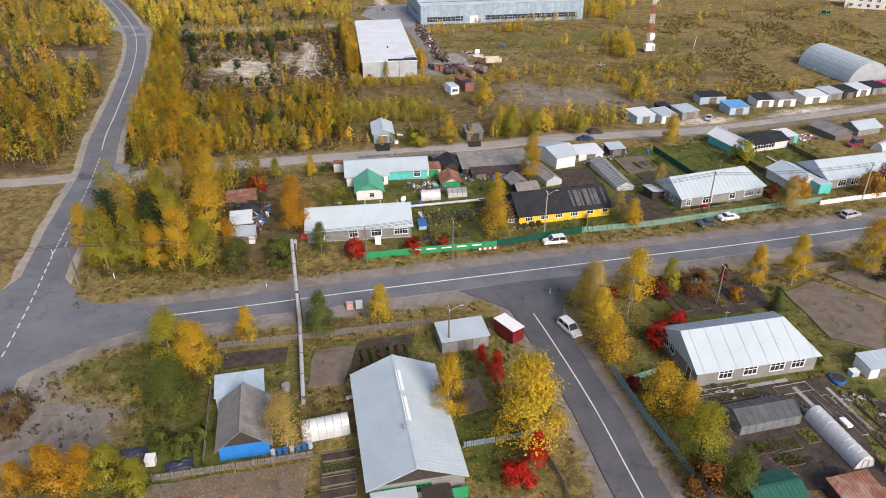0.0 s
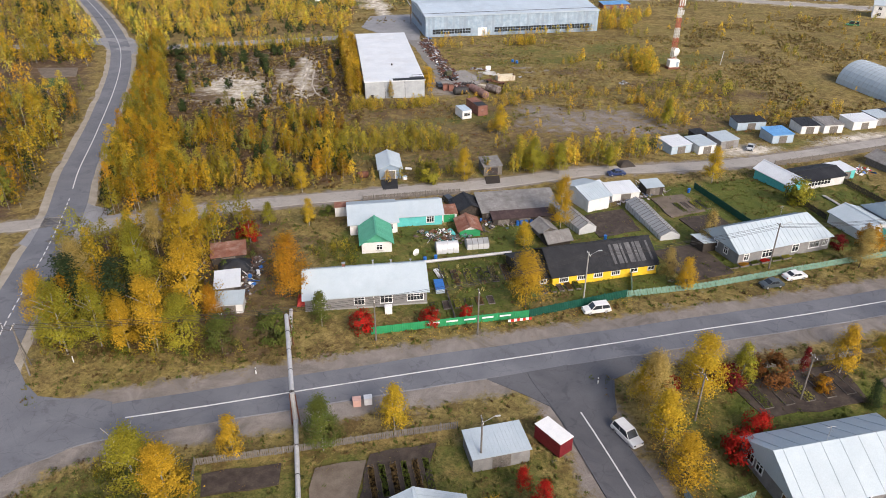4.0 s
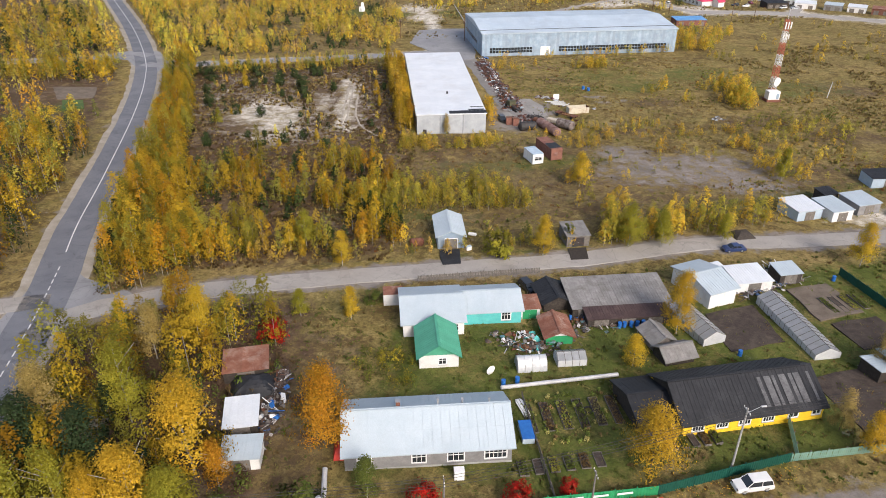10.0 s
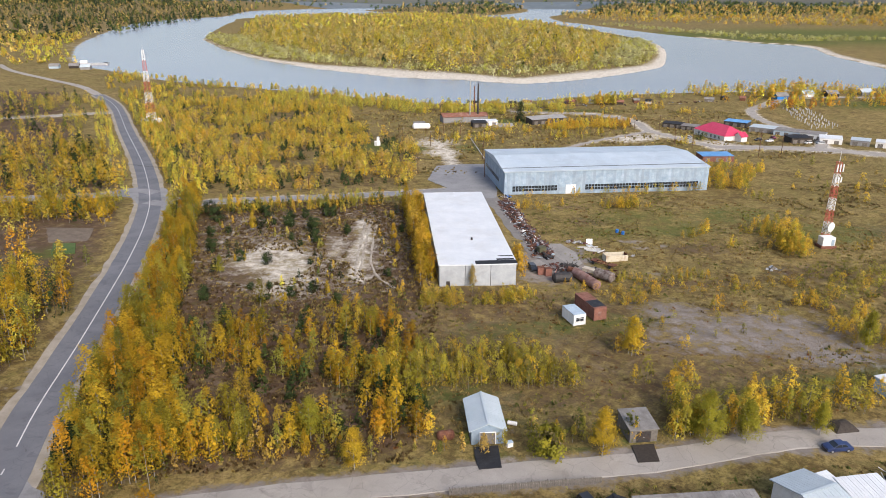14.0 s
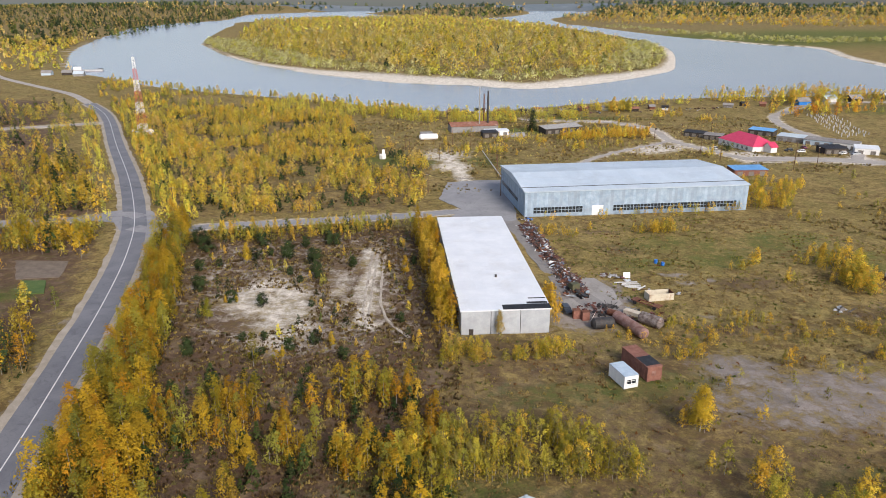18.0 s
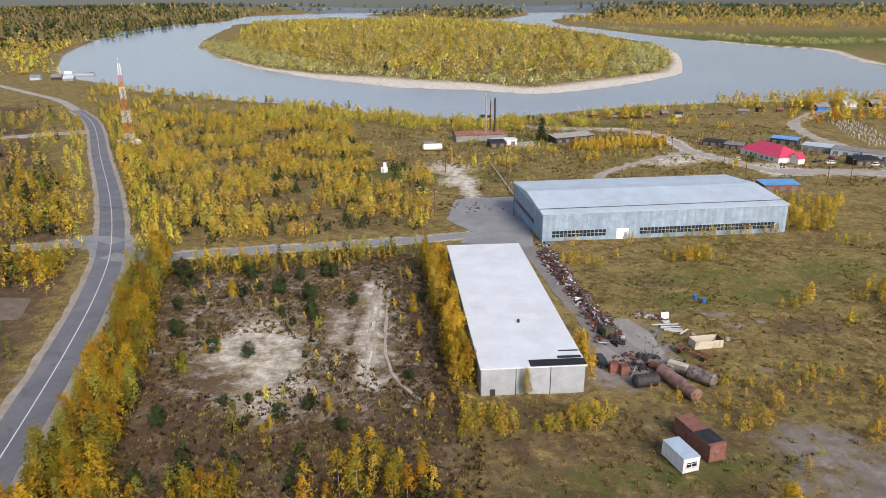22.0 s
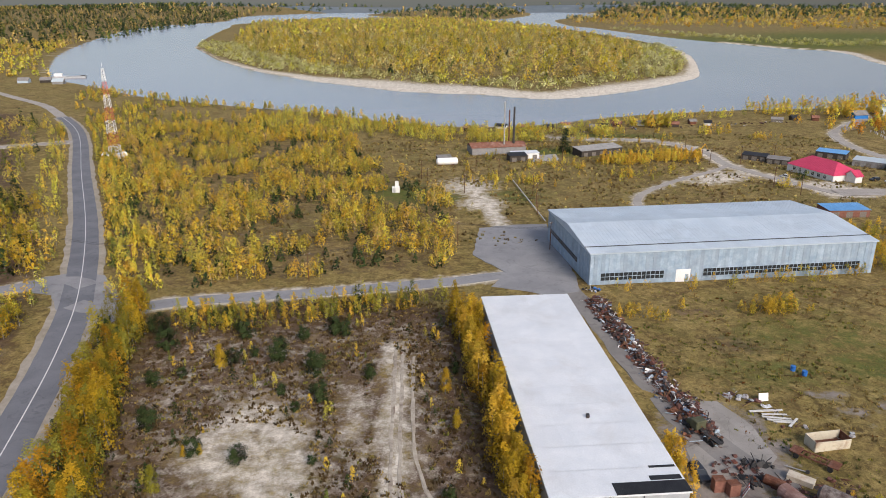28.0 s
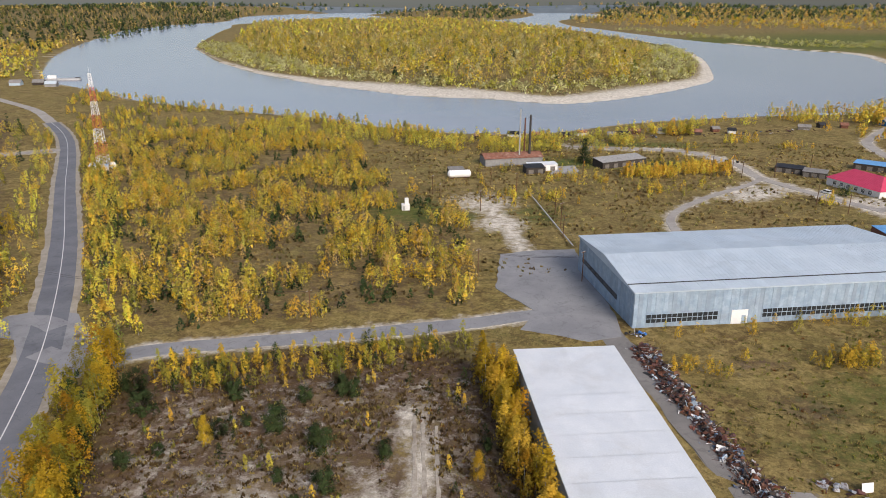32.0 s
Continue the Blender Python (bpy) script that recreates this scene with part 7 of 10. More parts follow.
grove("dark spruces west of the highway", WEST, 260, 6, 12, ("conifer", "conifer", "green"), 70, 0.09, 0.4, "cone", 34, off_fields)
grove("dense corner wood of birches", [(-76, 134), (-64, 100), (-36, 100), (-38, 130), (-44, 146), (-64, 146)], 80, 5, 11, ("amber", "amber", "ochre", "amber", "olive", "olive", "lime"), 220, 0.046, 0.68, seed=35, keep=lambda P: (P[:, 0] < -46.5) | (P[:, 1] > 138))
grove("dark spruces in the corner wood", [(-70, 120), (-62, 100), (-45, 102), (-48, 118)], 5, 7, 11, ("conifer", "conifer", "green"), 200, 0.05, 0.42, "cone", 36)
grove("woods between the highway and the river", [(-300, 560), (-120, 560), (-60, 606), (-150, 660), (-285, 716), (-420, 812), (-380, 700)], 700, 3.5, 7, BIRCHES + ("lime", "willow"), 34, 0.12, 0.55, seed=37, clump=40)
grove("yellow trees along the near bank", [(-170, 640), (-104, 612), (-40, 606), (10, 618), (40, 645), (90, 672), (170, 696), (280, 720), (360, 770), (372, 752), (280, 702), (170, 676), (90, 652), (30, 618), (-40, 596), (-120, 600)], 620, 4, 8, ("yellow", "yellow", "lime", "gold"), 26, 0.1, 0.5, seed=38, clump=9)
grove("trees round the riverside houses", [(150, 650), (260, 690), (420, 760), (470, 740), (300, 640), (170, 600)], 240, 4, 8, ("gold", "yellow", "lime", "orange"), 34, 0.12, 0.6, seed=39, clump=20)
grove("row of golden saplings", [(12, 505), (62, 520), (64, 530), (10, 515)], 110, 4, 7, ("gold", "yellow"), 50, 0.09, 0.4, seed=40)
grove("bushes on the eastern grassland", [(70, 230), (260, 260), (300, 420), (120, 430), (90, 330)], 260, 1.2, 4.5, ("yellow", "lime", "tan", "gold"), 44, 0.1, 0.7, "bush", 41, clump=26)
grove("bushes about the boiler house", [(-60, 440), (60, 480), (60, 600), (-60, 600)], 170, 1.5, 5, ("yellow", "lime", "gold", "willow"), 44, 0.1, 0.6, seed=42, clump=18)
off_island_edge = lambda P: (shore(P)[0] > 70)
isl_edge = lambda P: (shore(P)[0] > np.interp(P[:, 0], (-500, -330, -232, -150, -80, -20, 60, 130, 190), (9, 13, 24, 48, 54, 36, 42, 28, 16))) & (shore(P)[0] < 84) & (P[:, 1] < 1500)
grove("yellow-green forest on the river island", [p for p in ISLAND if p[1] < 1900], 2700, 10, 18, ("olive", "amber", "tan", "lime", "tan", "willow", "olive", "sage"), 24, 0.105, 0.78, "round", seed=43, keep=off_island_edge, trunks=False)
grove("dark spruces scattered over the river island", [p for p in ISLAND if p[1] < 1900], 130, 9, 15, ("conifer", "green"), 26, 0.16, 0.5, "cone", seed=94, keep=off_island_edge, trunks=False)
grove("grey-green willow scrub behind the beach", [p for p in ISLAND if p[1] < 1900], 2300, 5, 9, ("sage", "sage", "lime", "willow"), 14, 0.2, 1.3, "bush", 44, isl_edge, trunks=False)
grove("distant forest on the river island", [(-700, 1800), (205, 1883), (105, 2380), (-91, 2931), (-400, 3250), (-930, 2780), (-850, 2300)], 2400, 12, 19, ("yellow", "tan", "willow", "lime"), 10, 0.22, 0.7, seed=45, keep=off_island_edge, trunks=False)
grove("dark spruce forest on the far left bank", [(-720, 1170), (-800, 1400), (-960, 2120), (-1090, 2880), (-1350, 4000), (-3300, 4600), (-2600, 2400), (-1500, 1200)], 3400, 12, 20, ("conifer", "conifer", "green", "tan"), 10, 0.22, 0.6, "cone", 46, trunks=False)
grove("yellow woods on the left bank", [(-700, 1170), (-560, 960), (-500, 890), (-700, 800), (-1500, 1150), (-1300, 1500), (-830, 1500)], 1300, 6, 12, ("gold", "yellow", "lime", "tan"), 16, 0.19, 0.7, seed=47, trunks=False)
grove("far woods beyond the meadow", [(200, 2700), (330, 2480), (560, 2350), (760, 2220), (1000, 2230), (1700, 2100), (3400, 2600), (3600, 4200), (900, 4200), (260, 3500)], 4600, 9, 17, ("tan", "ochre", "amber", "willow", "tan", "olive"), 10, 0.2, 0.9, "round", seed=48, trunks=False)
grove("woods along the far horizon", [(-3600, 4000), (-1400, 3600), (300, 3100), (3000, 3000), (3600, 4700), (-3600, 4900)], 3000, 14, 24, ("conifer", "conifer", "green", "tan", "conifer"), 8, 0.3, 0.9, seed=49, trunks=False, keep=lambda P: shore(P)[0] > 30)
grove("blue-green forest on the skyline, leaf tints lifted for haze", [(-4200, 4700), (4200, 4700), (6500, 9000), (-6500, 9000)], 2600, 18, 30, ("conifer", "green", "conifer", "tan"), 10, 0.3, 1.2, seed=90, trunks=False, keep=lambda P: shore(P)[0] > 30)
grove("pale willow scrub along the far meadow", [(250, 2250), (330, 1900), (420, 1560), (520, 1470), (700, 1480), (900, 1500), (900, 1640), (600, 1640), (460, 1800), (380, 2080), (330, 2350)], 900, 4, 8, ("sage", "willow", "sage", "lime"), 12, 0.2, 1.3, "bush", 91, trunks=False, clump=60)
hedge = lambda P: (line_dist(P, HIGHWAY) > 6.5) & (line_dist(P, HIGHWAY) < 16) & (line_dist(P, CROSS_WEST) > 7)
grove("close rows of birches along both sides of the highway", [(-110, 325), (-160, 300), (-330, 590), (-280, 600)], 620, 3.5, 7, BIRCHES + ("gold",), 26, 0.085, 0.46, seed=86, keep=hedge)
BIGWEST = [(-95, 153), (-101, 172), (-117, 225), (-150, 230), (-190, 250), (-170, 170), (-140, 152)]
grove("tall dense yellow wood beside the highway", BIGWEST, 190, 8, 13, ("amber", "amber", "ochre", "amber", "olive", "olive", "lime"), 150, 0.046, 0.48, seed=81)
grove("tall dark spruces in the roadside wood", BIGWEST, 34, 9, 13, ("conifer", "conifer", "pine"), 150, 0.05, 0.42, "cone", 82)
# clumps of bushes and young trees: x, y, radius, number, height, green or not
for k, (cx, cy, cr, cn, ch, cg) in enumerate(((12, 210, 3, 9, 6, 0), (58, 238, 4, 14, 4.5, 0), (62, 224, 4.5, 16, 4.5, 0), (64, 218, 4, 12, 5, 0), (70, 277, 5, 20, 7, 0), (72, 298, 3, 7, 3, 1), (28, 325, 4.5, 12, 4.5, 0), (36, 350, 5, 10, 4, 0), (47, 354, 5, 10, 4.5, 0), (55, 357, 3, 6, 4.5, 0), (-9, 318, 3, 8, 4.5, 0), (-1, 317, 2, 5, 5, 0), (6, 324, 1.2, 2, 4, 0), (74, 359, 7, 22, 6, 0), (92, 392, 6, 14, 6, 0), (80, 344, 5, 8, 4, 0), (16, 178, 3, 7, 6, 0), (19, 179, 2.5, 6, 6.5, 0), (24, 180, 3, 7, 6.5, 0), (31, 182, 3, 7, 5.5, 0), (60, 623, 8, 26, 10, 0), (48, 625, 6, 12, 8, 0), (155, 682, 12, 22, 8, 0), (198, 701, 14, 30, 10, 0), (234, 724, 16, 34, 11, 0), (272, 713, 16, 30, 9, 0), (277, 651, 14, 22, 8, 0), (82, 463, 5, 12, 5, 0), (91, 479, 5, 8, 5, 1), (-31, 463, 10, 22, 5, 0), (23, 480, 9, 20, 5, 0), (-11, 237, 4, 9, 3, 0), (5, 245, 4, 9, 3, 0), (19, 250, 4, 9, 2.5, 0), (32, 257, 4, 8, 2.5, 0), (16, 196, 5, 12, 6, 0), (31, 186, 5, 12, 5.5, 0), (39, 182, 5, 14, 6, 0), (62, 231, 5, 10, 4.5, 0), (-43, 465, 8, 14, 5, 0), (-12, 497, 12, 30, 5, 0), (22, 508, 12, 30, 5, 0), (47, 533, 8, 18, 6, 0), (88, 599, 8, 18, 7, 0), (114, 585, 8, 14, 6, 0), (154, 701, 14, 26, 9, 0), (181, 720, 10, 20, 8, 0), (199, 672, 12, 26, 11, 0), (235, 690, 12, 24, 11, 0), (16, 251, 3, 8, 3.2, 0), (24, 249.5, 4, 10, 3.5, 0), (33, 253, 2.5, 5, 4, 0), (37, 255, 2, 4, 3.5, 0), (13, 235, 2, 5, 4.5, 0), (16.5, 236, 2.2, 6, 5, 0), (42, 290, 2, 4, 3.5, 0), (48, 293, 1.8, 4, 5, 0), (52.6, 281, 2, 4, 4, 0), (61, 296.7, 2, 4, 4, 0), (68, 300, 3, 8, 6, 0), (67, 282, 3, 8, 7, 0), (22.5, 212, 1.2, 2, 4, 0), (35, 234, 1.3, 3, 5, 0), (23.4, 324, 3, 8, 5.5, 0), (28.5, 324, 3, 8, 6, 0), (36.4, 325, 1.2, 2, 4, 0))):
    ring_ = [(cx + cr * 1.3 * math.cos(a), cy + cr * 0.8 * math.sin(a)) for a in np.linspace(0, 6.28, 9)[:-1]]
    grove("clump of dark green bushes" if cg else "clump of yellow birches and willows", ring_, cn, ch * 0.55, ch * 1.1, ("green", "conifer") if cg else ("yellow", "yellow", "gold", "lime"), 90 if cy < 400 else 32, 0.065 if cy < 400 else 0.09, 0.55, seed=200 + k, trunks=cy < 260)
# brushwood and tussocks
grove("dark tangled undergrowth in the birch belt", BELT, 460, 0.8, 2.2, ("dry", "green", "dry", "conifer"), 30, 0.14, 1.1, "bush", 84, trunks=False, name="scrub")
grove("dense olive bushes at the edge of the corner wood", [(-64, 99), (-34, 99.5), (-33, 104), (-62, 104)], 70, 0.8, 2.6, ("olive", "green", "willow", "dry", "lime"), 80, 0.07, 0.9, "bush", 95, trunks=False, name="scrub")
grove("olive and yellow bushes on the waste ground", [(-48.2, 81.6), (-36.1, 81.8), (-31.1, 76.1), (-29.8, 64.3), (-39.7, 63.3), (-45.4, 71.6)], 46, 1.0, 3.4, ("olive", "green", "lime", "yellow", "dry"), 90, 0.065, 0.8, "bush", 97, trunks=False, name="scrub")
grove("dark green shrubbery behind the house", [(-31, 137), (-20.5, 139.5), (-19.5, 130), (-28, 129.4)], 46, 1.4, 3.0, ("green", "green", "olive"), 90, 0.065, 0.9, "bush", 96, trunks=False, name="scrub")
grove("dark tangled undergrowth in the corner wood", [(-76, 134), (-64, 100), (-36, 100), (-38, 130), (-44, 146), (-64, 146)], 260, 0.8, 2.2, ("dry", "green", "dry", "green"), 40, 0.12, 1.0, "bush", 85, trunks=False, name="scrub")
ALL_FIELD = [(-75, 160), (110, 205), (110, 300), (60, 345), (-20, 335), (-20, 250), (-50, 300), (-110, 305)]
grove("brown brushwood and dead weeds", ALL_FIELD, 260, 0.3, 0.9, ("brush", "tan", "willow", "willow", "dry", "lime"), 26, 0.16, 1.6, "bush", 50, off_bare, trunks=False, name="scrub")
grove("brown undergrowth beneath the birches", WOODS["heath"], 260, 0.4, 1.0, ("brush", "dry", "dry"), 30, 0.16, 1.6, "bush", 51, off_bare, trunks=False, name="scrub")
grove("weeds and tall grass along the verges", [(-62, 95), (-33, 92), (60, 116), (120, 135), (120, 190), (-64, 152), (-74, 130)], 700, 0.3, 0.7, ("lime", "brush", "willow", "green"), 24, 0.18, 1.6, "bush", 52, lambda P: (line_dist(P, STREET) < 11) | (line_dist(P, LANE) < 8), trunks=False, name="weeds")
grove("weeds and tall grass on the waste ground", [(-60, 40), (-62, 74), (-50, 82), (-34, 80), (-32, 56), (-30, 44)], 500, 0.3, 0.9, ("green", "brush", "dry", "green", "willow"), 30, 0.16, 1.5, "bush", 53, lambda P: (blob(P, -50, 61, 8, 7, 20) < 0.5) & (blob(P, -57, 50, 4, 10) < 0.5), trunks=False, name="weeds")
grove("brown scrub on the northern grassland", [(-60, 400), (140, 430), (160, 560), (-40, 610), (-110, 560)], 1200, 0.5, 1.3, ("brush", "tan", "willow"), 10, 0.4, 1.4, "bush", 54, trunks=False, name="scrub")
grove("yellow-green bushes east of the bare field", [(58, 236), (92, 246), (98, 270), (76, 268), (60, 252)], 60, 2, 5, ("lime", "yellow", "lime", "green"), 90, 0.065, 0.7, "bush", 55)
grove("yellow bushes south-east of the bare field", [(70, 212), (120, 230), (118, 246), (72, 226)], 40, 1.5, 4, ("lime", "yellow", "gold"), 80, 0.07, 0.7, "bush", 56)


def tussocks(label, poly, n, lo, hi, tints, seed, keep=None, clump=0.0):
    """Grass tufts: a few upright blades each, as one mesh."""
    P = scatter(poly, n, seed, keep, clump)
    rng = np.random.default_rng(seed)
    m = len(P)
    z = np.interp(P[:, 1], GY, GZ)
    own = np.repeat(np.arange(m), 5)
    H = rng.uniform(lo, hi, m)[own]
    base = np.stack([P[own, 0], P[own, 1], z[own]], 1) + np.concatenate([rng.normal(size=(len(own), 2)) * 0.22, np.zeros((len(own), 1)) - 0.05], 1)
    a = rng.uniform(0, 6.28, len(own))
    side = np.stack([np.cos(a), np.sin(a), 0 * a], 1) * (H * 0.5)[:, None]
    tip = base + np.concatenate([rng.normal(size=(len(own), 2)) * 0.3 * H[:, None], (H * 1.1)[:, None]], 1)
    A, B = np.array([TINTS[t][0] for t in tints]), np.array([TINTS[t][1] for t in tints])
    k = rng.integers(0, len(tints), m)[own]
    u = rng.uniform(0, 1, (len(own), 1))
    tagged(new("grass_tufts", quads_mesh("grass_tufts", np.stack([base - side, base + side, tip], 1), LEAF, A[k] * u + B[k] * (1 - u))), label, "grass", kind="stuff")


tussocks("tufts of dry straw-coloured grass on the field", ALL_FIELD, 3500, 0.2, 0.5, ("straw", "straw", "tan"), 61, off_bare, 30)
tussocks("clumps of dead weeds on the field", ALL_FIELD, 1500, 0.2, 0.45, ("brush", "tan", "rust"), 66, off_bare, 26)
tussocks("clumps of olive grass on the field", ALL_FIELD, 3000, 0.2, 0.5, ("willow", "green", "lime"), 67, off_bare, 22)
tussocks("tufts of dry grass on the eastern field", [(60, 200), (180, 250), (200, 400), (70, 350), (110, 300)], 4000, 0.35, 0.7, ("straw", "tan", "brush", "willow"), 62, None, 20)
tussocks("tufts of rough green grass in the village", [(-66, 42), (-30, 42), (30, 46), (75, 60), (100, 146), (100, 190), (-20, 158), (-70, 140)], 9000, 0.15, 0.45, ("green", "green", "brush", "green", "willow"), 63, lambda P: line_dist(P, STREET) > 7)
tussocks("tufts of heather under the birches", WOODS["heath"], 7000, 0.3, 0.6, ("dry", "brush", "tan", "brush"), 64, off_bare)
tussocks("tufts of dry grass north of the access road", [(-120, 330), (60, 420), (160, 430), (160, 600), (-60, 600), (-140, 560)], 4000, 0.5, 0.9, ("straw", "tan", "brush", "willow"), 65, None, 20)
# fallen leaves under the roadside trees
rng_ = np.random.default_rng(9)
lp = np.concatenate([scatter(pl_, n_, sd_) for pl_, n_, sd_ in (([(24, 84), (31, 100), (36, 98), (30, 74), (36, 46), (31, 44), (25, 70)], 2600, 71), ([(-14, 104), (30, 116), (29, 119.6), (-15, 107)], 900, 72), ([(-36, 46), (-14, 48), (-15, 57), (-28, 55)], 1500, 73), ([(4, 54), (15, 56), (12, 72), (2, 72)], 900, 74))])
lc = np.stack([lp[:, 0], lp[:, 1], np.interp(lp[:, 1], GY, GZ) + 0.24], 1)
lq = leaf_quads(lc, 0.2, rng_, 0.0)
lq[..., 2] = lc[:, None, 2] + (lq[..., 2] - lc[:, None, 2]) * 0.15
lt = np.array([TINTS["gold"][0], TINTS["orange"][0], TINTS["yellow"][1], TINTS["brush"][1]])[rng_.integers(0, 4, len(lc))]
tagged(new("fallen_leaves", quads_mesh("fallen_leaves", lq, LEAF, lt)), "fallen yellow and orange leaves on the verges", "leaves", kind="stuff")

# ---- small things: makers ----
def rolled(a, b, r, mat, name, label, category, z=0.0, n=14, rings=3, group="", feet=True):
    """A lying tank or drum from a to b with domed ends and bands."""
    t = thing(name, a[0], a[1], 0, label, category, group)
    ox, oy, oz = t.matrix_basis.translation
    A, B = Vector((0, 0, r + z)), Vector((b[0] - ox, b[1] - oy, gz(*b) - oz + r + z))
    d = (B - A).normalized()
    bm = tubed(A, B, r, n=n)
    tube(bm, A, A - d * r * 0.35, r, r * 0.55, n)
    tube(bm, B, B + d * r * 0.35, r, r * 0.55, n)
    body = part("shell", bm, mat, t)
    for k in range(rings):
        c = A.lerp(B, (k + 0.5) / rings)
        part("band", tubed(c - d * 0.06, c + d * 0.06, r * 1.025, n=n), mat, body)
    if feet:
        for u in (0.2, 0.8):
            c = A.lerp(B, u)
            part("saddle", boxed(c.x, c.y, c.z - r * 0.85, r * 0.9, r * 0.9, r * 0.5), RUST, t)
    return t


def barrel(x, y, mat, label, r=0.3, h=0.9, group="barrels"):
    t = thing("barrel", x, y, 0, label, "barrel", group)
    body = part("body", tubed((0, 0, -0.05), (0, 0, h), r, n=12), mat, t)
    for z in (0.3 * h, 0.65 * h, h - 0.02):
        part("ring", tubed((0, 0, z), (0, 0, z + 0.04), r * 1.05, n=12), mat, body)
    return t


def crate(name, label, x, y, ang, sx, sy, sz, mat, lid=None, category="box", group="", z=0.0):
    t = thing(name, x, y, ang, label, category, group)
    part("body", boxed(0, 0, sz / 2 - 0.05 + z, sx, sy, sz + 0.1, None, 0.03), mat, t)
    part("lid", boxed(0, 0, sz + 0.04 + z, sx + 0.08, sy + 0.08, 0.07, None, 0.02), lid or mat, t)
    return t


def cabin_box(name, label, x, y, ang, L, W, H, wall, roof, category, ribs=8, windows=()):
    """A wagon body or site cabin along local x with ribbed walls, a roof and skids."""
    t = thing(name, x, y, ang, label, category)
    b = part("body", boxed(0, 0, H / 2 + 0.25, L, W, H, None, 0.04), wall, t)
    for k in range(ribs + 1):
        for s in (-1, 1):
            part("rib", boxed(-L / 2 + k * L / ribs, s * (W / 2 + 0.02), H / 2 + 0.25, 0.08, 0.06, H), wall, b)
    r = part("roof", boxed(0, 0, H + 0.3, L + 0.15, W + 0.15, 0.1, None, 0.03), roof, t)
    for k in range(4):
        part("roof_bow", boxed(-L / 2 + (k + 0.5) * L / 4, 0, H + 0.37, 0.07, W, 0.04), roof, r)
    for s in (-1, 1):
        part("skid", boxed(0, s * W * 0.35, 0.05, L * 0.96, 0.16, 0.45), DARKMETAL, t)
    for side, px, w, h, z in windows:
        m = pose(px, -W / 2 - 0.03, z) if side == "f" else pose(-L / 2 - 0.03, px, z, 0, 0, -90) if side == "l" else pose(L / 2 + 0.03, px, z, 0, 0, 90)
        window(t, m, w, h, 1, wall, 0.08)
    return t


def heap(name, label, x, y, rx, ry, n, mats, seed, hmax=1.2, size=(0.4, 1.8), category="scrap"):
    """A heap of bent scrap: plates, bars and tubes tumbled over each other."""
    t = thing(name, x, y, 0, label, category)
    rnd = random.Random(seed)
    for k in range(n):
        a, rr = rnd.uniform(0, 6.28), math.sqrt(rnd.random())
        px, py = rx * rr * math.cos(a), ry * rr * math.sin(a)
        z = hmax * (1 - rr) * rnd.uniform(0.2, 1.0) + 0.1 + gz(x + px, y + py) - gz(x, y)
        s = rnd.uniform(*size)
        turn = pose(0, 0, 0, rnd.uniform(-50, 50), rnd.uniform(-50, 50), rnd.uniform(0, 360))
        kind = rnd.randrange(4)
        mat = mats[rnd.randrange(len(mats))]
        if kind == 0:
            bm = boxed(px, py, z, s, s * 0.6, 0.05, turn)
            nm = "plate"
        elif kind == 1:
            d = turn.to_3x3() @ Vector((s, 0, 0))
            bm = tubed(Vector((px, py, z)) - d, Vector((px, py, z)) + d, 0.06, n=5)
            nm = "pipe"
        elif kind == 2:
            bm = boxed(px, py, z, s * 0.7, s * 0.45, s * 0.35, turn, 0.04)
            nm = "casing"
        else:
            d = turn.to_3x3() @ Vector((0.12, 0, 0))
            bm = tubed(Vector((px, py, z)) - d, Vector((px, py, z)) + d, s * 0.3, n=10)
            nm = "drum"
        part(nm, bm, mat, t)
    return t


def tyre(x, y, r=0.5, label="old black tyre lying in the grass"):
    t = thing("tyre", x, y, 0, label, "tyre", "old tyres")
    bm = bmesh.new()
    n, m = 14, 6
    vs = [[bm.verts.new(((r + 0.14 * math.cos(b)) * math.cos(a), (r + 0.14 * math.cos(b)) * math.sin(a), 0.14 + 0.14 * math.sin(b))) for b in np.linspace(0, 6.2832, m, endpoint=False)] for a in np.linspace(0, 6.2832, n, endpoint=False)]
    for i in range(n):
        for j in range(m):
            bm.faces.new((vs[i][j], vs[(i + 1) % n][j], vs[(i + 1) % n][(j + 1) % m], vs[i][(j + 1) % m]))
    part("tread", bm, RUBBER, t)
    return t


def bed(x, y, ang, L, W, mat=None, frame=None, plants=None, label="raised vegetable bed of dark soil in a board frame", n=14):
    t = thing("raised_bed", x, y, ang, label, "garden bed", "garden beds")
    part("soil", boxed(0, 0, 0.1, L - 0.1, W - 0.1, 0.24), mat or SOIL, t)
    for s in (-1, 1):
        part("board", boxed(0, s * W / 2, 0.14, L, 0.05, 0.34), frame or WOOD_GREY, t)
        part("board", boxed(s * L / 2, 0, 0.14, 0.05, W - 0.06, 0.34), frame or WOOD_GREY, t)
    if plants:
        rng = np.random.default_rng(int(abs(x * 10)))
        c = np.stack([rng.uniform(-L / 2, L / 2, n * 14), rng.uniform(-W / 2, W / 2, n * 14), rng.uniform(0.2, 0.55, n * 14)], 1)
        a, b = (np.array(v) for v in TINTS[plants])
        u = rng.uniform(0, 1, (len(c), 1))
        part("foliage", quads_mesh("foliage", leaf_quads(c, 0.22, rng), LEAF, a * u + b * (1 - u)), None, t)
    return t


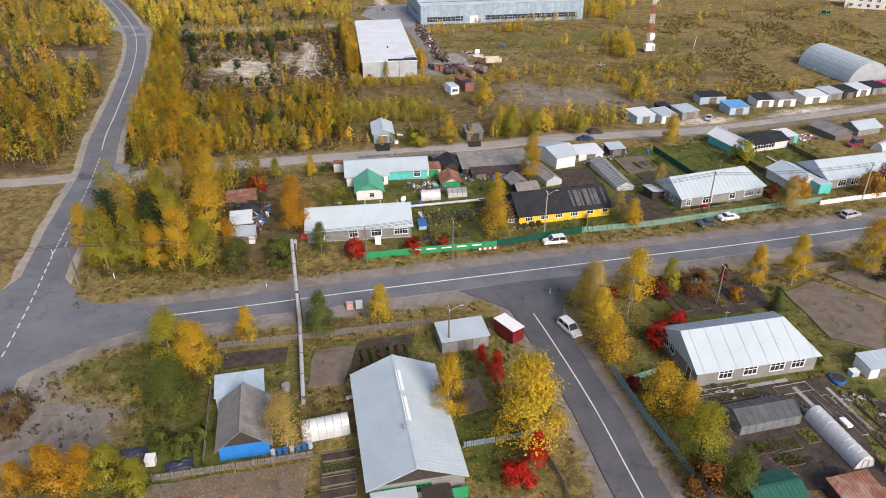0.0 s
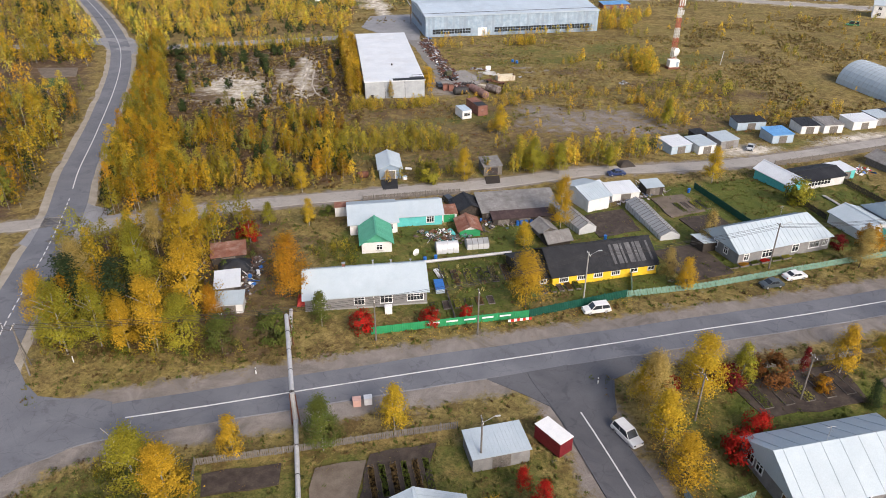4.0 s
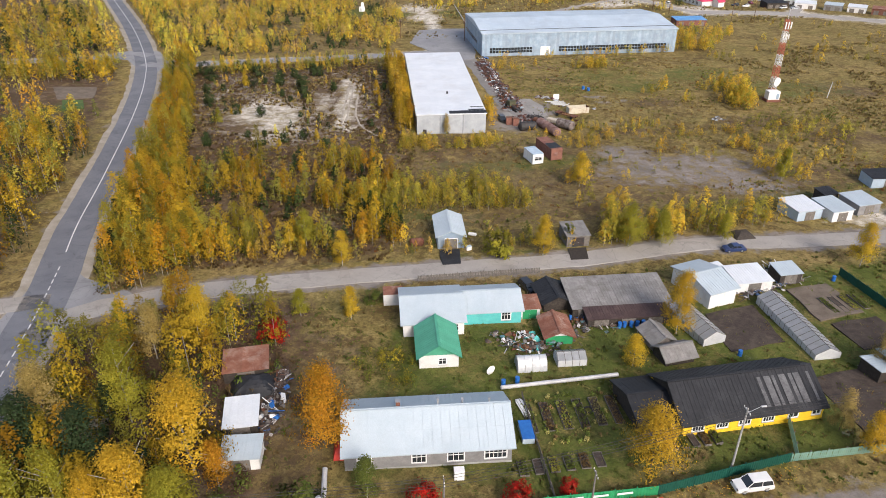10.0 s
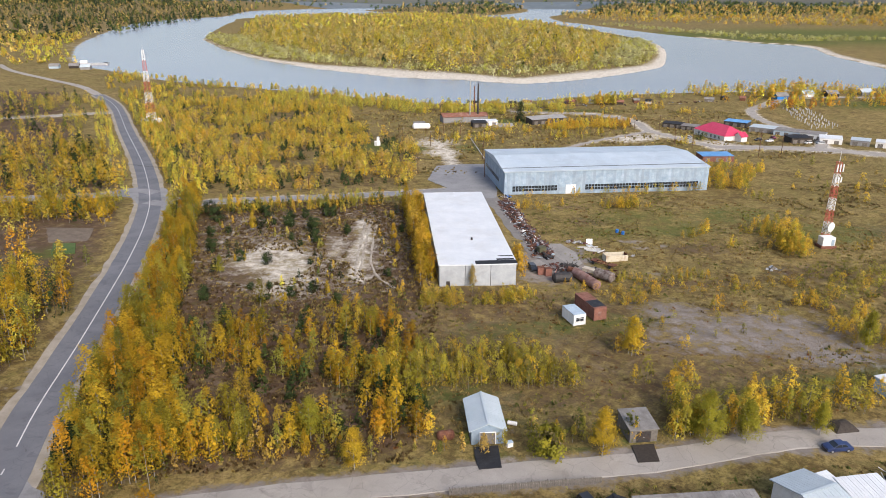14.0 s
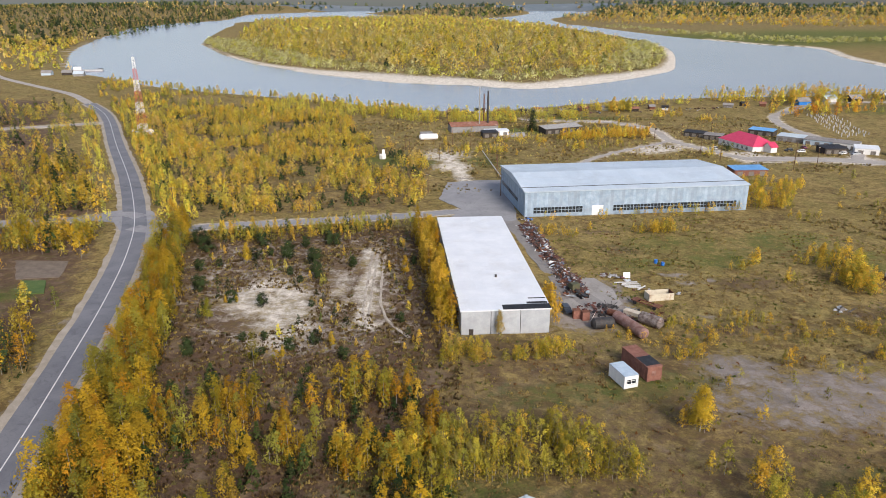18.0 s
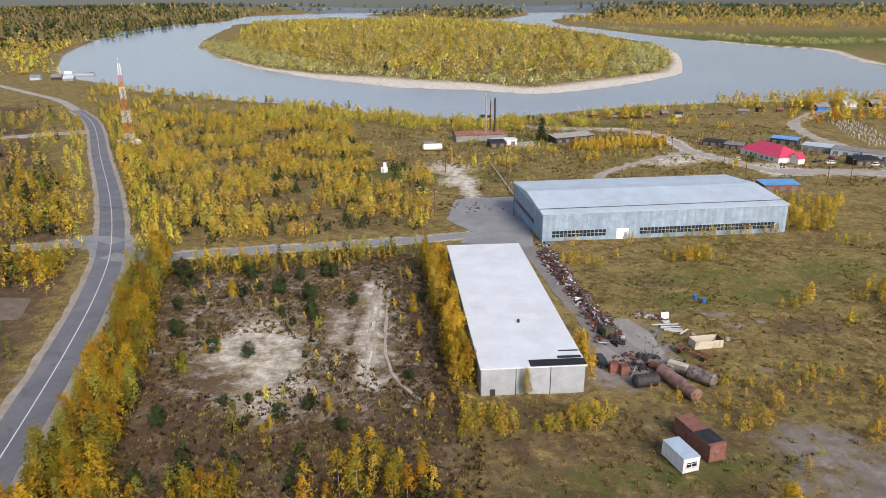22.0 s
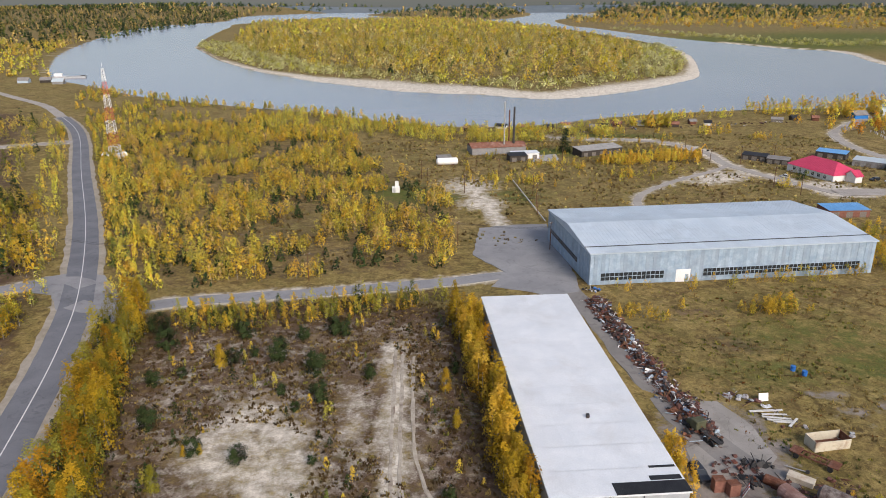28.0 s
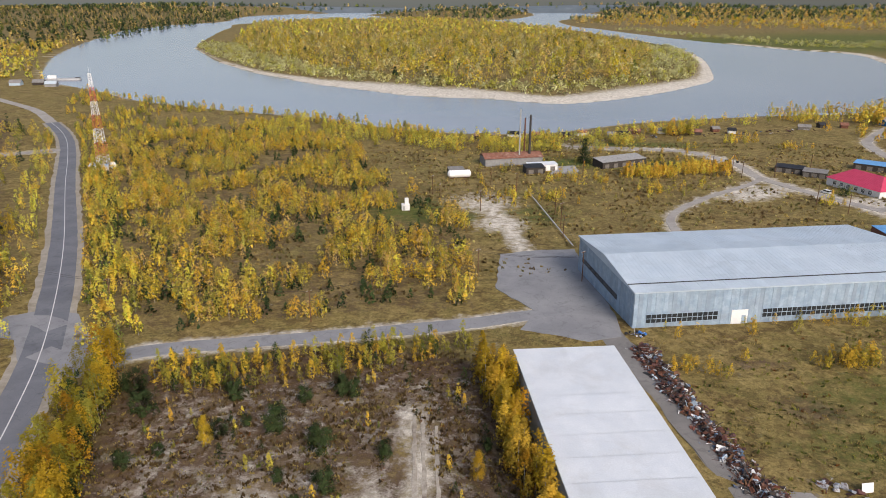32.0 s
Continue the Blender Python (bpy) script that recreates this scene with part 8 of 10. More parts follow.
def cover(name, label, x, y, ang, L, W, h, mat, category="tarpaulin"):
    """A crumpled sheet lying over something."""
    t = thing(name, x, y, ang, label, category)
    bm = bmesh.new()
    bmesh.ops.create_grid(bm, x_segments=14, y_segments=14, size=0.5)
    for v in bm.verts:
        r = max(abs(v.co.x), abs(v.co.y)) * 2
        v.co.z = h * max(0.0, 1 - r ** 2.2) + 0.18 * noise.noise((v.co.x * 7 + x, v.co.y * 7, 1.0)) * (1 - r * 0.5) + 0.06
        v.co.x, v.co.y = v.co.x * L, v.co.y * W
    part("sheet", bm, mat, t)
    return t


# ---- heating pipe over the street ----
PIPE_RUN = [((-28.4, 113), (-26.9, 104.5), 0.9, 0.9), ((-26.9, 104.5), (-26.9, 104.5), 0.9, 5.6), ((-26.9, 104.5), (-22.5, 87), 5.6, 5.6), ((-22.5, 87), (-22.5, 87), 5.6, 0.9), ((-22.5, 87), (-18.2, 67.5), 0.9, 0.9)]
pl = thing("heating_pipe", -26.9, 104.5, 0, "lagged grey heating pipe arching over the street", "pipe", z=0)
for (a, b, za, zb) in PIPE_RUN:
    A, B = Vector((a[0] + 26.9, a[1] - 104.5, za + gz(*a))), Vector((b[0] + 26.9, b[1] - 104.5, zb + gz(*b)))
    n = max(1, int((B - A).length / 4))
    for k in range(n):
        p, q = A.lerp(B, k / n), A.lerp(B, (k + 1) / n)
        seg = part("pipe_length", tubed(p, q, 0.32, n=10), PIPE, pl)
        part("strap", tubed(q - (q - p).normalized() * 0.1, q, 0.35, n=10), DARKMETAL, seg)
        if za < 2 and zb < 2:
            part("support", boxed(q.x, q.y, 0.25, 0.5, 0.5, 0.7), CONC_PATH, pl)
for (x, y) in ((-26.9, 104.5), (-22.5, 87)):
    for s in (-0.55, 0.55):
        part("trestle_leg", tubed((x + 26.9 + s, y - 104.5, -0.3), (x + 26.9 + s * 0.6, y - 104.5, 5.3), 0.09, n=6), RUST, pl)

# ---- street furniture and vehicles ----
car("white SUV parked on the verge by the green fence", 22.4, 114.7, 12.5, CAR["white"], 4.7, 1.68)
car("white minivan parked on the side street", 21.3, 85.3, 118, CAR["white"], 4.7, 1.75)
car("dark grey hatchback parked by the picket fence", 55.0, 123.6, 14, CAR["grey"], 4.2, 1.42, False)
car("white saloon parked by the picket fence", 60.4, 126.6, 196, CAR["white"], 4.3, 1.42, False)
car("silver estate car driving along the street", 86.8, 128.4, 202, CAR["silver"], 4.5, 1.5)
car("dark blue car parked beside the lane", 38.4, 177.6, 10, CAR["navy"], 4.4, 1.45, False)
car("black car parked beside the sheds", -2.4, 159.4, 118, CAR["black"], 4.5, 1.5)
car("silver car before the garages", 78.4, 197.2, 60, CAR["silver"], 4.3, 1.45, False)
car("dark car in the shade of the warehouse wall", -6.6, 258.0, 105, CAR["black"], 4.5, 1.5)
car("dark red van beside the greenhouse", 110.4, 174.6, 25, CAR["red"], 5.0, 2.0, category="van")
car("green and white minibus before the flats", 190.5, 370.6, -27, CAR["green"], 6.4, 2.3, category="bus")
car("white car on the dirt road", 88.8, 484.0, -60, CAR["white"], 4.4, 1.6)
for vx, vy, va, vc in ((126, 481, 20, "black"), (131, 478, 15, "white"), (137, 490, 100, "red"), (150, 474, 30, "white"), (156, 473, 10, "silver")):
    car("car parked in the depot yard", vx, vy, va, CAR[vc], 4.4, 1.5, vc != "red")
lorry = thing("box_trailer", 11.4, 83.6, -52, "maroon box trailer with a white roof", "trailer")
part("box", boxed(0, 0, 1.55, 4.6, 2.3, 2.3, None, 0.04), MAROON, lorry)
part("roof", boxed(0, 0, 2.74, 4.7, 2.4, 0.08), WHITE, lorry)
part("chassis", boxed(0, 0, 0.3, 4.2, 1.6, 0.2), DARKMETAL, lorry)
for s in (-1, 1):
    for sx in (-1, 1):
        part("wheel", tubed((sx * 1.3, s * 0.9 - 0.12, 0.34), (sx * 1.3, s * 0.9 + 0.12, 0.34), 0.36, n=12), RUBBER, lorry)
for bx, by, bm_ in ((-14.8, 91.0, surface("pink_bin_paint", (0.6, 0.36, 0.3), (0.66, 0.42, 0.36), 2, 0.6)), (-13.3, 91.4, WHITE)):
    crate("refuse_bin", "lidded metal refuse bin beside the street", bx, by, 10, 1.1, 0.9, 1.1, bm_, None, "bin", "refuse bins")
concrete_pole = CONC_PATH
for px, py, ph, lamp, st, mt in ((20.6, 117.1, 10.2, True, False, concrete_pole), (57.2, 130.2, 9.5, True, False, WOOD_GREY), (93.3, 136.6, 9.5, True, False, concrete_pole), (-63.6, 96.6, 9.0, False, True, WOOD_GREY), (-13.6, 105.8, 8.0, False, False, WOOD_GREY),
                               (31.2, 88.6, 8.0, False, False, WOOD_GREY), (47.2, 93.0, 8.0, False, False, WOOD_GREY), (2.0, 80.0, 8.0, True, False, WOOD_GREY), (2.4, 107.6, 8.5, False, False, WOOD_GREY)):
    utility_pole("tall street pole carrying cables" + (" and a lamp" if lamp else " on a crossarm"), px, py, ph, 1, mt, lamp, 100, 0.0, st)
LINES = [((-63.6, 96.6), (-13.6, 105.8), 8.6, 7.6), ((-13.6, 105.8), (20.6, 117.1), 7.6, 9.6), ((20.6, 117.1), (57.2, 130.2), 9.6, 9.0), ((57.2, 130.2), (93.3, 136.6), 9.0, 9.0), ((-95, 92), (-63.6, 96.6), 8.6, 8.6)]
for a, b, za, zb in LINES:
    wires("thin overhead cables between street poles", a, b, za, zb, (0.7,), (-0.7, -0.3, 0.3, 0.7))
for px, py, ph in ((-22.7, 369, 9), (-38.8, 471, 9), (62, 521, 9), (79, 515, 9), (98, 524, 9), (108.5, 428, 13), (124.1, 441.4, 9), (76.2, 462.2, 9), (-24.4, 422.5, 9), (57, 535, 9), (-89.1, 336.6, 8), (-139.8, 340, 8), (-51, 371, 8), (-176, 351, 8)):
    utility_pole("dark wooden pole carrying cables", px, py, ph, 1, WOOD_BROWN, False, 40, 0.0, False, "utility poles by the hangar")
for a, b in (((-176, 351), (-139.8, 340)), ((-139.8, 340), (-89.1, 336.6)), ((-89.1, 336.6), (-51, 371)), ((-51, 371), (-22.7, 369)), ((-22.7, 369), (-24.4, 422.5)), ((-24.4, 422.5), (-38.8, 471))):
    wires("thin cables across the young wood", a, b, 7.4, 7.4, (0.8,), (-0.5, 0.5))
for px, py in [(-72.9, 467.7), (-68.6, 452.3), (-52.6, 442.1), (-49.5, 486.9), (-25.0, 441.5), (-24.6, 409.6), (-7.9, 509.4), (63.6, 512.0), (82.4, 449.6)]:
    utility_pole("weathered pole near the boiler house", px, py, 8.0, 1, WOOD_BROWN, False, 70, 0.0, False, "utility poles by the boiler house")
sg = thing("road_sign", -58.5, 99.6, 0, "small white road marker post", "sign")
part("post", tubed((0, 0, -0.3), (0, 0, 1.2), 0.08, n=6), WHITE, sg)
for sx, sy in ((-45.5, 83.2), (-30.5, 97.5), (19.4, 96.0), (-74, 108)):
    sg = thing("marker_post", sx, sy, 0, "short white roadside marker post", "post", "marker posts")
    part("post", tubed((0, 0, -0.3), (0, 0, 1.1), 0.09, 0.08, n=6), WHITE, sg)
    part("band", tubed((0, 0, 0.75), (0, 0, 0.95), 0.1, n=6), DARKMETAL, sg)
bd = thing("barrier_board", 9.4, 111.2, 12, "low red and white striped barrier board", "barrier")
for k in range(8):
    part("board", boxed(-1.8 + k * 0.5, 0, 0.55, 0.48, 0.06, 0.5), RED if k % 2 else WHITE, bd)
for s in (-1.6, 1.6):
    part("leg", boxed(s, 0.05, 0.2, 0.1, 0.1, 0.6), WOOD_GREY, bd)
for k in range(5):
    bd = thing("white_board", -4.6 + k * 2.9, 109.3 + k * 0.6, 12, "narrow white board hung on the green fence", "board", "white boards")
    part("board", boxed(0, 0, 1.0, 1.9, 0.05, 0.28), WHITE, bd)
    for q in (-0.7, 0.7):
        part("strap", boxed(q, 0.03, 0.55, 0.06, 0.03, 1.2), GREEN_PAINT, bd)

# ---- yard of the street corner house ----
arched("greenhouse", "rounded polytunnel of shiny film with metal hoops", -14.2, 62.1, -73, 6.2, 3.0, 2.3, FILM, FILM, ribs=6)
sheet("garden_bed", [(-18.3, 70.6), (-13.2, 71.4), (-12.4, 80.6), (-18.6, 79.2)], SOIL_LT, 0.22, "bare dug vegetable plot", "garden")
sheet("garden_bed", [(-12.8, 73), (-6, 74.4), (-3.6, 83.8), (-12.0, 81.6)], SOIL, 0.22, "dark vegetable plot in ridged rows", "garden")
sheet("garden_bed", [(-31.5, 74.6), (-22.6, 76.6), (-23.0, 80.0), (-32.4, 78.0)], SOIL, 0.22, "small dark dug plot by the fence", "garden")
sheet("garden_bed", [(-36, 47), (-14.6, 48.6), (-15.2, 56.8), (-26.4, 54.2), (-34, 52.4)], SOIL_LT, 0.2, "brown ploughed plot scattered with leaves", "garden")
sheet("garden_bed", [(3.0, 72.5), (6.4, 73.2), (8.0, 67.0), (4.4, 65.4)], SOIL_LT, 0.2, "bare brown plot beside the house", "garden")
for k, pl_ in enumerate((None, "green", None, None, "lime")):
    bed(-11.8 + 0.3 * k, 57.6 - 2.0 * k, 14, 4.2, 1.4, plants=pl_)
for k in range(6):
    bed(-11.2 + k * 1.35, 77.0 + k * 0.3, 103, 5.2, 0.8, None, SOIL_LT, "green" if k % 2 else "brush", "ridged row of autumn vegetables")
rolled((-12.2, 67.9), (-7.6, 69.2), 0.28, PIPE, "garden_pipe", "lagged pipe looping through the garden", "pipe", 0.4, rings=2)
rolled((-9.4, 66.8), (-7.2, 59.0), 0.28, PIPE, "garden_pipe", "lagged pipe beside the house wall", "pipe", 0.4, rings=3)
rolled((-7.0, 57.8), (-5.4, 49.0), 0.28, PIPE, "garden_pipe", "lagged pipe beside the house wall", "pipe", 0.4, rings=3)
barrel(-21.2, 70.2, WALL_GREY, "grey concrete well ring with a black lid", 0.6, 1.0, "wells")
cover("tarpaulin", "crumpled dark blue tarpaulin on the grass", -38.2, 57.6, 15, 3.6, 2.0, 0.5, surface("dark_blue_tarp", (0.03, 0.035, 0.075), (0.05, 0.055, 0.1), 1.5, 0.5))
cover("tarpaulin", "crumpled dark blue tarpaulin on the grass", -31.6, 55.6, 20, 3.4, 2.0, 0.5, bpy.data.materials["dark_blue_tarp"])
crate("water_tank", "white plastic water tank on the grass", -35.3, 56.0, 10, 1.2, 1.2, 1.1, WHITE, WHITE, "tank")
for k in range(7):
    barrel(-20.2 + k * 0.75, 57.6 + k * 0.24, BLUE if k % 3 else WALL_LBLUE, "blue plastic barrel by the fence")
fence("old grey picket fence along the ploughed plot", [(-34, 53.0), (-27, 54.6), (-15.0, 57.4)], 1.2, WOOD_GREY, WOOD_GREY, 2.4, 9)
fence("old grey picket fence beside the blue shed", [(-33.7, 79.5), (-31.0, 66), (-28.6, 56)], 1.2, WOOD_GREY, WOOD_GREY, 2.4, 8)
fence("old grey picket fence of the corner garden", [(4.2, 59.4), (9.2, 60.6), (13.6, 61.8)], 1.1, BLUEGREY, WOOD_GREY, 2.2, 8)
fence("old grey board fence beside the side street", [(13.6, 61.8), (16.4, 53), (17, 48)], 0.9, WOOD_GREY, WOOD_GREY, 2.4, 8)
porch = thing("porch", -1.6, 49.6, 12.6, "green glazed porch at the gable end", "porch")
part("wall", boxed(-2.4, 0, 0.6, 5.0, 1.8, 1.6), GREEN_PAINT, porch)
for k in range(4):
    window(porch, pose(-4.2 + k * 1.2, -0.92, 1.9), 0.95, 0.8, 1, GREEN_PAINT, 0.08)
part("roof", boxed(-2.4, 0, 2.5, 5.4, 2.2, 0.1), ROOF, porch)
part("canopy", boxed(2.6, -0.2, 2.2, 3.6, 2.4, 0.1), WALL_DARK, porch)
for s in (1.2, 4.2):
    part("post", boxed(s, -1.2, 1.0, 0.12, 0.12, 2.4), WOOD_GREY, porch)
part("screen", boxed(5.4, 0.4, 0.9, 2.2, 0.1, 2.0), GREEN_PAINT, porch)

# ---- garden of the house on the side street ----
greenhouse("greenhouse", "pitched glasshouse with a grey timber frame", 44.4, 65.4, 15, 9.2, 4.4, 1.7, 2.7, surface("dusty_glass", (0.16, 0.175, 0.19), (0.24, 0.255, 0.27), 1.0, 0.25, 0, (0.1, 0.105, 0.11), 0.4, 6.0, 0.004, 0.5, 0.6))
arched("greenhouse", "long rounded polytunnel of white film", 53.0, 61.4, 14.0, 9.6, 2.9, 2.1, FILM, FILM, ribs=9)
sheet("garden_bed", [(36.4, 69.6), (57.5, 74.4), (58, 66), (56, 54), (44, 53), (38, 58)], SOIL, 0.2, "dark vegetable garden with beds and paths", "garden")
for x, y, a, L, W, pl_ in ((42.0, 69.7, 15, 8.4, 1.5, "green"), (41.6, 71.3, 15, 8, 0.9, None), (51.4, 71.6, 15, 5.4, 1.8, None), (54.6, 68.4, 105, 6.0, 1.1, None), (56.2, 66.4, 105, 8.0, 1.0, None), (58.4, 63.6, 105, 9.0, 1.1, "willow"), (60.2, 66.2, 105, 8.0, 1.2, "lime"), (46.0, 60.6, 15, 3.6, 2.2, "green"), (49.6, 62.2, 15, 2.0, 2.6, "lime"), (50.6, 67.2, 105, 3.4, 1.0, None)):
    bed(x, y, a, L, W, plants=pl_, frame=WOOD_GREY if pl_ else CONC_PATH)
cover("tarpaulin", "black ground sheet over the beds", 48.6, 57.4, 15, 6.0, 5.4, 0.15, surface("black_sheet", (0.012, 0.012, 0.015), (0.025, 0.025, 0.03), 1.5, 0.7))
gable_house("shed", "garden shed under a dark green roof", 40.6, 51.6, 15, 6.0, 4.4, 2.0, 0.7, WALL_DARK, surface("dark_teal_felt", (0.01, 0.085, 0.06), (0.02, 0.11, 0.08), 1.0, 0.7), category="shed")
shed("shed", "low shed with a rusty corrugated roof", 50.6, 51.6, 15, 5.4, 4.2, 1.8, 2.2, WALL_DARK, ROOF_RUST)
heap("log_pile", "stacked split firewood beside the shed", 44.4, 55.2, 0.9, 1.8, 30, (WOOD_BROWN, WOOD_GREY), 3, 0.9, (0.3, 0.6), "firewood")
pool = thing("paddling_pool", 58.8, 73.8, 0, "small round blue paddling pool", "pool")
part("wall", tubed((0, 0, 0), (0, 0, 0.55), 1.1, n=18), BLUE, pool)
part("water", tubed((0, 0, 0.5), (0, 0, 0.57), 1.0, n=18), WALL_DARK, pool)
crate("garden_table", "white and blue garden box", 61.6, 75.0, 14, 1.2, 1.0, 0.9, WALL_LBLUE, WHITE, "table")
shed("shed", "small outbuilding with a pale sheet roof", 65.6, 76.2, 14, 5.6, 3.2, 2.0, 2.3, WALL_WHITE, ROOF)
crate("kennel", "small white hutch by the garden", 57.4, 55.8, 14, 1.8, 1.4, 1.6, WALL_LBLUE, WHITE, "hutch")
cover("washing", "red, white and blue striped awning", 61.6, 60.2, 100, 3.0, 1.8, 1.2, RED, "awning")
crate("bath", "white enamel bath among the beds", 55.6, 64.6, 105, 1.7, 0.8, 0.5, WHITE, WHITE, "bath")
sheet("garden_bed", [(60.4, 97.2), (67.0, 101.0), (76.0, 94.4), (69.0, 80.6), (62.4, 84.0)], SOIL_LT, 0.2, "bare grey-brown potato field", "garden")
sheet("garden_bed", [(70.2, 103.2), (82, 106.6), (84, 90), (72, 80), (70.4, 81.4), (77.4, 95)], SOIL_LT, 0.2, "second bare potato field beyond a grass strip", "garden")
sheet("garden_bed", [(38, 96.6), (56, 101.0), (56.6, 92.6), (41, 89.0)], SOIL, 0.16, "dark overgrown front garden", "garden")
for k in range(5):
    bed(41.5 + 3.2 * k, 93.4 + 0.8 * k, 105, 5.0, 1.5, None, None, ("green", None, "lime", "brush", None)[k])
fence("grey board fence before the gardens", [(33.0, 97.0), (45, 99.8), (58, 102.6), (75, 107.0), (95, 112.4)], 1.2, WOOD_GREY, WOOD_GREY, 2.4, 9)
fence("weathered fence beside the gable", [(28.6, 73.0), (34.5, 75.6)], 1.2, PGREEN_PAINT, WOOD_GREY, 2.0, 8)

# ---- yards between street and lane ----
shed("shed", "long ramshackle shed under a rusty roof", -44.2, 132.4, 16, 6.2, 5.0, 2.0, 2.3, WALL_DARK, ROOF_RUST)
cover("collapsed_shed", "collapsed shed under black roofing felt", -42.0, 128.4, 15, 6.6, 5.4, 1.8, ROOF_BLK, "ruin")
shed("shed", "patched shed with white and blue roof sheets", -41.2, 121.2, 14, 4.2, 5.4, 1.9, 2.2, WALL_DARK, ROOF_W)
shed("shed", "shed with a pale roof and white front", -39.0, 114.6, 9, 4.6, 3.6, 2.0, 2.3, WALL_WHITE, ROOF)
heap("scrap_heap", "heap of dark boards and scrap beside the sheds", -38.2, 124.6, 1.6, 6.0, 60, (WALL_DARK, WALL_DARK, WHITE, BLUE, WOOD_GREY), 8, 1.3, (0.5, 1.6))
heap("scrap_heap", "boards, tyres and scrap in the yard", -3.6, 142.4, 3.2, 3.6, 70, (WOOD_GREY, DARKMETAL, WALL_TURQ, RUST, WHITE, WOOD_BROWN), 9, 0.8, (0.4, 1.6))
heap("scrap_heap", "stacked boards and scrap before the shed", 9.0, 149.6, 5.5, 1.2, 40, (WOOD_GREY, DARKMETAL, BLUE, RUST, WOOD_BROWN), 10, 0.7, (0.4, 1.4))
heap("scrap_heap", "building scrap beside the outbuildings", 44.6, 170.0, 3.0, 3.0, 40, (WHITE, DARKMETAL, WOOD_GREY, WHITE), 12, 0.9, (0.4, 1.4))
cover("tarpaulin", "red tarpaulin beside the grey house", -27.4, 116.8, 9, 1.6, 3.0, 1.4, RED)
arched("greenhouse", "small rounded greenhouse of white film", -2.8, 136.6, -80, 4.4, 2.6, 2.0, FILM, FILM, ribs=4)
greenhouse("greenhouse", "small glasshouse with pale panes", 3.1, 138.4, 10, 4.4, 2.6, 1.2, 1.9)
rolled((-7.2, 130.6), (9.6, 134.9), 0.3, PIPE, "heating_pipe", "pale lagged pipe across the gardens", "pipe", 0.3, rings=8)
gable_house("shed", "small green shed with a dark red roof", 1.4, 145.4, 99, 5.4, 4.2, 1.7, 0.9, GREEN_PAINT, ROOF_RUST, WALL_WHITE, category="shed")
shed("shed", "white and green kiosk-like shed", -2.8, 151.6, 10, 3.4, 3.6, 2.0, 2.3, WALL_WHITE, ROOF_RUST, GREEN_PAINT)
crate("chest", "white shed with a patchy red roof", -25.6, 153.4, 10, 3.2, 2.6, 2.2, WALL_WHITE, ROOF_RUST, "shed")
gable_house("shed", "black tarred shed beside the lane", 1.4, 155.6, 105, 6.0, 4.6, 1.9, 1.1, WALL_DARK, ROOF_BLK, WALL_DARK, category="shed")
shed("shed", "long old shed under grey corrugated sheets", 12.2, 156.0, 10, 17.0, 8.2, 2.0, 2.9, WALL_DARK, ROOF_GREY, doors=4)
shed("shed", "dark brown lean-to before the long old shed", 13.2, 150.5, 10, 13.6, 2.9, 1.6, 1.95, WALL_DARK, surface("dark_rusty_sheet", (0.05, 0.03, 0.03), (0.09, 0.055, 0.05), 0.8, 0.8, 0, (0.16, 0.12, 0.11), 0.4, 6.0, 0.01, 0.5), doors=3)
for bx, by in ((11.9, 148.2), (12.7, 148.4), (13.8, 148.6), (14.8, 148.8), (15.8, 149.1), (-6.9, 131.8), (-4.9, 132.6), (29.0, 141.8), (31.6, 158.8), (53.0, 166.8)):
    barrel(bx, by, BLUE, "bright blue plastic barrel in a yard", 0.32, 1.0)
gable_house("shed", "sagging grey plank shed", 17.0, 144.8, 110, 4.2, 3.6, 1.5, 1.0, WOOD_GREY, ROOF_GREY, category="shed")
gable_house("shed", "collapsing grey plank shed with bare rafters", 18.8, 140.6, 20, 4.8, 3.6, 1.4, 1.1, WALL_DARK, ROOF_GREY, category="shed")
greenhouse("greenhouse", "white pitched greenhouse with a timber end", 24.0, 149.2, 112, 10.0, 4.0, 1.5, 2.6)
greenhouse("greenhouse", "long grey greenhouse between the gardens", 40.2, 150.0, 102.5, 16.5, 4.2, 1.3, 2.3)
for sx, sy, sa, sl, sw, rm, lab in ((36.6, 164.2, 14, 6.6, 5.4, ROOF_W, "open-sided shed with a white roof and junk"), (32.0, 164.8, 25, 2.8, 5.0, ROOF_W, "narrow white lean-to beside the outbuilding"), (44.2, 166.8, 14, 4.2, 3.6, ROOF, "small grey shed behind the garden")):
    shed("shed", lab, sx, sy, sa, sl, sw, 2.1, 2.5, WALL_WHITE if rm is ROOF_W else WALL_DARK, rm)
sheet("garden_bed", [(26.8, 153.2), (35.6, 156.8), (37.2, 146.0), (28.0, 142.6)], SOIL, 0.2, "bare dug garden plot", "garden")
sheet("garden_bed", [(43.2, 162.6), (51.2, 165.4), (53.6, 156.0), (45.2, 152.6)], SOIL_LT, 0.2, "raked grey vegetable plot", "garden")
sheet("garden_bed", [(46.6, 151.8), (55.0, 154.8), (57.0, 148.0), (48.6, 144.6)], SOIL, 0.2, "dark plot with low hoops", "garden")
sheet("garden_bed", [(37.0, 136.6), (46.8, 140.0), (50.2, 128.4), (40.6, 124.4)], SOIL, 0.16, "brown plot beside the yellow house", "garden")
grove("rank green weeds in the vegetable plot", [(-5.0, 129.0), (8.6, 132.6), (10.6, 122.4), (-2.6, 119.6)], 90, 0.3, 0.8, ("green", "brush", "willow", "green"), 14, 0.35, 1.4, "bush", 58, trunks=False, name="weeds")
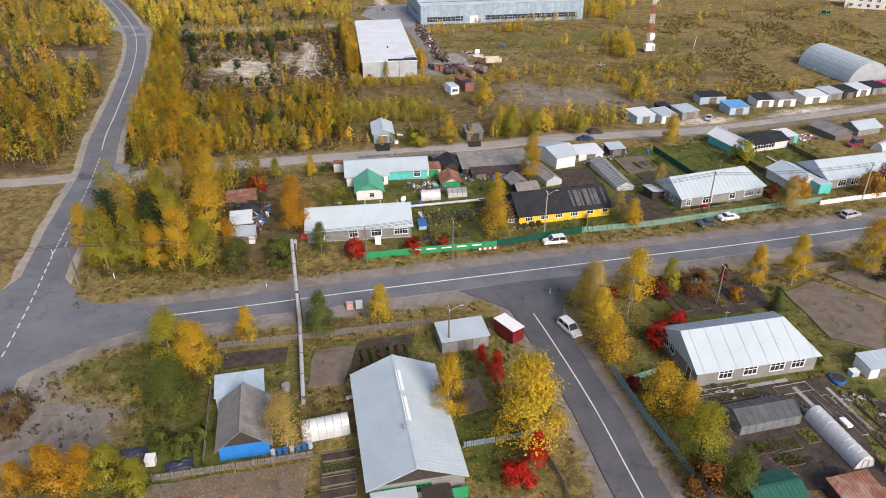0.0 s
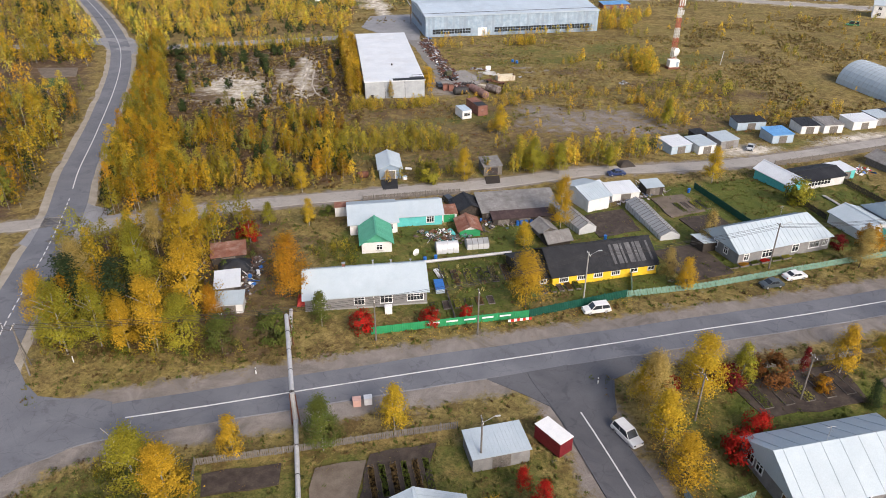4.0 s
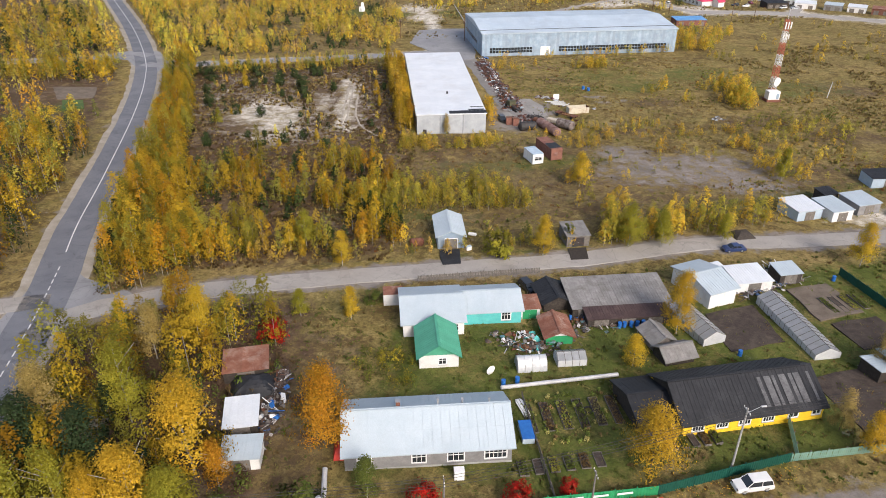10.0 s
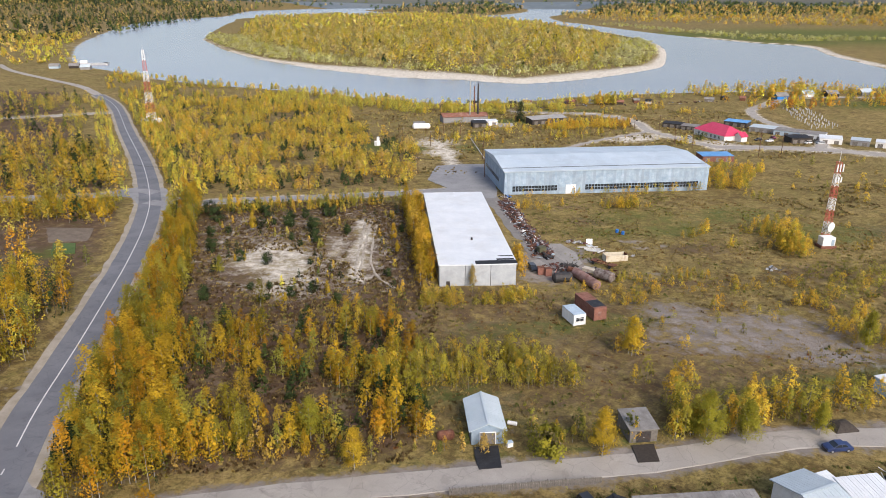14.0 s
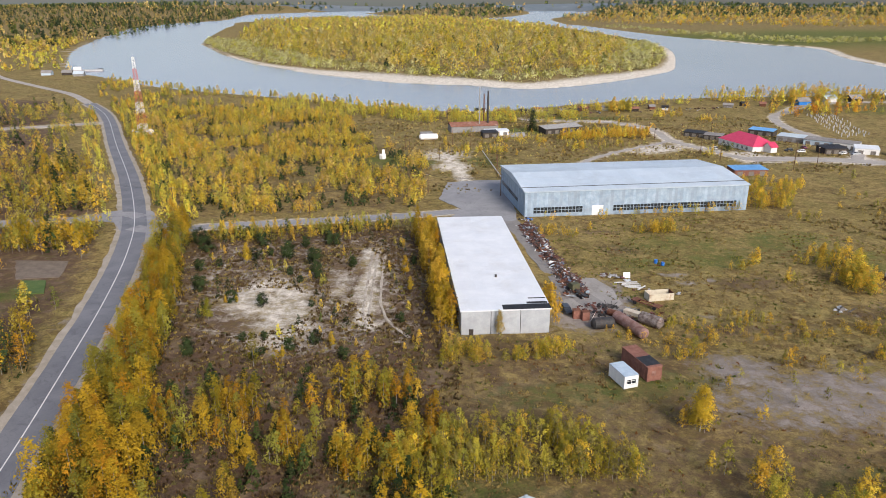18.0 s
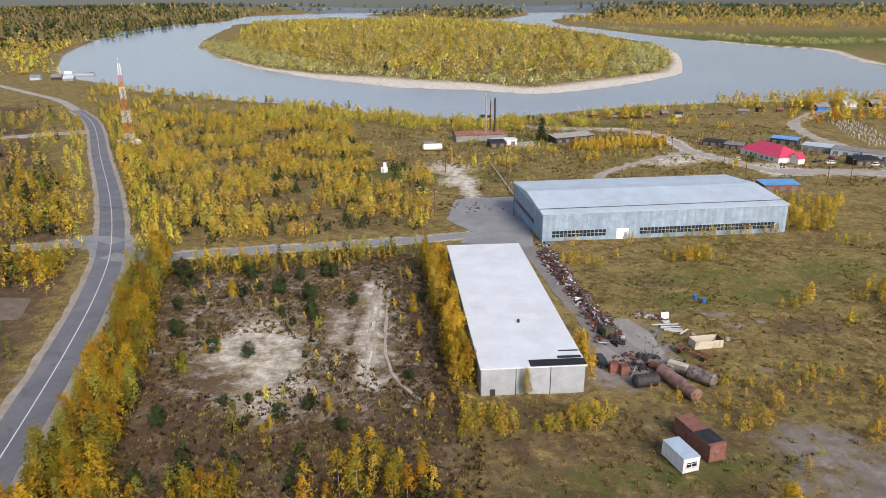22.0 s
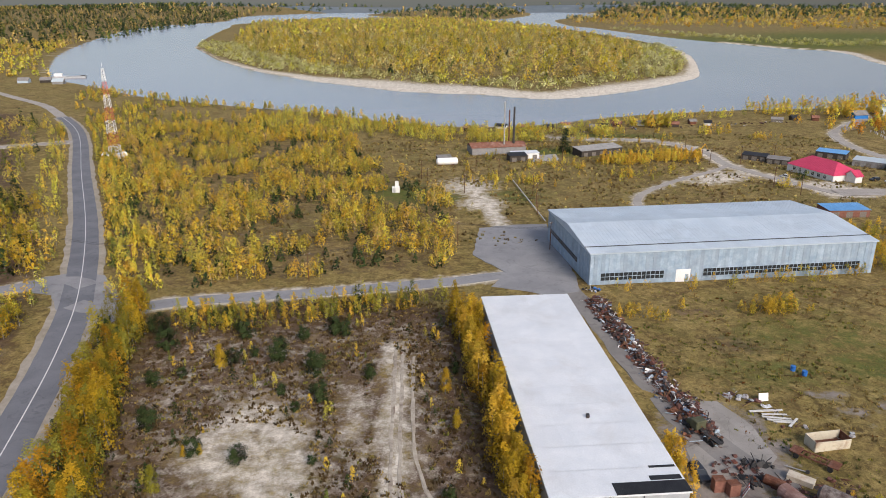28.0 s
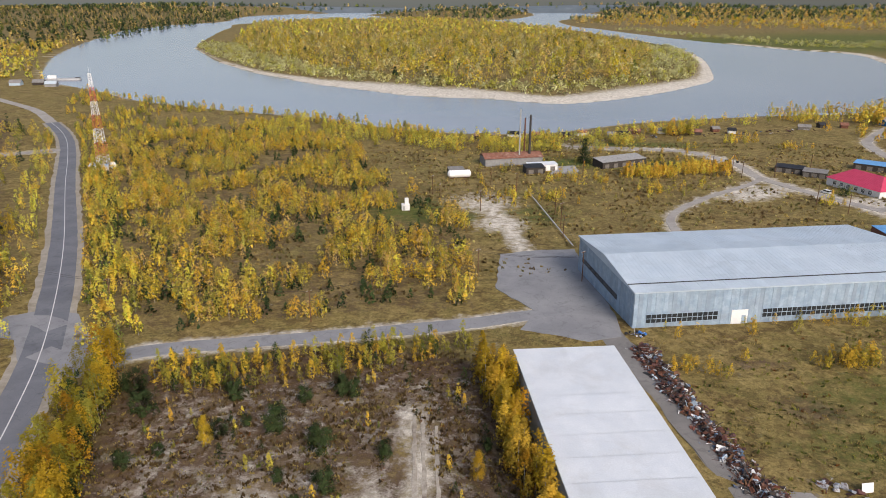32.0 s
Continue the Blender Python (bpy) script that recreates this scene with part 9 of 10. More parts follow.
for k in range(6):
    bed(-3.4 + 2.3 * k, 124.8 + 0.55 * k, 100, 5.5, 1.2, plants=("green", "brush", "lime", "green", "willow", "brush")[k], label="overgrown bed of withered vegetables")
for k in range(4):
    bed(48.4 + 1.9 * k, 157.6 + 0.6 * k, 105, 4.6, 1.0, plants=("green", None, "lime", "green")[k])
boat = thing("rowing_boat", -4.2, 126.8, 112, "small white upturned boat beside the garden", "boat")
bm = bmesh.new()
prism(bm, [(-2.1, 0.0), (-1.6, 0.45), (1.4, 0.5), (2.2, 0.1)], -0.55, 0.55)
bmesh.ops.bevel(bm, geom=bm.edges[:], offset=0.18, segments=2, affect="EDGES")
part("hull", bm, WHITE, boat)
part("keel", boxed(0, 0, 0.52, 3.2, 0.06, 0.06), WOOD_GREY, boat)
tyre(4.6, 127.2, 0.6)
tyre(1.4, 141.0)
crate("gas_cabinet", "white metal cabinet on the front lawn", -12.3, 113.6, 9, 1.2, 0.9, 1.4, WHITE, WHITE, "cabinet")
crate("water_butt", "pale blue tank beside the house", -4.0, 121.8, 9, 1.6, 3.4, 0.9, WALL_LBLUE, BLUE, "tank")
ds = thing("satellite_dish", -8.6, 134.2, 30, "white satellite dish on the ground", "dish")
dish(ds, 0, 0, 0.7, 0.75, 10)
fence("low white and green fence before the yellow house", [(31.0, 127.4), (29.4, 119.6)], 1.3, PGREEN_PAINT, WOOD_GREY, 2.0, 9)
fence("grey fence between the gardens", [(-1.0, 110.4), (-4.4, 129.6)], 1.0, WOOD_GREY, WOOD_GREY, 2.4, 8)
fence("dark green sheet fence between the gardens", [(54.9, 169.2), (60.8, 147.0)], 1.6, DGREEN_PAINT, DGREEN_PAINT, 2.4)
fence("dark board fence beside the lawn", [(75.0, 166.0), (77.8, 152.0)], 1.4, WALL_DARK, WALL_DARK, 2.2, 9)
fence("dark board fence beyond the lawn", [(91.6, 172.8), (94.4, 160.0)], 1.4, WALL_DARK, WALL_DARK, 2.2, 9)
fence("grey board fence along the lane", [(-22, 160.6), (-8, 163.8), (0, 165.4)], 1.2, WOOD_GREY, WOOD_GREY, 2.4, 9)
fence("grey board fence along the lane", [(80, 184.8), (100, 192.0), (120, 199.6), (150, 212)], 1.3, WOOD_GREY, WOOD_GREY, 2.4)
fence("white board fence before the turquoise porch", [(83.1, 134.3), (92, 137.2), (112, 142.6)], 1.2, WHITE, WHITE, 2.4)
shed("shed", "small pale shed beside the grey house", 47.6, 138.6, 112, 3.6, 3.4, 1.9, 2.3, WALL_DARK, ROOF)
gable_house("house", "small house with a turquoise gable and white roof", 76.0, 172.4, 112, 11.0, 5.0, 2.5, 1.5, WALL_TURQ, ROOF_W, WALL_TURQ)
gable_house("house", "long low white building with a row of windows", 84.6, 174.0, 20, 12.0, 7.0, 2.5, 0.9, WALL_WHITE, ROOF_BLK, WALL_WHITE, front=[("win6", -1.5, 6.5, 1.2, 1.5)])
shed("shed", "pale flat annexe of the low building", 92.6, 178.0, 20, 5.0, 5.0, 2.4, 2.6, WALL_TURQ, ROOF_W)
gable_house("shed", "plank shed with a grey patched roof", 108.2, 183.6, 110, 9.0, 6.0, 2.0, 1.4, WOOD_GREY, ROOF_GREY, category="shed")
gable_house("shed", "shed under a pale metal roof", 118.0, 187.0, 20, 8.0, 6.0, 2.2, 1.2, WALL_GREY, ROOF, category="shed")
arched("greenhouse", "white polytunnel behind the house", 118.0, 173.0, -58, 9.0, 3.2, 2.2, FILM, FILM, ribs=7)
crate("porch", "turquoise glazed porch of the house", 86.6, 142.4, 16, 3.2, 3.0, 2.4, WALL_TURQ, ROOF, "porch")
gable_house("house", "pale-roofed annexe beside the long house", 82.4, 147.6, 106, 9.0, 7.4, 2.5, 1.3, WALL_WHITE, ROOF, WALL_WHITE)
heap("scrap_heap", "white and coloured scrap beside the shed", 100.4, 181.0, 3.0, 2.6, 40, (WHITE, BLUE, WOOD_GREY, RED, WHITE), 13, 0.9, (0.4, 1.3))

# ---- north of the lane ----
sheet("ramp", [(-19.0, 172.8), (-15.2, 173.6), (-14.6, 167.8), (-18.0, 167.0)], ROOF_BLK, 0.22, "black boarded ramp before the garage", "ramp")
sheet("ramp", [(6.0, 175.6), (9.6, 176.4), (9.6, 171.6), (6.2, 171.0)], WALL_DARK, 0.2, "dark boarded ramp before the shed", "ramp")
rolled((-24.8, 174.6), (-22.6, 175.2), 0.8, RUST, "tank", "short rusty tank lying in the grass", "tank", rings=2)
rolled((-13.6, 180.4), (-12.2, 180.0), 0.35, WHITE, "drum", "white drum lying in the grass", "drum", rings=1, feet=False)
crate("gas_cylinder_box", "white battered box beside the garage", -13.4, 173.8, 30, 1.0, 0.7, 0.8, WHITE, WALL_LBLUE, "box")
cover("ruined_shed", "collapsed dark shed among the trees", 42.0, 184.4, 15, 4.6, 3.6, 1.3, WALL_DARK, "ruin")
cabin_box("goods_wagon", "rust-red railway van body with a dark roof", 5.5, 229.5, 113, 9.0, 3.1, 3.0, WAGON_RED, WAGON_RED, "wagon body", 10)
part("roof_patch", boxed(-2.1, 0, 3.38, 3.6, 3.1, 0.03), ROOF_BLK, bpy.data.objects["goods_wagon"])
part("end_hatch", boxed(-4.53, 0.2, 1.9, 0.06, 0.9, 1.0), TANK_PINK, bpy.data.objects["goods_wagon"])
cabin_box("site_cabin", "white site cabin with barred windows", 1.3, 224.5, 113, 5.4, 2.9, 2.6, WHITE, WALL_LBLUE, "cabin", 4, (("l", 0.0, 1.9, 0.9, 1.7), ("f", -0.6, 0.7, 1.1, 1.6)))
rolled((4.4, 253.6), (8.8, 244.2), 1.25, TANK_PINK, "tank", "long tank of faded pinkish rust", "tank", 0.1, 18, 4)
rolled((9.8, 253.2), (13.4, 250.0), 1.35, TANK_FLAKE, "tank", "short tank flaking white and rust", "tank", 0.1, 18, 3)
rolled((-1.4, 248.8), (2.8, 250.0), 1.3, DARKMETAL, "tank", "black cylindrical tank lying in the yard", "tank", 0.0, 18, 3)
scrap = (RUST, RUST, DARKMETAL, DARKMETAL, WHITE, WOOD_BROWN, WALL_LBLUE, RUST)
for k in range(9):
    u = k / 8
    heap("scrap_heap", "long heap of tangled scrap metal and car parts", -13.2 + 10.2 * u, 324 - 55 * u, 2.6 + 0.8 * math.sin(k), 3.8, 46, scrap, 20 + k, 1.5, (0.5, 1.9))
WEATHERED_WHITE = surface("weathered_white_boards", (0.5, 0.5, 0.48), (0.66, 0.66, 0.64), 1.2, 0.7, 0, (0.3, 0.27, 0.23), 0.5, 6)
for k, (x0, y0, x1, y1, w) in enumerate(((7.3, 277.6, 13.4, 278.5, 0.5), (9.2, 276.8, 13.6, 276.9, 0.35), (8.9, 275.9, 13.8, 275.4, 0.4), (9.6, 275.1, 14.2, 274.7, 0.45), (10.4, 274.4, 13.9, 274.2, 0.3), (12.6, 272.9, 14.9, 275.6, 0.4))):
    pl = thing("plank", (x0 + x1) / 2, (y0 + y1) / 2, math.degrees(math.atan2(y1 - y0, x1 - x0)), "long weathered white board lying in the grass", "board", "boards in the grass")
    part("board", boxed(0, 0, 0.28 + 0.04 * (k % 3), math.hypot(x1 - x0, y1 - y0), w, 0.16, None, 0.015), WEATHERED_WHITE, pl)
    for u in (-0.35, 0.35):
        part("bearer", boxed(u * math.hypot(x1 - x0, y1 - y0), 0, 0.08, 0.2, w + 0.3, 0.24), WOOD_GREY, pl)
pl = thing("panel", 11.2, 282.0, 12, "white panel leaning upright in the grass", "panel")
part("sheet", boxed(0, 0, 0.75, 1.9, 0.1, 1.6, pose(0, 0, 0, -14)), WHITE, pl)
part("prop", tubed((0.5, 0.7, 0), (0.5, 0.22, 1.2), 0.05, n=6), WOOD_GREY, pl)
tr = thing("trailer_frame", 12.9, 263.1, -40.5, "rusty bare trailer chassis on wheels", "trailer")
for s in (-1, 1):
    part("beam", boxed(0, s * 0.8, 0.8, 7.4, 0.16, 0.22), RUST, tr)
    part("deck_plate", boxed(s * 2.9, 0, 0.95, 1.6, 2.2, 0.1), RUST, tr)
for k in range(5):
    part("cross_member", boxed(-1.7 + 0.85 * k, 0, 0.8, 0.12, 1.6, 0.16), RUST, tr)
for sx in (-2.6, 2.6):
    part("axle", tubed((sx, -1.1, 0.45), (sx, 1.1, 0.45), 0.07, n=8), DARKMETAL, tr)
    for s in (-1, 1):
        part("wheel", tubed((sx, s * 1.05 - 0.13, 0.45), (sx, s * 1.05 + 0.13, 0.45), 0.45, n=14), RUBBER, tr)
ax = thing("axle", 9.2, 260.6, -30, "bent steel axle with a hub lying in the grass", "axle")
part("bar", tubed((-1.8, 0, 0.2), (1.6, 0, 0.35), 0.09, n=8), STEEL, ax)
part("hub", tubed((1.5, -0.15, 0.35), (1.5, 0.15, 0.35), 0.32, n=12), DARKMETAL, ax)
heap("scrap_heap", "tangle of black wire and hoops", 3.4, 261.4, 2.6, 1.5, 34, (DARKMETAL, RUBBER), 42, 0.6, (0.6, 1.6))
heap("scrap_heap", "rusted frames and dark hoops", 1.0, 257.0, 2.2, 1.6, 26, (RUST, DARKMETAL, DARKMETAL), 43, 0.8, (0.6, 1.6))
heap("scrap_heap", "old tyres and parts beside the hangar", -14.0, 335.6, 2.2, 1.6, 20, (RUBBER, BLUE, WHITE), 44, 0.8, (0.6, 1.4))
heap("scrap_heap", "pale boards stacked in the grass", 58.6, 263.8, 2.6, 1.2, 10, (WOOD_GREY, CONCRETE), 45, 0.4, (1.2, 2.6))
CREAM_STEEL = surface("rusting_cream_paint", (0.5, 0.46, 0.36), (0.58, 0.53, 0.42), 1.0, 0.7, 0, (0.2, 0.08, 0.04), 0.7)
skip = thing("skip", 16.8, 268.0, 14, "open cream-white steel skip with rusty inside", "skip")
for s in (-1, 1):
    part("side", boxed(0, s * 1.4, 0.9, 6.4, 0.1, 1.9), CREAM_STEEL, skip)
    part("end", boxed(s * 3.2, 0, 0.9, 0.1, 2.7, 1.9), CREAM_STEEL if s < 0 else RUST, skip)
part("floor", boxed(0, 0, 0.2, 6.3, 2.7, 0.1), RUST, skip)
lor = thing("lorry", -2.6, 268.6, 118, "derelict olive lorry at the end of the scrap", "lorry")
part("chassis", boxed(0, 0, 0.9, 6.4, 1.0, 0.25), DARKMETAL, lor)
cabp = part("cab", boxed(2.2, 0, 1.7, 1.7, 2.2, 1.6, None, 0.12), surface("olive_paint", (0.06, 0.065, 0.035), (0.09, 0.09, 0.05), 1.5, 0.7), lor)
part("windscreen", boxed(3.06, 0, 2.1, 0.05, 1.9, 0.6), GLASS, cabp)
part("bonnet", boxed(3.6, 0, 1.3, 1.3, 1.6, 0.8, None, 0.1), bpy.data.materials["olive_paint"], lor)
for sx in (-2.2, -0.9, 3.4):
    for s in (-1, 1):
        part("wheel", tubed((sx, s * 0.95 - 0.15, 0.5), (sx, s * 0.95 + 0.15, 0.5), 0.55, n=12), RUBBER, lor)
for lx, ly, la in ((-4.6, 254.8, 8), (-2.7, 253.9, 14)):
    lk = crate("steel_locker", "rust-red steel locker standing in the grass", lx, ly, la, 1.7, 1.4, 2.0, WAGON_RED, RUST, "locker")
lk = thing("door_leaf", -0.9, 253.6, 70, "faded red and white steel door leaning askew", "door leaf")
for k in range(4):
    part("slat", boxed(-0.6 + 0.4 * k, 0, 0.95, 0.34, 0.07, 2.0, pose(0, 0, 0, 20)), FADED_RED if k % 2 else WHITE, lk)
rolled((3.0, 257.0), (5.2, 255.4), 0.8, RUST, "drum", "short rust-red drum beside the long tank", "drum", 0.0, 14, 1)
crate("car_shell", "pale wrecked car shell in the grass", 8.6, 257.6, -35, 3.8, 1.6, 0.9, surface("cream_wreck", (0.5, 0.45, 0.36), (0.58, 0.52, 0.42), 1.0, 0.7, 0, (0.25, 0.12, 0.06), 0.6), None, "wreck")
for bx, by in ((21.3, 294.7), (22.8, 292.7)):
    barrel(bx, by, BLUE, "blue plastic barrel in the grass", 0.5, 1.0)
mp = thing("marker_pole", 100.6, 290.0, 0, "leaning white painted pole in the field", "pole")
part("pole", tubed((0, 0, -0.3), (0.6, 0, 5.6), 0.12, n=6), WHITE, mp)

# ---- riverside ----
gable_house("boiler_house", "long white boiler house with a rusty roof", -40.5, 536.0, 16, 29, 11, 4.0, 1.6, WALL_GREY, ROOF_RUST, WALL_BRICK, category="boiler house")
for cx, cy, hh, mt, lab in ((-31.5, 536.5, 24, DARKMETAL, "tall dark steel chimney"), (-36.5, 534, 27, STEEL, "tall pale steel chimney"), (-34.0, 539, 22, RUST, "tall rusty chimney")):
    c = thing("chimney", cx, cy, 0, lab + " of the boiler house", "chimney")
    part("flue", tubed((0, 0, -1), (0, 0, hh), 0.7 if mt is DARKMETAL else 0.4, 0.5 if mt is DARKMETAL else 0.35, 10), mt, c)
    part("flange", tubed((0, 0, hh * 0.5), (0, 0, hh * 0.5 + 0.3), 0.8, n=10), mt, c)
shed("shed", "long low timber store by the river road", 12.5, 536.0, 30, 26, 8, 3.2, 4.2, WALL_DARK, CONC_PATH, doors=5)
sheet("pavement", [(-22.2, 528.9), (-9.2, 532.6), (-8.4, 516.3), (-22.2, 512.5)], CONC_PATH, 0.15, "pale concrete slab yard beside the boiler house", "yard")
rolled((-34.5, 476.2), (-22.4, 399.5), 0.22, PIPE, "pipeline", "pale lagged pipeline crossing the grass", "pipe", 0.6, rings=12)
shed("shed", "white annexe of the boiler house", -26, 522, 16, 14, 5, 3, 3.4, WALL_WHITE, ROOF_W, doors=3)
shed("shed", "dark timber coal store", -30, 515.5, 16, 9, 6, 3, 3.6, WALL_DARK, ROOF_BLK, doors=2)
rolled((-68.5, 499), (-59.5, 501.5), 1.7, WHITE, "tank", "white horizontal oil tank on supports", "tank", 0.3, 16, 3)
shed("shed", "dark hut beside the oil tank", -66, 507, 16, 7, 5, 3, 3.4, WALL_DARK, ROOF_GREY)
booth = thing("transformer_kiosk", -80.6, 441.6, 12, "white transformer kiosk with a turret", "kiosk")
part("body", boxed(0, 0, 1.1, 3.0, 2.4, 2.4), WALL_WHITE, booth)
part("turret", boxed(0.4, 0, 3.2, 1.4, 1.4, 2.6), WALL_WHITE, booth)
part("door", boxed(-0.7, -1.23, 1.0, 0.9, 0.06, 1.8), STEEL, booth)
gable_house("depot_house", "long cream building under a crimson metal roof", 108, 491.5, -68, 27, 15, 3.4, 4.2, WALL_WHITE, ROOF_RED, WALL_WHITE, front=[("win2", p, 1.6, 1.5, 1.7) for p in (-9, -5.5, -2, 2, 5.5, 9)], hip=(6.5, 6.5), category="house")
gable_house("porch", "gabled entrance under crimson sheets", 115.2, 477.6, 25, 4, 5.5, 3.2, 2.0, WALL_WHITE, ROOF_RED, WALL_WHITE, category="porch")
shed("garage", "low brick garage with a bright blue roof", 85.5, 419.6, 8, 15, 8, 2.8, 3.2, WALL_BRICK, ROOF_BLUE, doors=3, category="garage")
for gx, gy, ga, gl, gw, rm, wm in ((140, 515, -35, 14, 9, ROOF, WALL_GREY), (150, 503, -35, 14, 9, ROOF_GREY, WALL_LBLUE), (160, 493, -35, 12, 9, ROOF_GREY, WALL_WHITE), (131, 536, -35, 14, 8, ROOF_BLUE, WALL_DARK), (146, 478, 10, 12, 8, ROOF_BLK, WALL_DARK), (163, 478, -20, 11, 9, ROOF_W, WALL_WHITE),
                               (176, 472, -28, 9, 7, ROOF, WALL_GREY), (186, 466, -28, 9, 7, ROOF_W, WALL_WHITE), (196, 460, -28, 9, 7, ROOF_RUST, WALL_BRICK), (206, 454, -28, 9, 7, ROOF, WALL_LBLUE), (216, 449, -28, 9, 7, ROOF, WALL_GREY)):
    shed("garage", "low depot garage by the gravel road", gx, gy, ga, gl, gw, 3.0, 3.5, wm, rm, doors=max(2, int(gl / 4)), category="garage", group="depot garages")
shed("shed", "black timber store beside the dirt road", 90, 527, -30, 12, 6, 2.6, 3.2, WALL_DARK, ROOF_BLK, doors=3)
shed("shed", "dark timber store beside the dirt road", 98, 518, -30, 10, 6, 2.6, 3.2, WALL_DARK, ROOF_GREY, doors=3)
exc = thing("excavator", 63.5, 536.0, 30, "yellow excavator with a raised arm", "excavator")
EXC = surface("excavator_yellow", (0.6, 0.32, 0.02), (0.68, 0.38, 0.03), 1.5, 0.5)
part("track", boxed(0, -1.0, 0.5, 4.0, 0.6, 0.9, None, 0.2), RUBBER, exc)
part("track", boxed(0, 1.0, 0.5, 4.0, 0.6, 0.9, None, 0.2), RUBBER, exc)
part("body", boxed(-0.3, 0, 1.7, 3.4, 2.4, 1.4, None, 0.15), EXC, exc)
part("cab", boxed(0.8, 0.6, 2.8, 1.4, 1.1, 1.2, None, 0.08), GLASS, exc)
part("boom", tube(tubed((1.0, -0.3, 1.9), (4.6, -0.3, 5.6), 0.28, 0.2, 6), (4.6, -0.3, 5.6), (7.0, -0.3, 2.6), 0.2, 0.15, 6), EXC, exc)
part("bucket", boxed(7.1, -0.3, 2.0, 1.0, 1.1, 0.9, None, 0.1), DARKMETAL, exc)
rnd = random.Random(77)
for k in range(22):
    u = k / 21
    hx, hy = -60 + 230 * u + rnd.uniform(-4, 4), 604 + 34 * u + 26 * u * u + rnd.uniform(-5, 5)
    if 100 < hx < 140:
        continue
    gable_house("boat_shed", "small weathered boat shed on the river bank", hx, hy, rnd.uniform(-20, 20), rnd.uniform(4, 7), rnd.uniform(3.5, 5), 2.2, 1.1, (WALL_DARK, RUST, WALL_WHITE, WOOD_GREY)[k % 4], (ROOF_RUST, ROOF_GREY, ROOF_BLK)[k % 3], category="shed", group="boat sheds on the bank", sheet_w=2.0)
for hx, hy, wm, rm in ((205, 672, WALL_BLUE, ROOF_GREY), (232, 690, WALL_WHITE, ROOF), (252, 692, WALL_DARK, ROOF_GREY), (285, 706, WALL_GREY, ROOF), (330, 720, WALL_WHITE, ROOF_GREY), (-470, 838, WALL_GREY, ROOF), (-490, 850, WALL_DARK, ROOF_GREY), (-510, 845, WALL_LBLUE, ROOF_GREY)):
    gable_house("riverside_house", "low riverside house with a plain roof", hx, hy, 15, 10, 8, 2.8, 2.4, wm, rm, category="house", group="riverside houses", sheet_w=2.5)
barge = thing("barge", -500, 905, 20, "long grey barge moored at the bank", "boat", z=WATER_Z)
part("hull", boxed(0, 0, 0.8, 34, 7, 2.4, None, 0.5), STEEL, barge)
part("wheelhouse", boxed(-10, 0, 3.4, 8, 5, 3.0, None, 0.1), WHITE, barge)
part("bow_rail", boxed(14, 0, 2.3, 4, 5, 0.5, None, 0.1), DARKMETAL, barge)
stone = bpy.data.meshes.new("stone")
bm = boxed(0, 0, 0.7, 0.5, 0.35, 1.5, None, 0.05)
bm.to_mesh(stone)
bm.free()
stone.materials.append(CONC_PATH)
rows_ = thing("stacked_slabs", 172, 560, 0, "rows of upright pale concrete posts in a field", "concrete posts")
for i in range(14):
    for j in range(8):
        px, py = 174 + 1.0 * i + 2.6 * j + 1.1 * math.sin(i * 7 + j * 3), 531 + 6.3 * i + 0.9 * j + 2.2 * math.sin(i * 5 + j * 11)
        part("post", stone, None, rows_, "", pose(px - 172, py - 560, gz(px, py) - gz(172, 560), 0, 0, (i * 31 + j * 17) % 20))
tree("cone", "conifer", -4.2, 538, 13, "lone tall dark spruce by the river", 1.1)


def debris(label, line, half, n, high, tints, seed, size=(0.35, 1.5)):
    """A long bank of small scrap pieces along a line, piled highest in its middle."""
    rng = np.random.default_rng(seed)
    P = np.array(line, float)
    u = rng.uniform(0, len(P) - 1.001, n)
    i = u.astype(int)
    off = np.clip(rng.normal(size=n) * 0.45, -1.15, 1.15)
    d = P[i + 1] - P[i]
    nrm = np.stack([-d[:, 1], d[:, 0]], 1) / (np.linalg.norm(d, axis=1, keepdims=True) + 1e-9)
    xy = P[i] + d * (u - i)[:, None] + nrm * (off * half)[:, None]
    z = np.interp(xy[:, 1], GY, GZ) + high * np.clip(1 - np.abs(off), 0.03, 1) * rng.uniform(0.15, 1.0, n) * (0.7 + 0.3 * np.sin(u * 5)) + 0.1
    c = np.concatenate([xy, z[:, None]], 1)
    kind = rng.integers(0, 3, n)
    s = rng.uniform(*size, n)
    dim = np.where(kind[:, None] == 0, np.stack([s, s * 0.6, 0 * s + 0.05], 1), np.where(kind[:, None] == 1, np.stack([s * 1.7, 0 * s + 0.1, 0 * s + 0.1], 1), np.stack([s * 0.7, s * 0.5, s * 0.4], 1)))
    q = np.linalg.qr(rng.normal(size=(n, 3, 3)))[0]
    q[:, 2] *= 0.55
    corner = np.array([(x, y, w) for x in (-1, 1) for y in (-1, 1) for w in (-1, 1)]) * 0.5
    v = np.einsum("nij,nkj->nki", q, corner[None] * dim[:, None]) + c[:, None]
    faces = np.array([(0, 1, 3, 2), (4, 6, 7, 5), (0, 4, 5, 1), (2, 3, 7, 6), (0, 2, 6, 4), (1, 5, 7, 3)])
    col = np.array(tints)[rng.integers(0, len(tints), n)] * rng.uniform(0.6, 1.2, (n, 1))
    tagged(new("scrap_pieces", quads_mesh("scrap_pieces", v[:, faces].reshape(-1, 4, 3), SCRAP, np.repeat(col, 6, 0))), label, "scrap", kind="stuff")


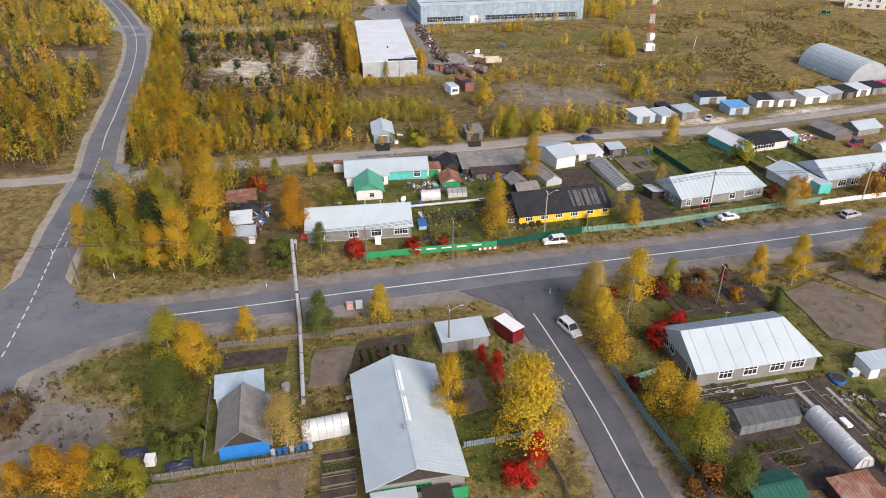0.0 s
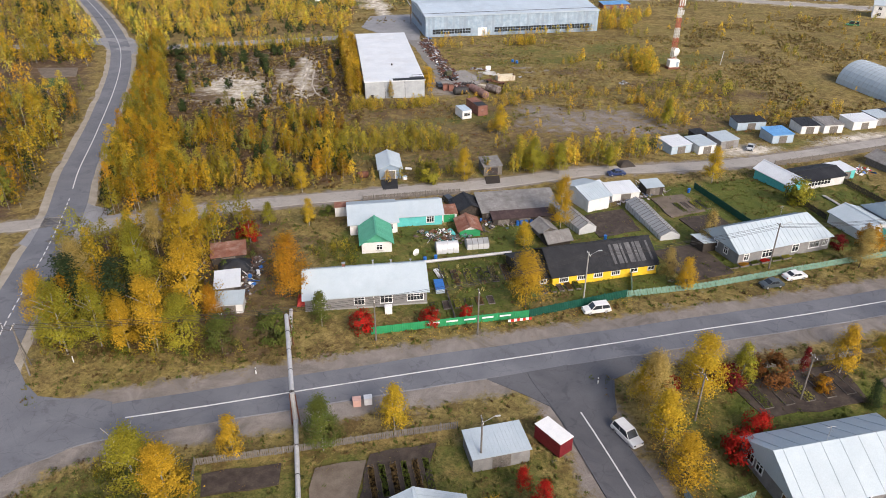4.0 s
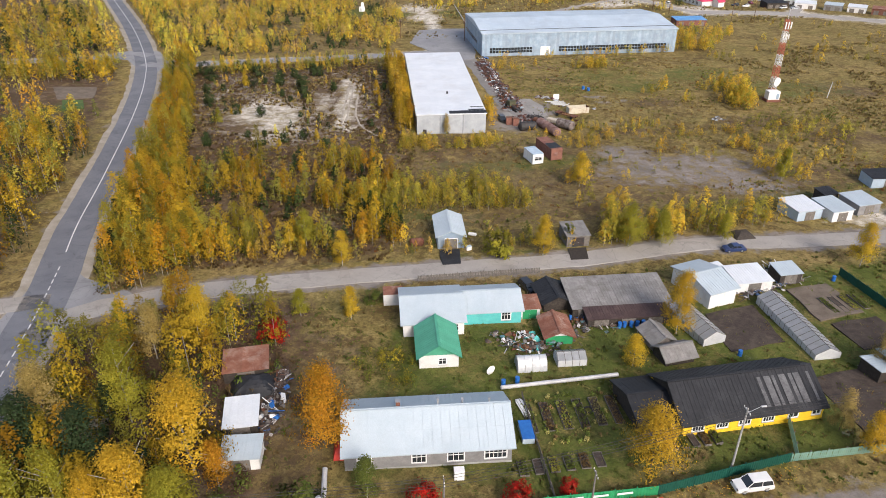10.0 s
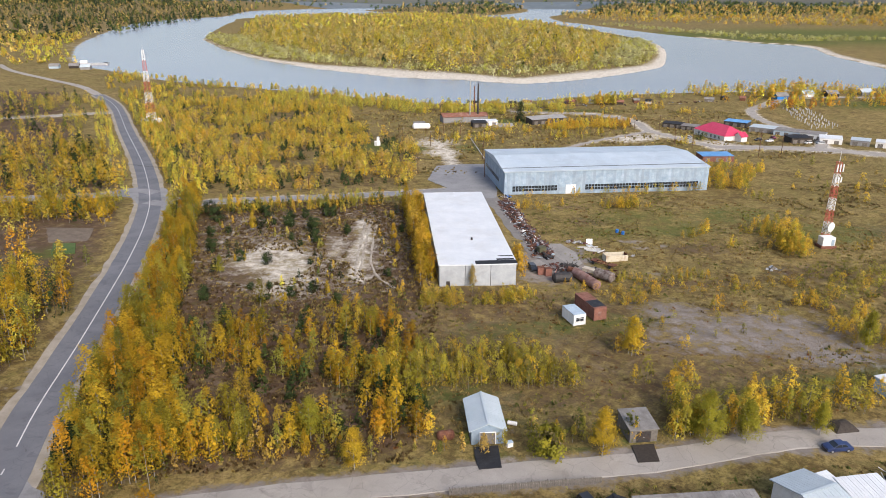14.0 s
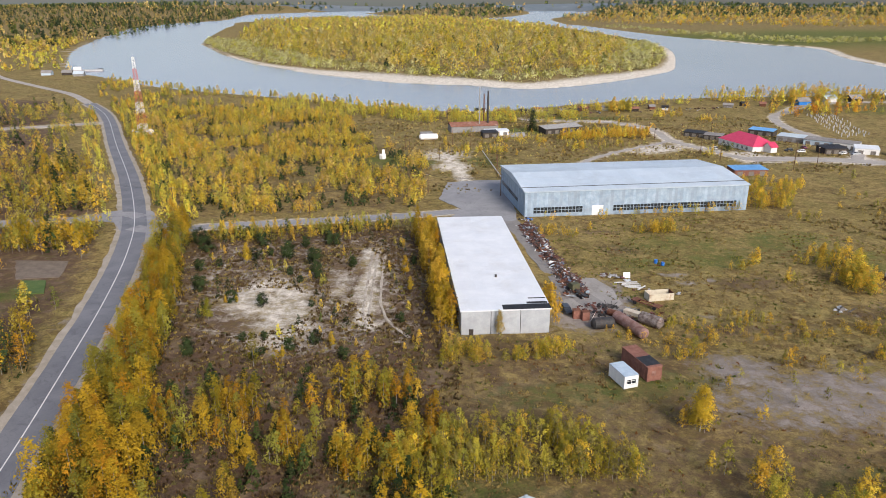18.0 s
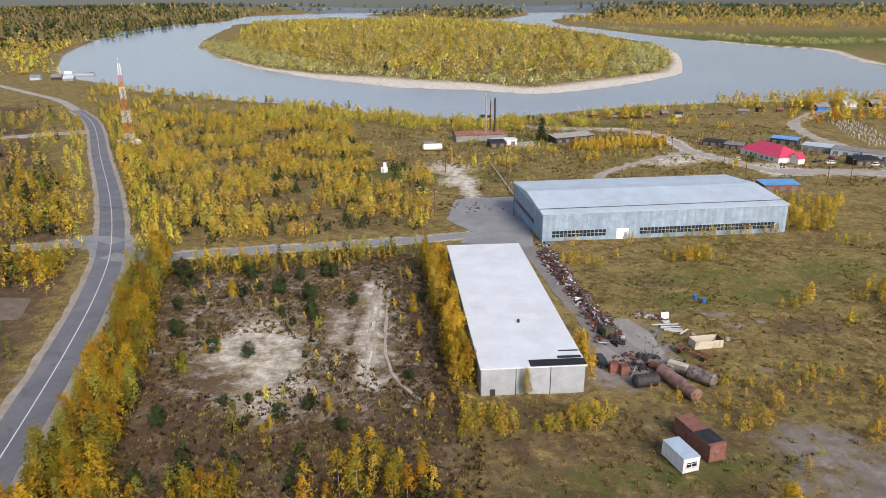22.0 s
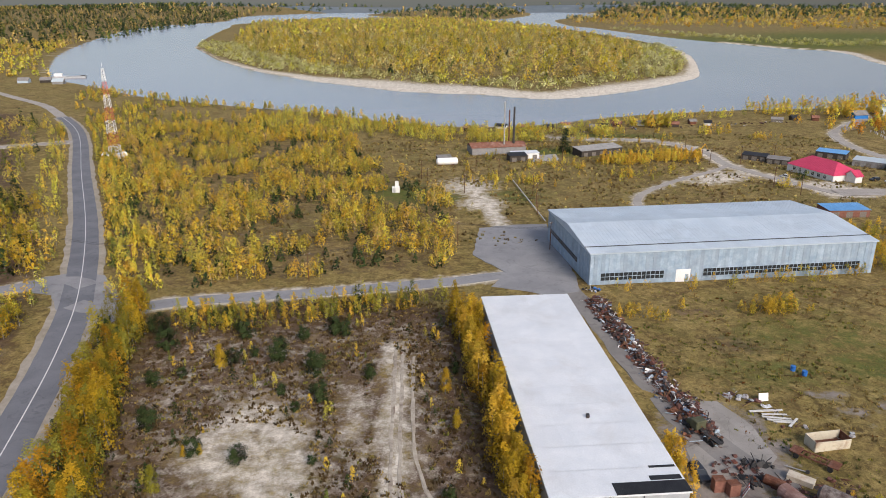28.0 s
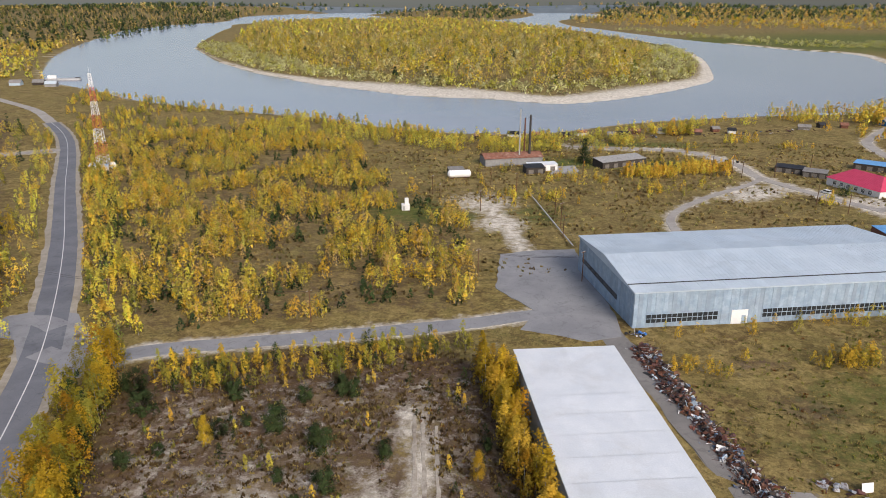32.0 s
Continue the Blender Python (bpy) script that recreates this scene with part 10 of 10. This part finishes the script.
OLD_METAL = [(0.1, 0.035, 0.026), (0.15, 0.05, 0.035), (0.06, 0.026, 0.024), (0.03, 0.027, 0.028), (0.09, 0.032, 0.028), (0.45, 0.45, 0.45), (0.12, 0.05, 0.03), (0.04, 0.035, 0.03), (0.1, 0.16, 0.24)]
debris("long dense bank of rusty scrap metal beside the lane", [(-14, 329), (-12.4, 318), (-9.6, 304), (-6.6, 290), (-3.6, 277), (-2.2, 270)], 3.0, 1500, 1.9, OLD_METAL, 91)
debris("scattered pale sheets and scrap in the grass", [(5, 283), (9, 281.5), (15, 273), (22, 270)], 2.4, 40, 0.5, OLD_METAL[4:7] + [(0.5, 0.5, 0.5), (0.45, 0.5, 0.55)], 92, (0.5, 2.0))
debris("rusty junk about the tanks", [(-3, 262), (4, 258), (10, 252), (16, 258)], 3.0, 130, 0.5, OLD_METAL[:5], 93)
debris("boards and junk in the yards behind the houses", [(-9, 144), (-3, 141), (2, 143), (6, 148), (18, 150)], 2.2, 260, 0.7, [(0.16, 0.13, 0.11), (0.1, 0.085, 0.07), (0.45, 0.45, 0.44), (0.08, 0.2, 0.22), (0.05, 0.05, 0.05)], 94, (0.3, 1.2))
debris("dark boards and felt beside the collapsed sheds", [(-39, 133), (-38.4, 126), (-37.8, 116)], 1.5, 260, 1.0, [(0.03, 0.028, 0.026), (0.06, 0.05, 0.045), (0.12, 0.11, 0.1), (0.5, 0.5, 0.5), (0.2, 0.09, 0.05)], 95, (0.4, 1.5))
debris("junk and boards along the sheds by the lane", [(30, 161), (36, 160), (42, 164), (48, 168)], 1.6, 160, 0.6, [(0.4, 0.4, 0.4), (0.1, 0.085, 0.07), (0.5, 0.5, 0.5), (0.05, 0.05, 0.05), (0.05, 0.15, 0.3)], 96, (0.3, 1.1))
debris("boards and odds and ends among the garden beds", [(38, 72), (47, 70), (53, 66), (60, 70), (64, 62)], 3.0, 180, 0.3, [(0.3, 0.28, 0.25), (0.5, 0.5, 0.5), (0.1, 0.08, 0.06), (0.06, 0.05, 0.05)], 97, (0.3, 1.3))
debris("scrap and timber along the river bank", [(-60, 600), (0, 604), (60, 622), (150, 648)], 5.0, 240, 0.9, OLD_METAL, 98, (0.6, 2.4))
sheet("garden_bed", [(-160, 281.6), (-144.6, 282.4), (-139.6, 270), (-150, 267.4)], SOIL_LT, 0.14, "bare ploughed plot beyond the highway", "garden")
sheet("garden_bed", [(-148, 266.4), (-141.4, 267), (-136.6, 258.6), (-142.6, 257)], surface("green_crop_rows", (0.05, 0.1, 0.02), (0.09, 0.13, 0.035), 0.8, 0.9), 0.3, "strip of green crop in the field", "garden")

# more beds, cold frames and slabs in the gardens
rnd = random.Random(31)
for k in range(9):
    bed(38.6 + 0.9 * k, 66.4 - 0.9 * k if k < 4 else 60.2 - 0.7 * (k - 4), 15, 2.6, 0.9, plants=(None, "green", "brush")[k % 3])
for k in range(7):
    bed(61.6 + 0.7 * k, 70.6 - 2.3 * k, 105, 2.0, 1.3, plants=("green", None, "willow", "green")[k % 4])
for k in range(6):
    bed(-4.6 + 1.9 * k, 115.6 + 0.45 * k, 100, 2.4, 1.1, plants=("green", None, "lime", "green", "brush", None)[k], label="small garden bed edged with boards")
for k in range(5):
    bed(14.4 + 1.5 * k, 121.4 + 0.4 * k, 104, 2.2, 0.9, plants=(None, "green", None, "brush", "green")[k], label="narrow bed before the yellow house")
for k in range(6):
    bed(50.6 + 2.3 * k, 130.4 + 0.8 * k, 20, 1.9, 0.9, plants=("green", "orange", "green", "red", "green", "lime")[k], label="flower bed before the grey house")
for cx, cy, ca, cl, cw in ((52.4, 69.2, 105, 7.5, 0.7), (57.4, 68.0, 105, 9.5, 0.5), (48.4, 72.8, 15, 7.0, 0.6), (-9.0, 64.6, 103, 8.0, 0.6), (17.6, 126.0, 104, 5.0, 0.8), (84.4, 160.0, 105, 12.0, 0.7)):
    slab = thing("garden_path", cx, cy, ca, "narrow path of pale concrete slabs", "path")
    for q in range(int(cl / 1.1)):
        part("slab", boxed(-cl / 2 + (q + 0.5) * 1.1, 0, 0.2, 1.06, cw, 0.14), CONC_PATH, slab)
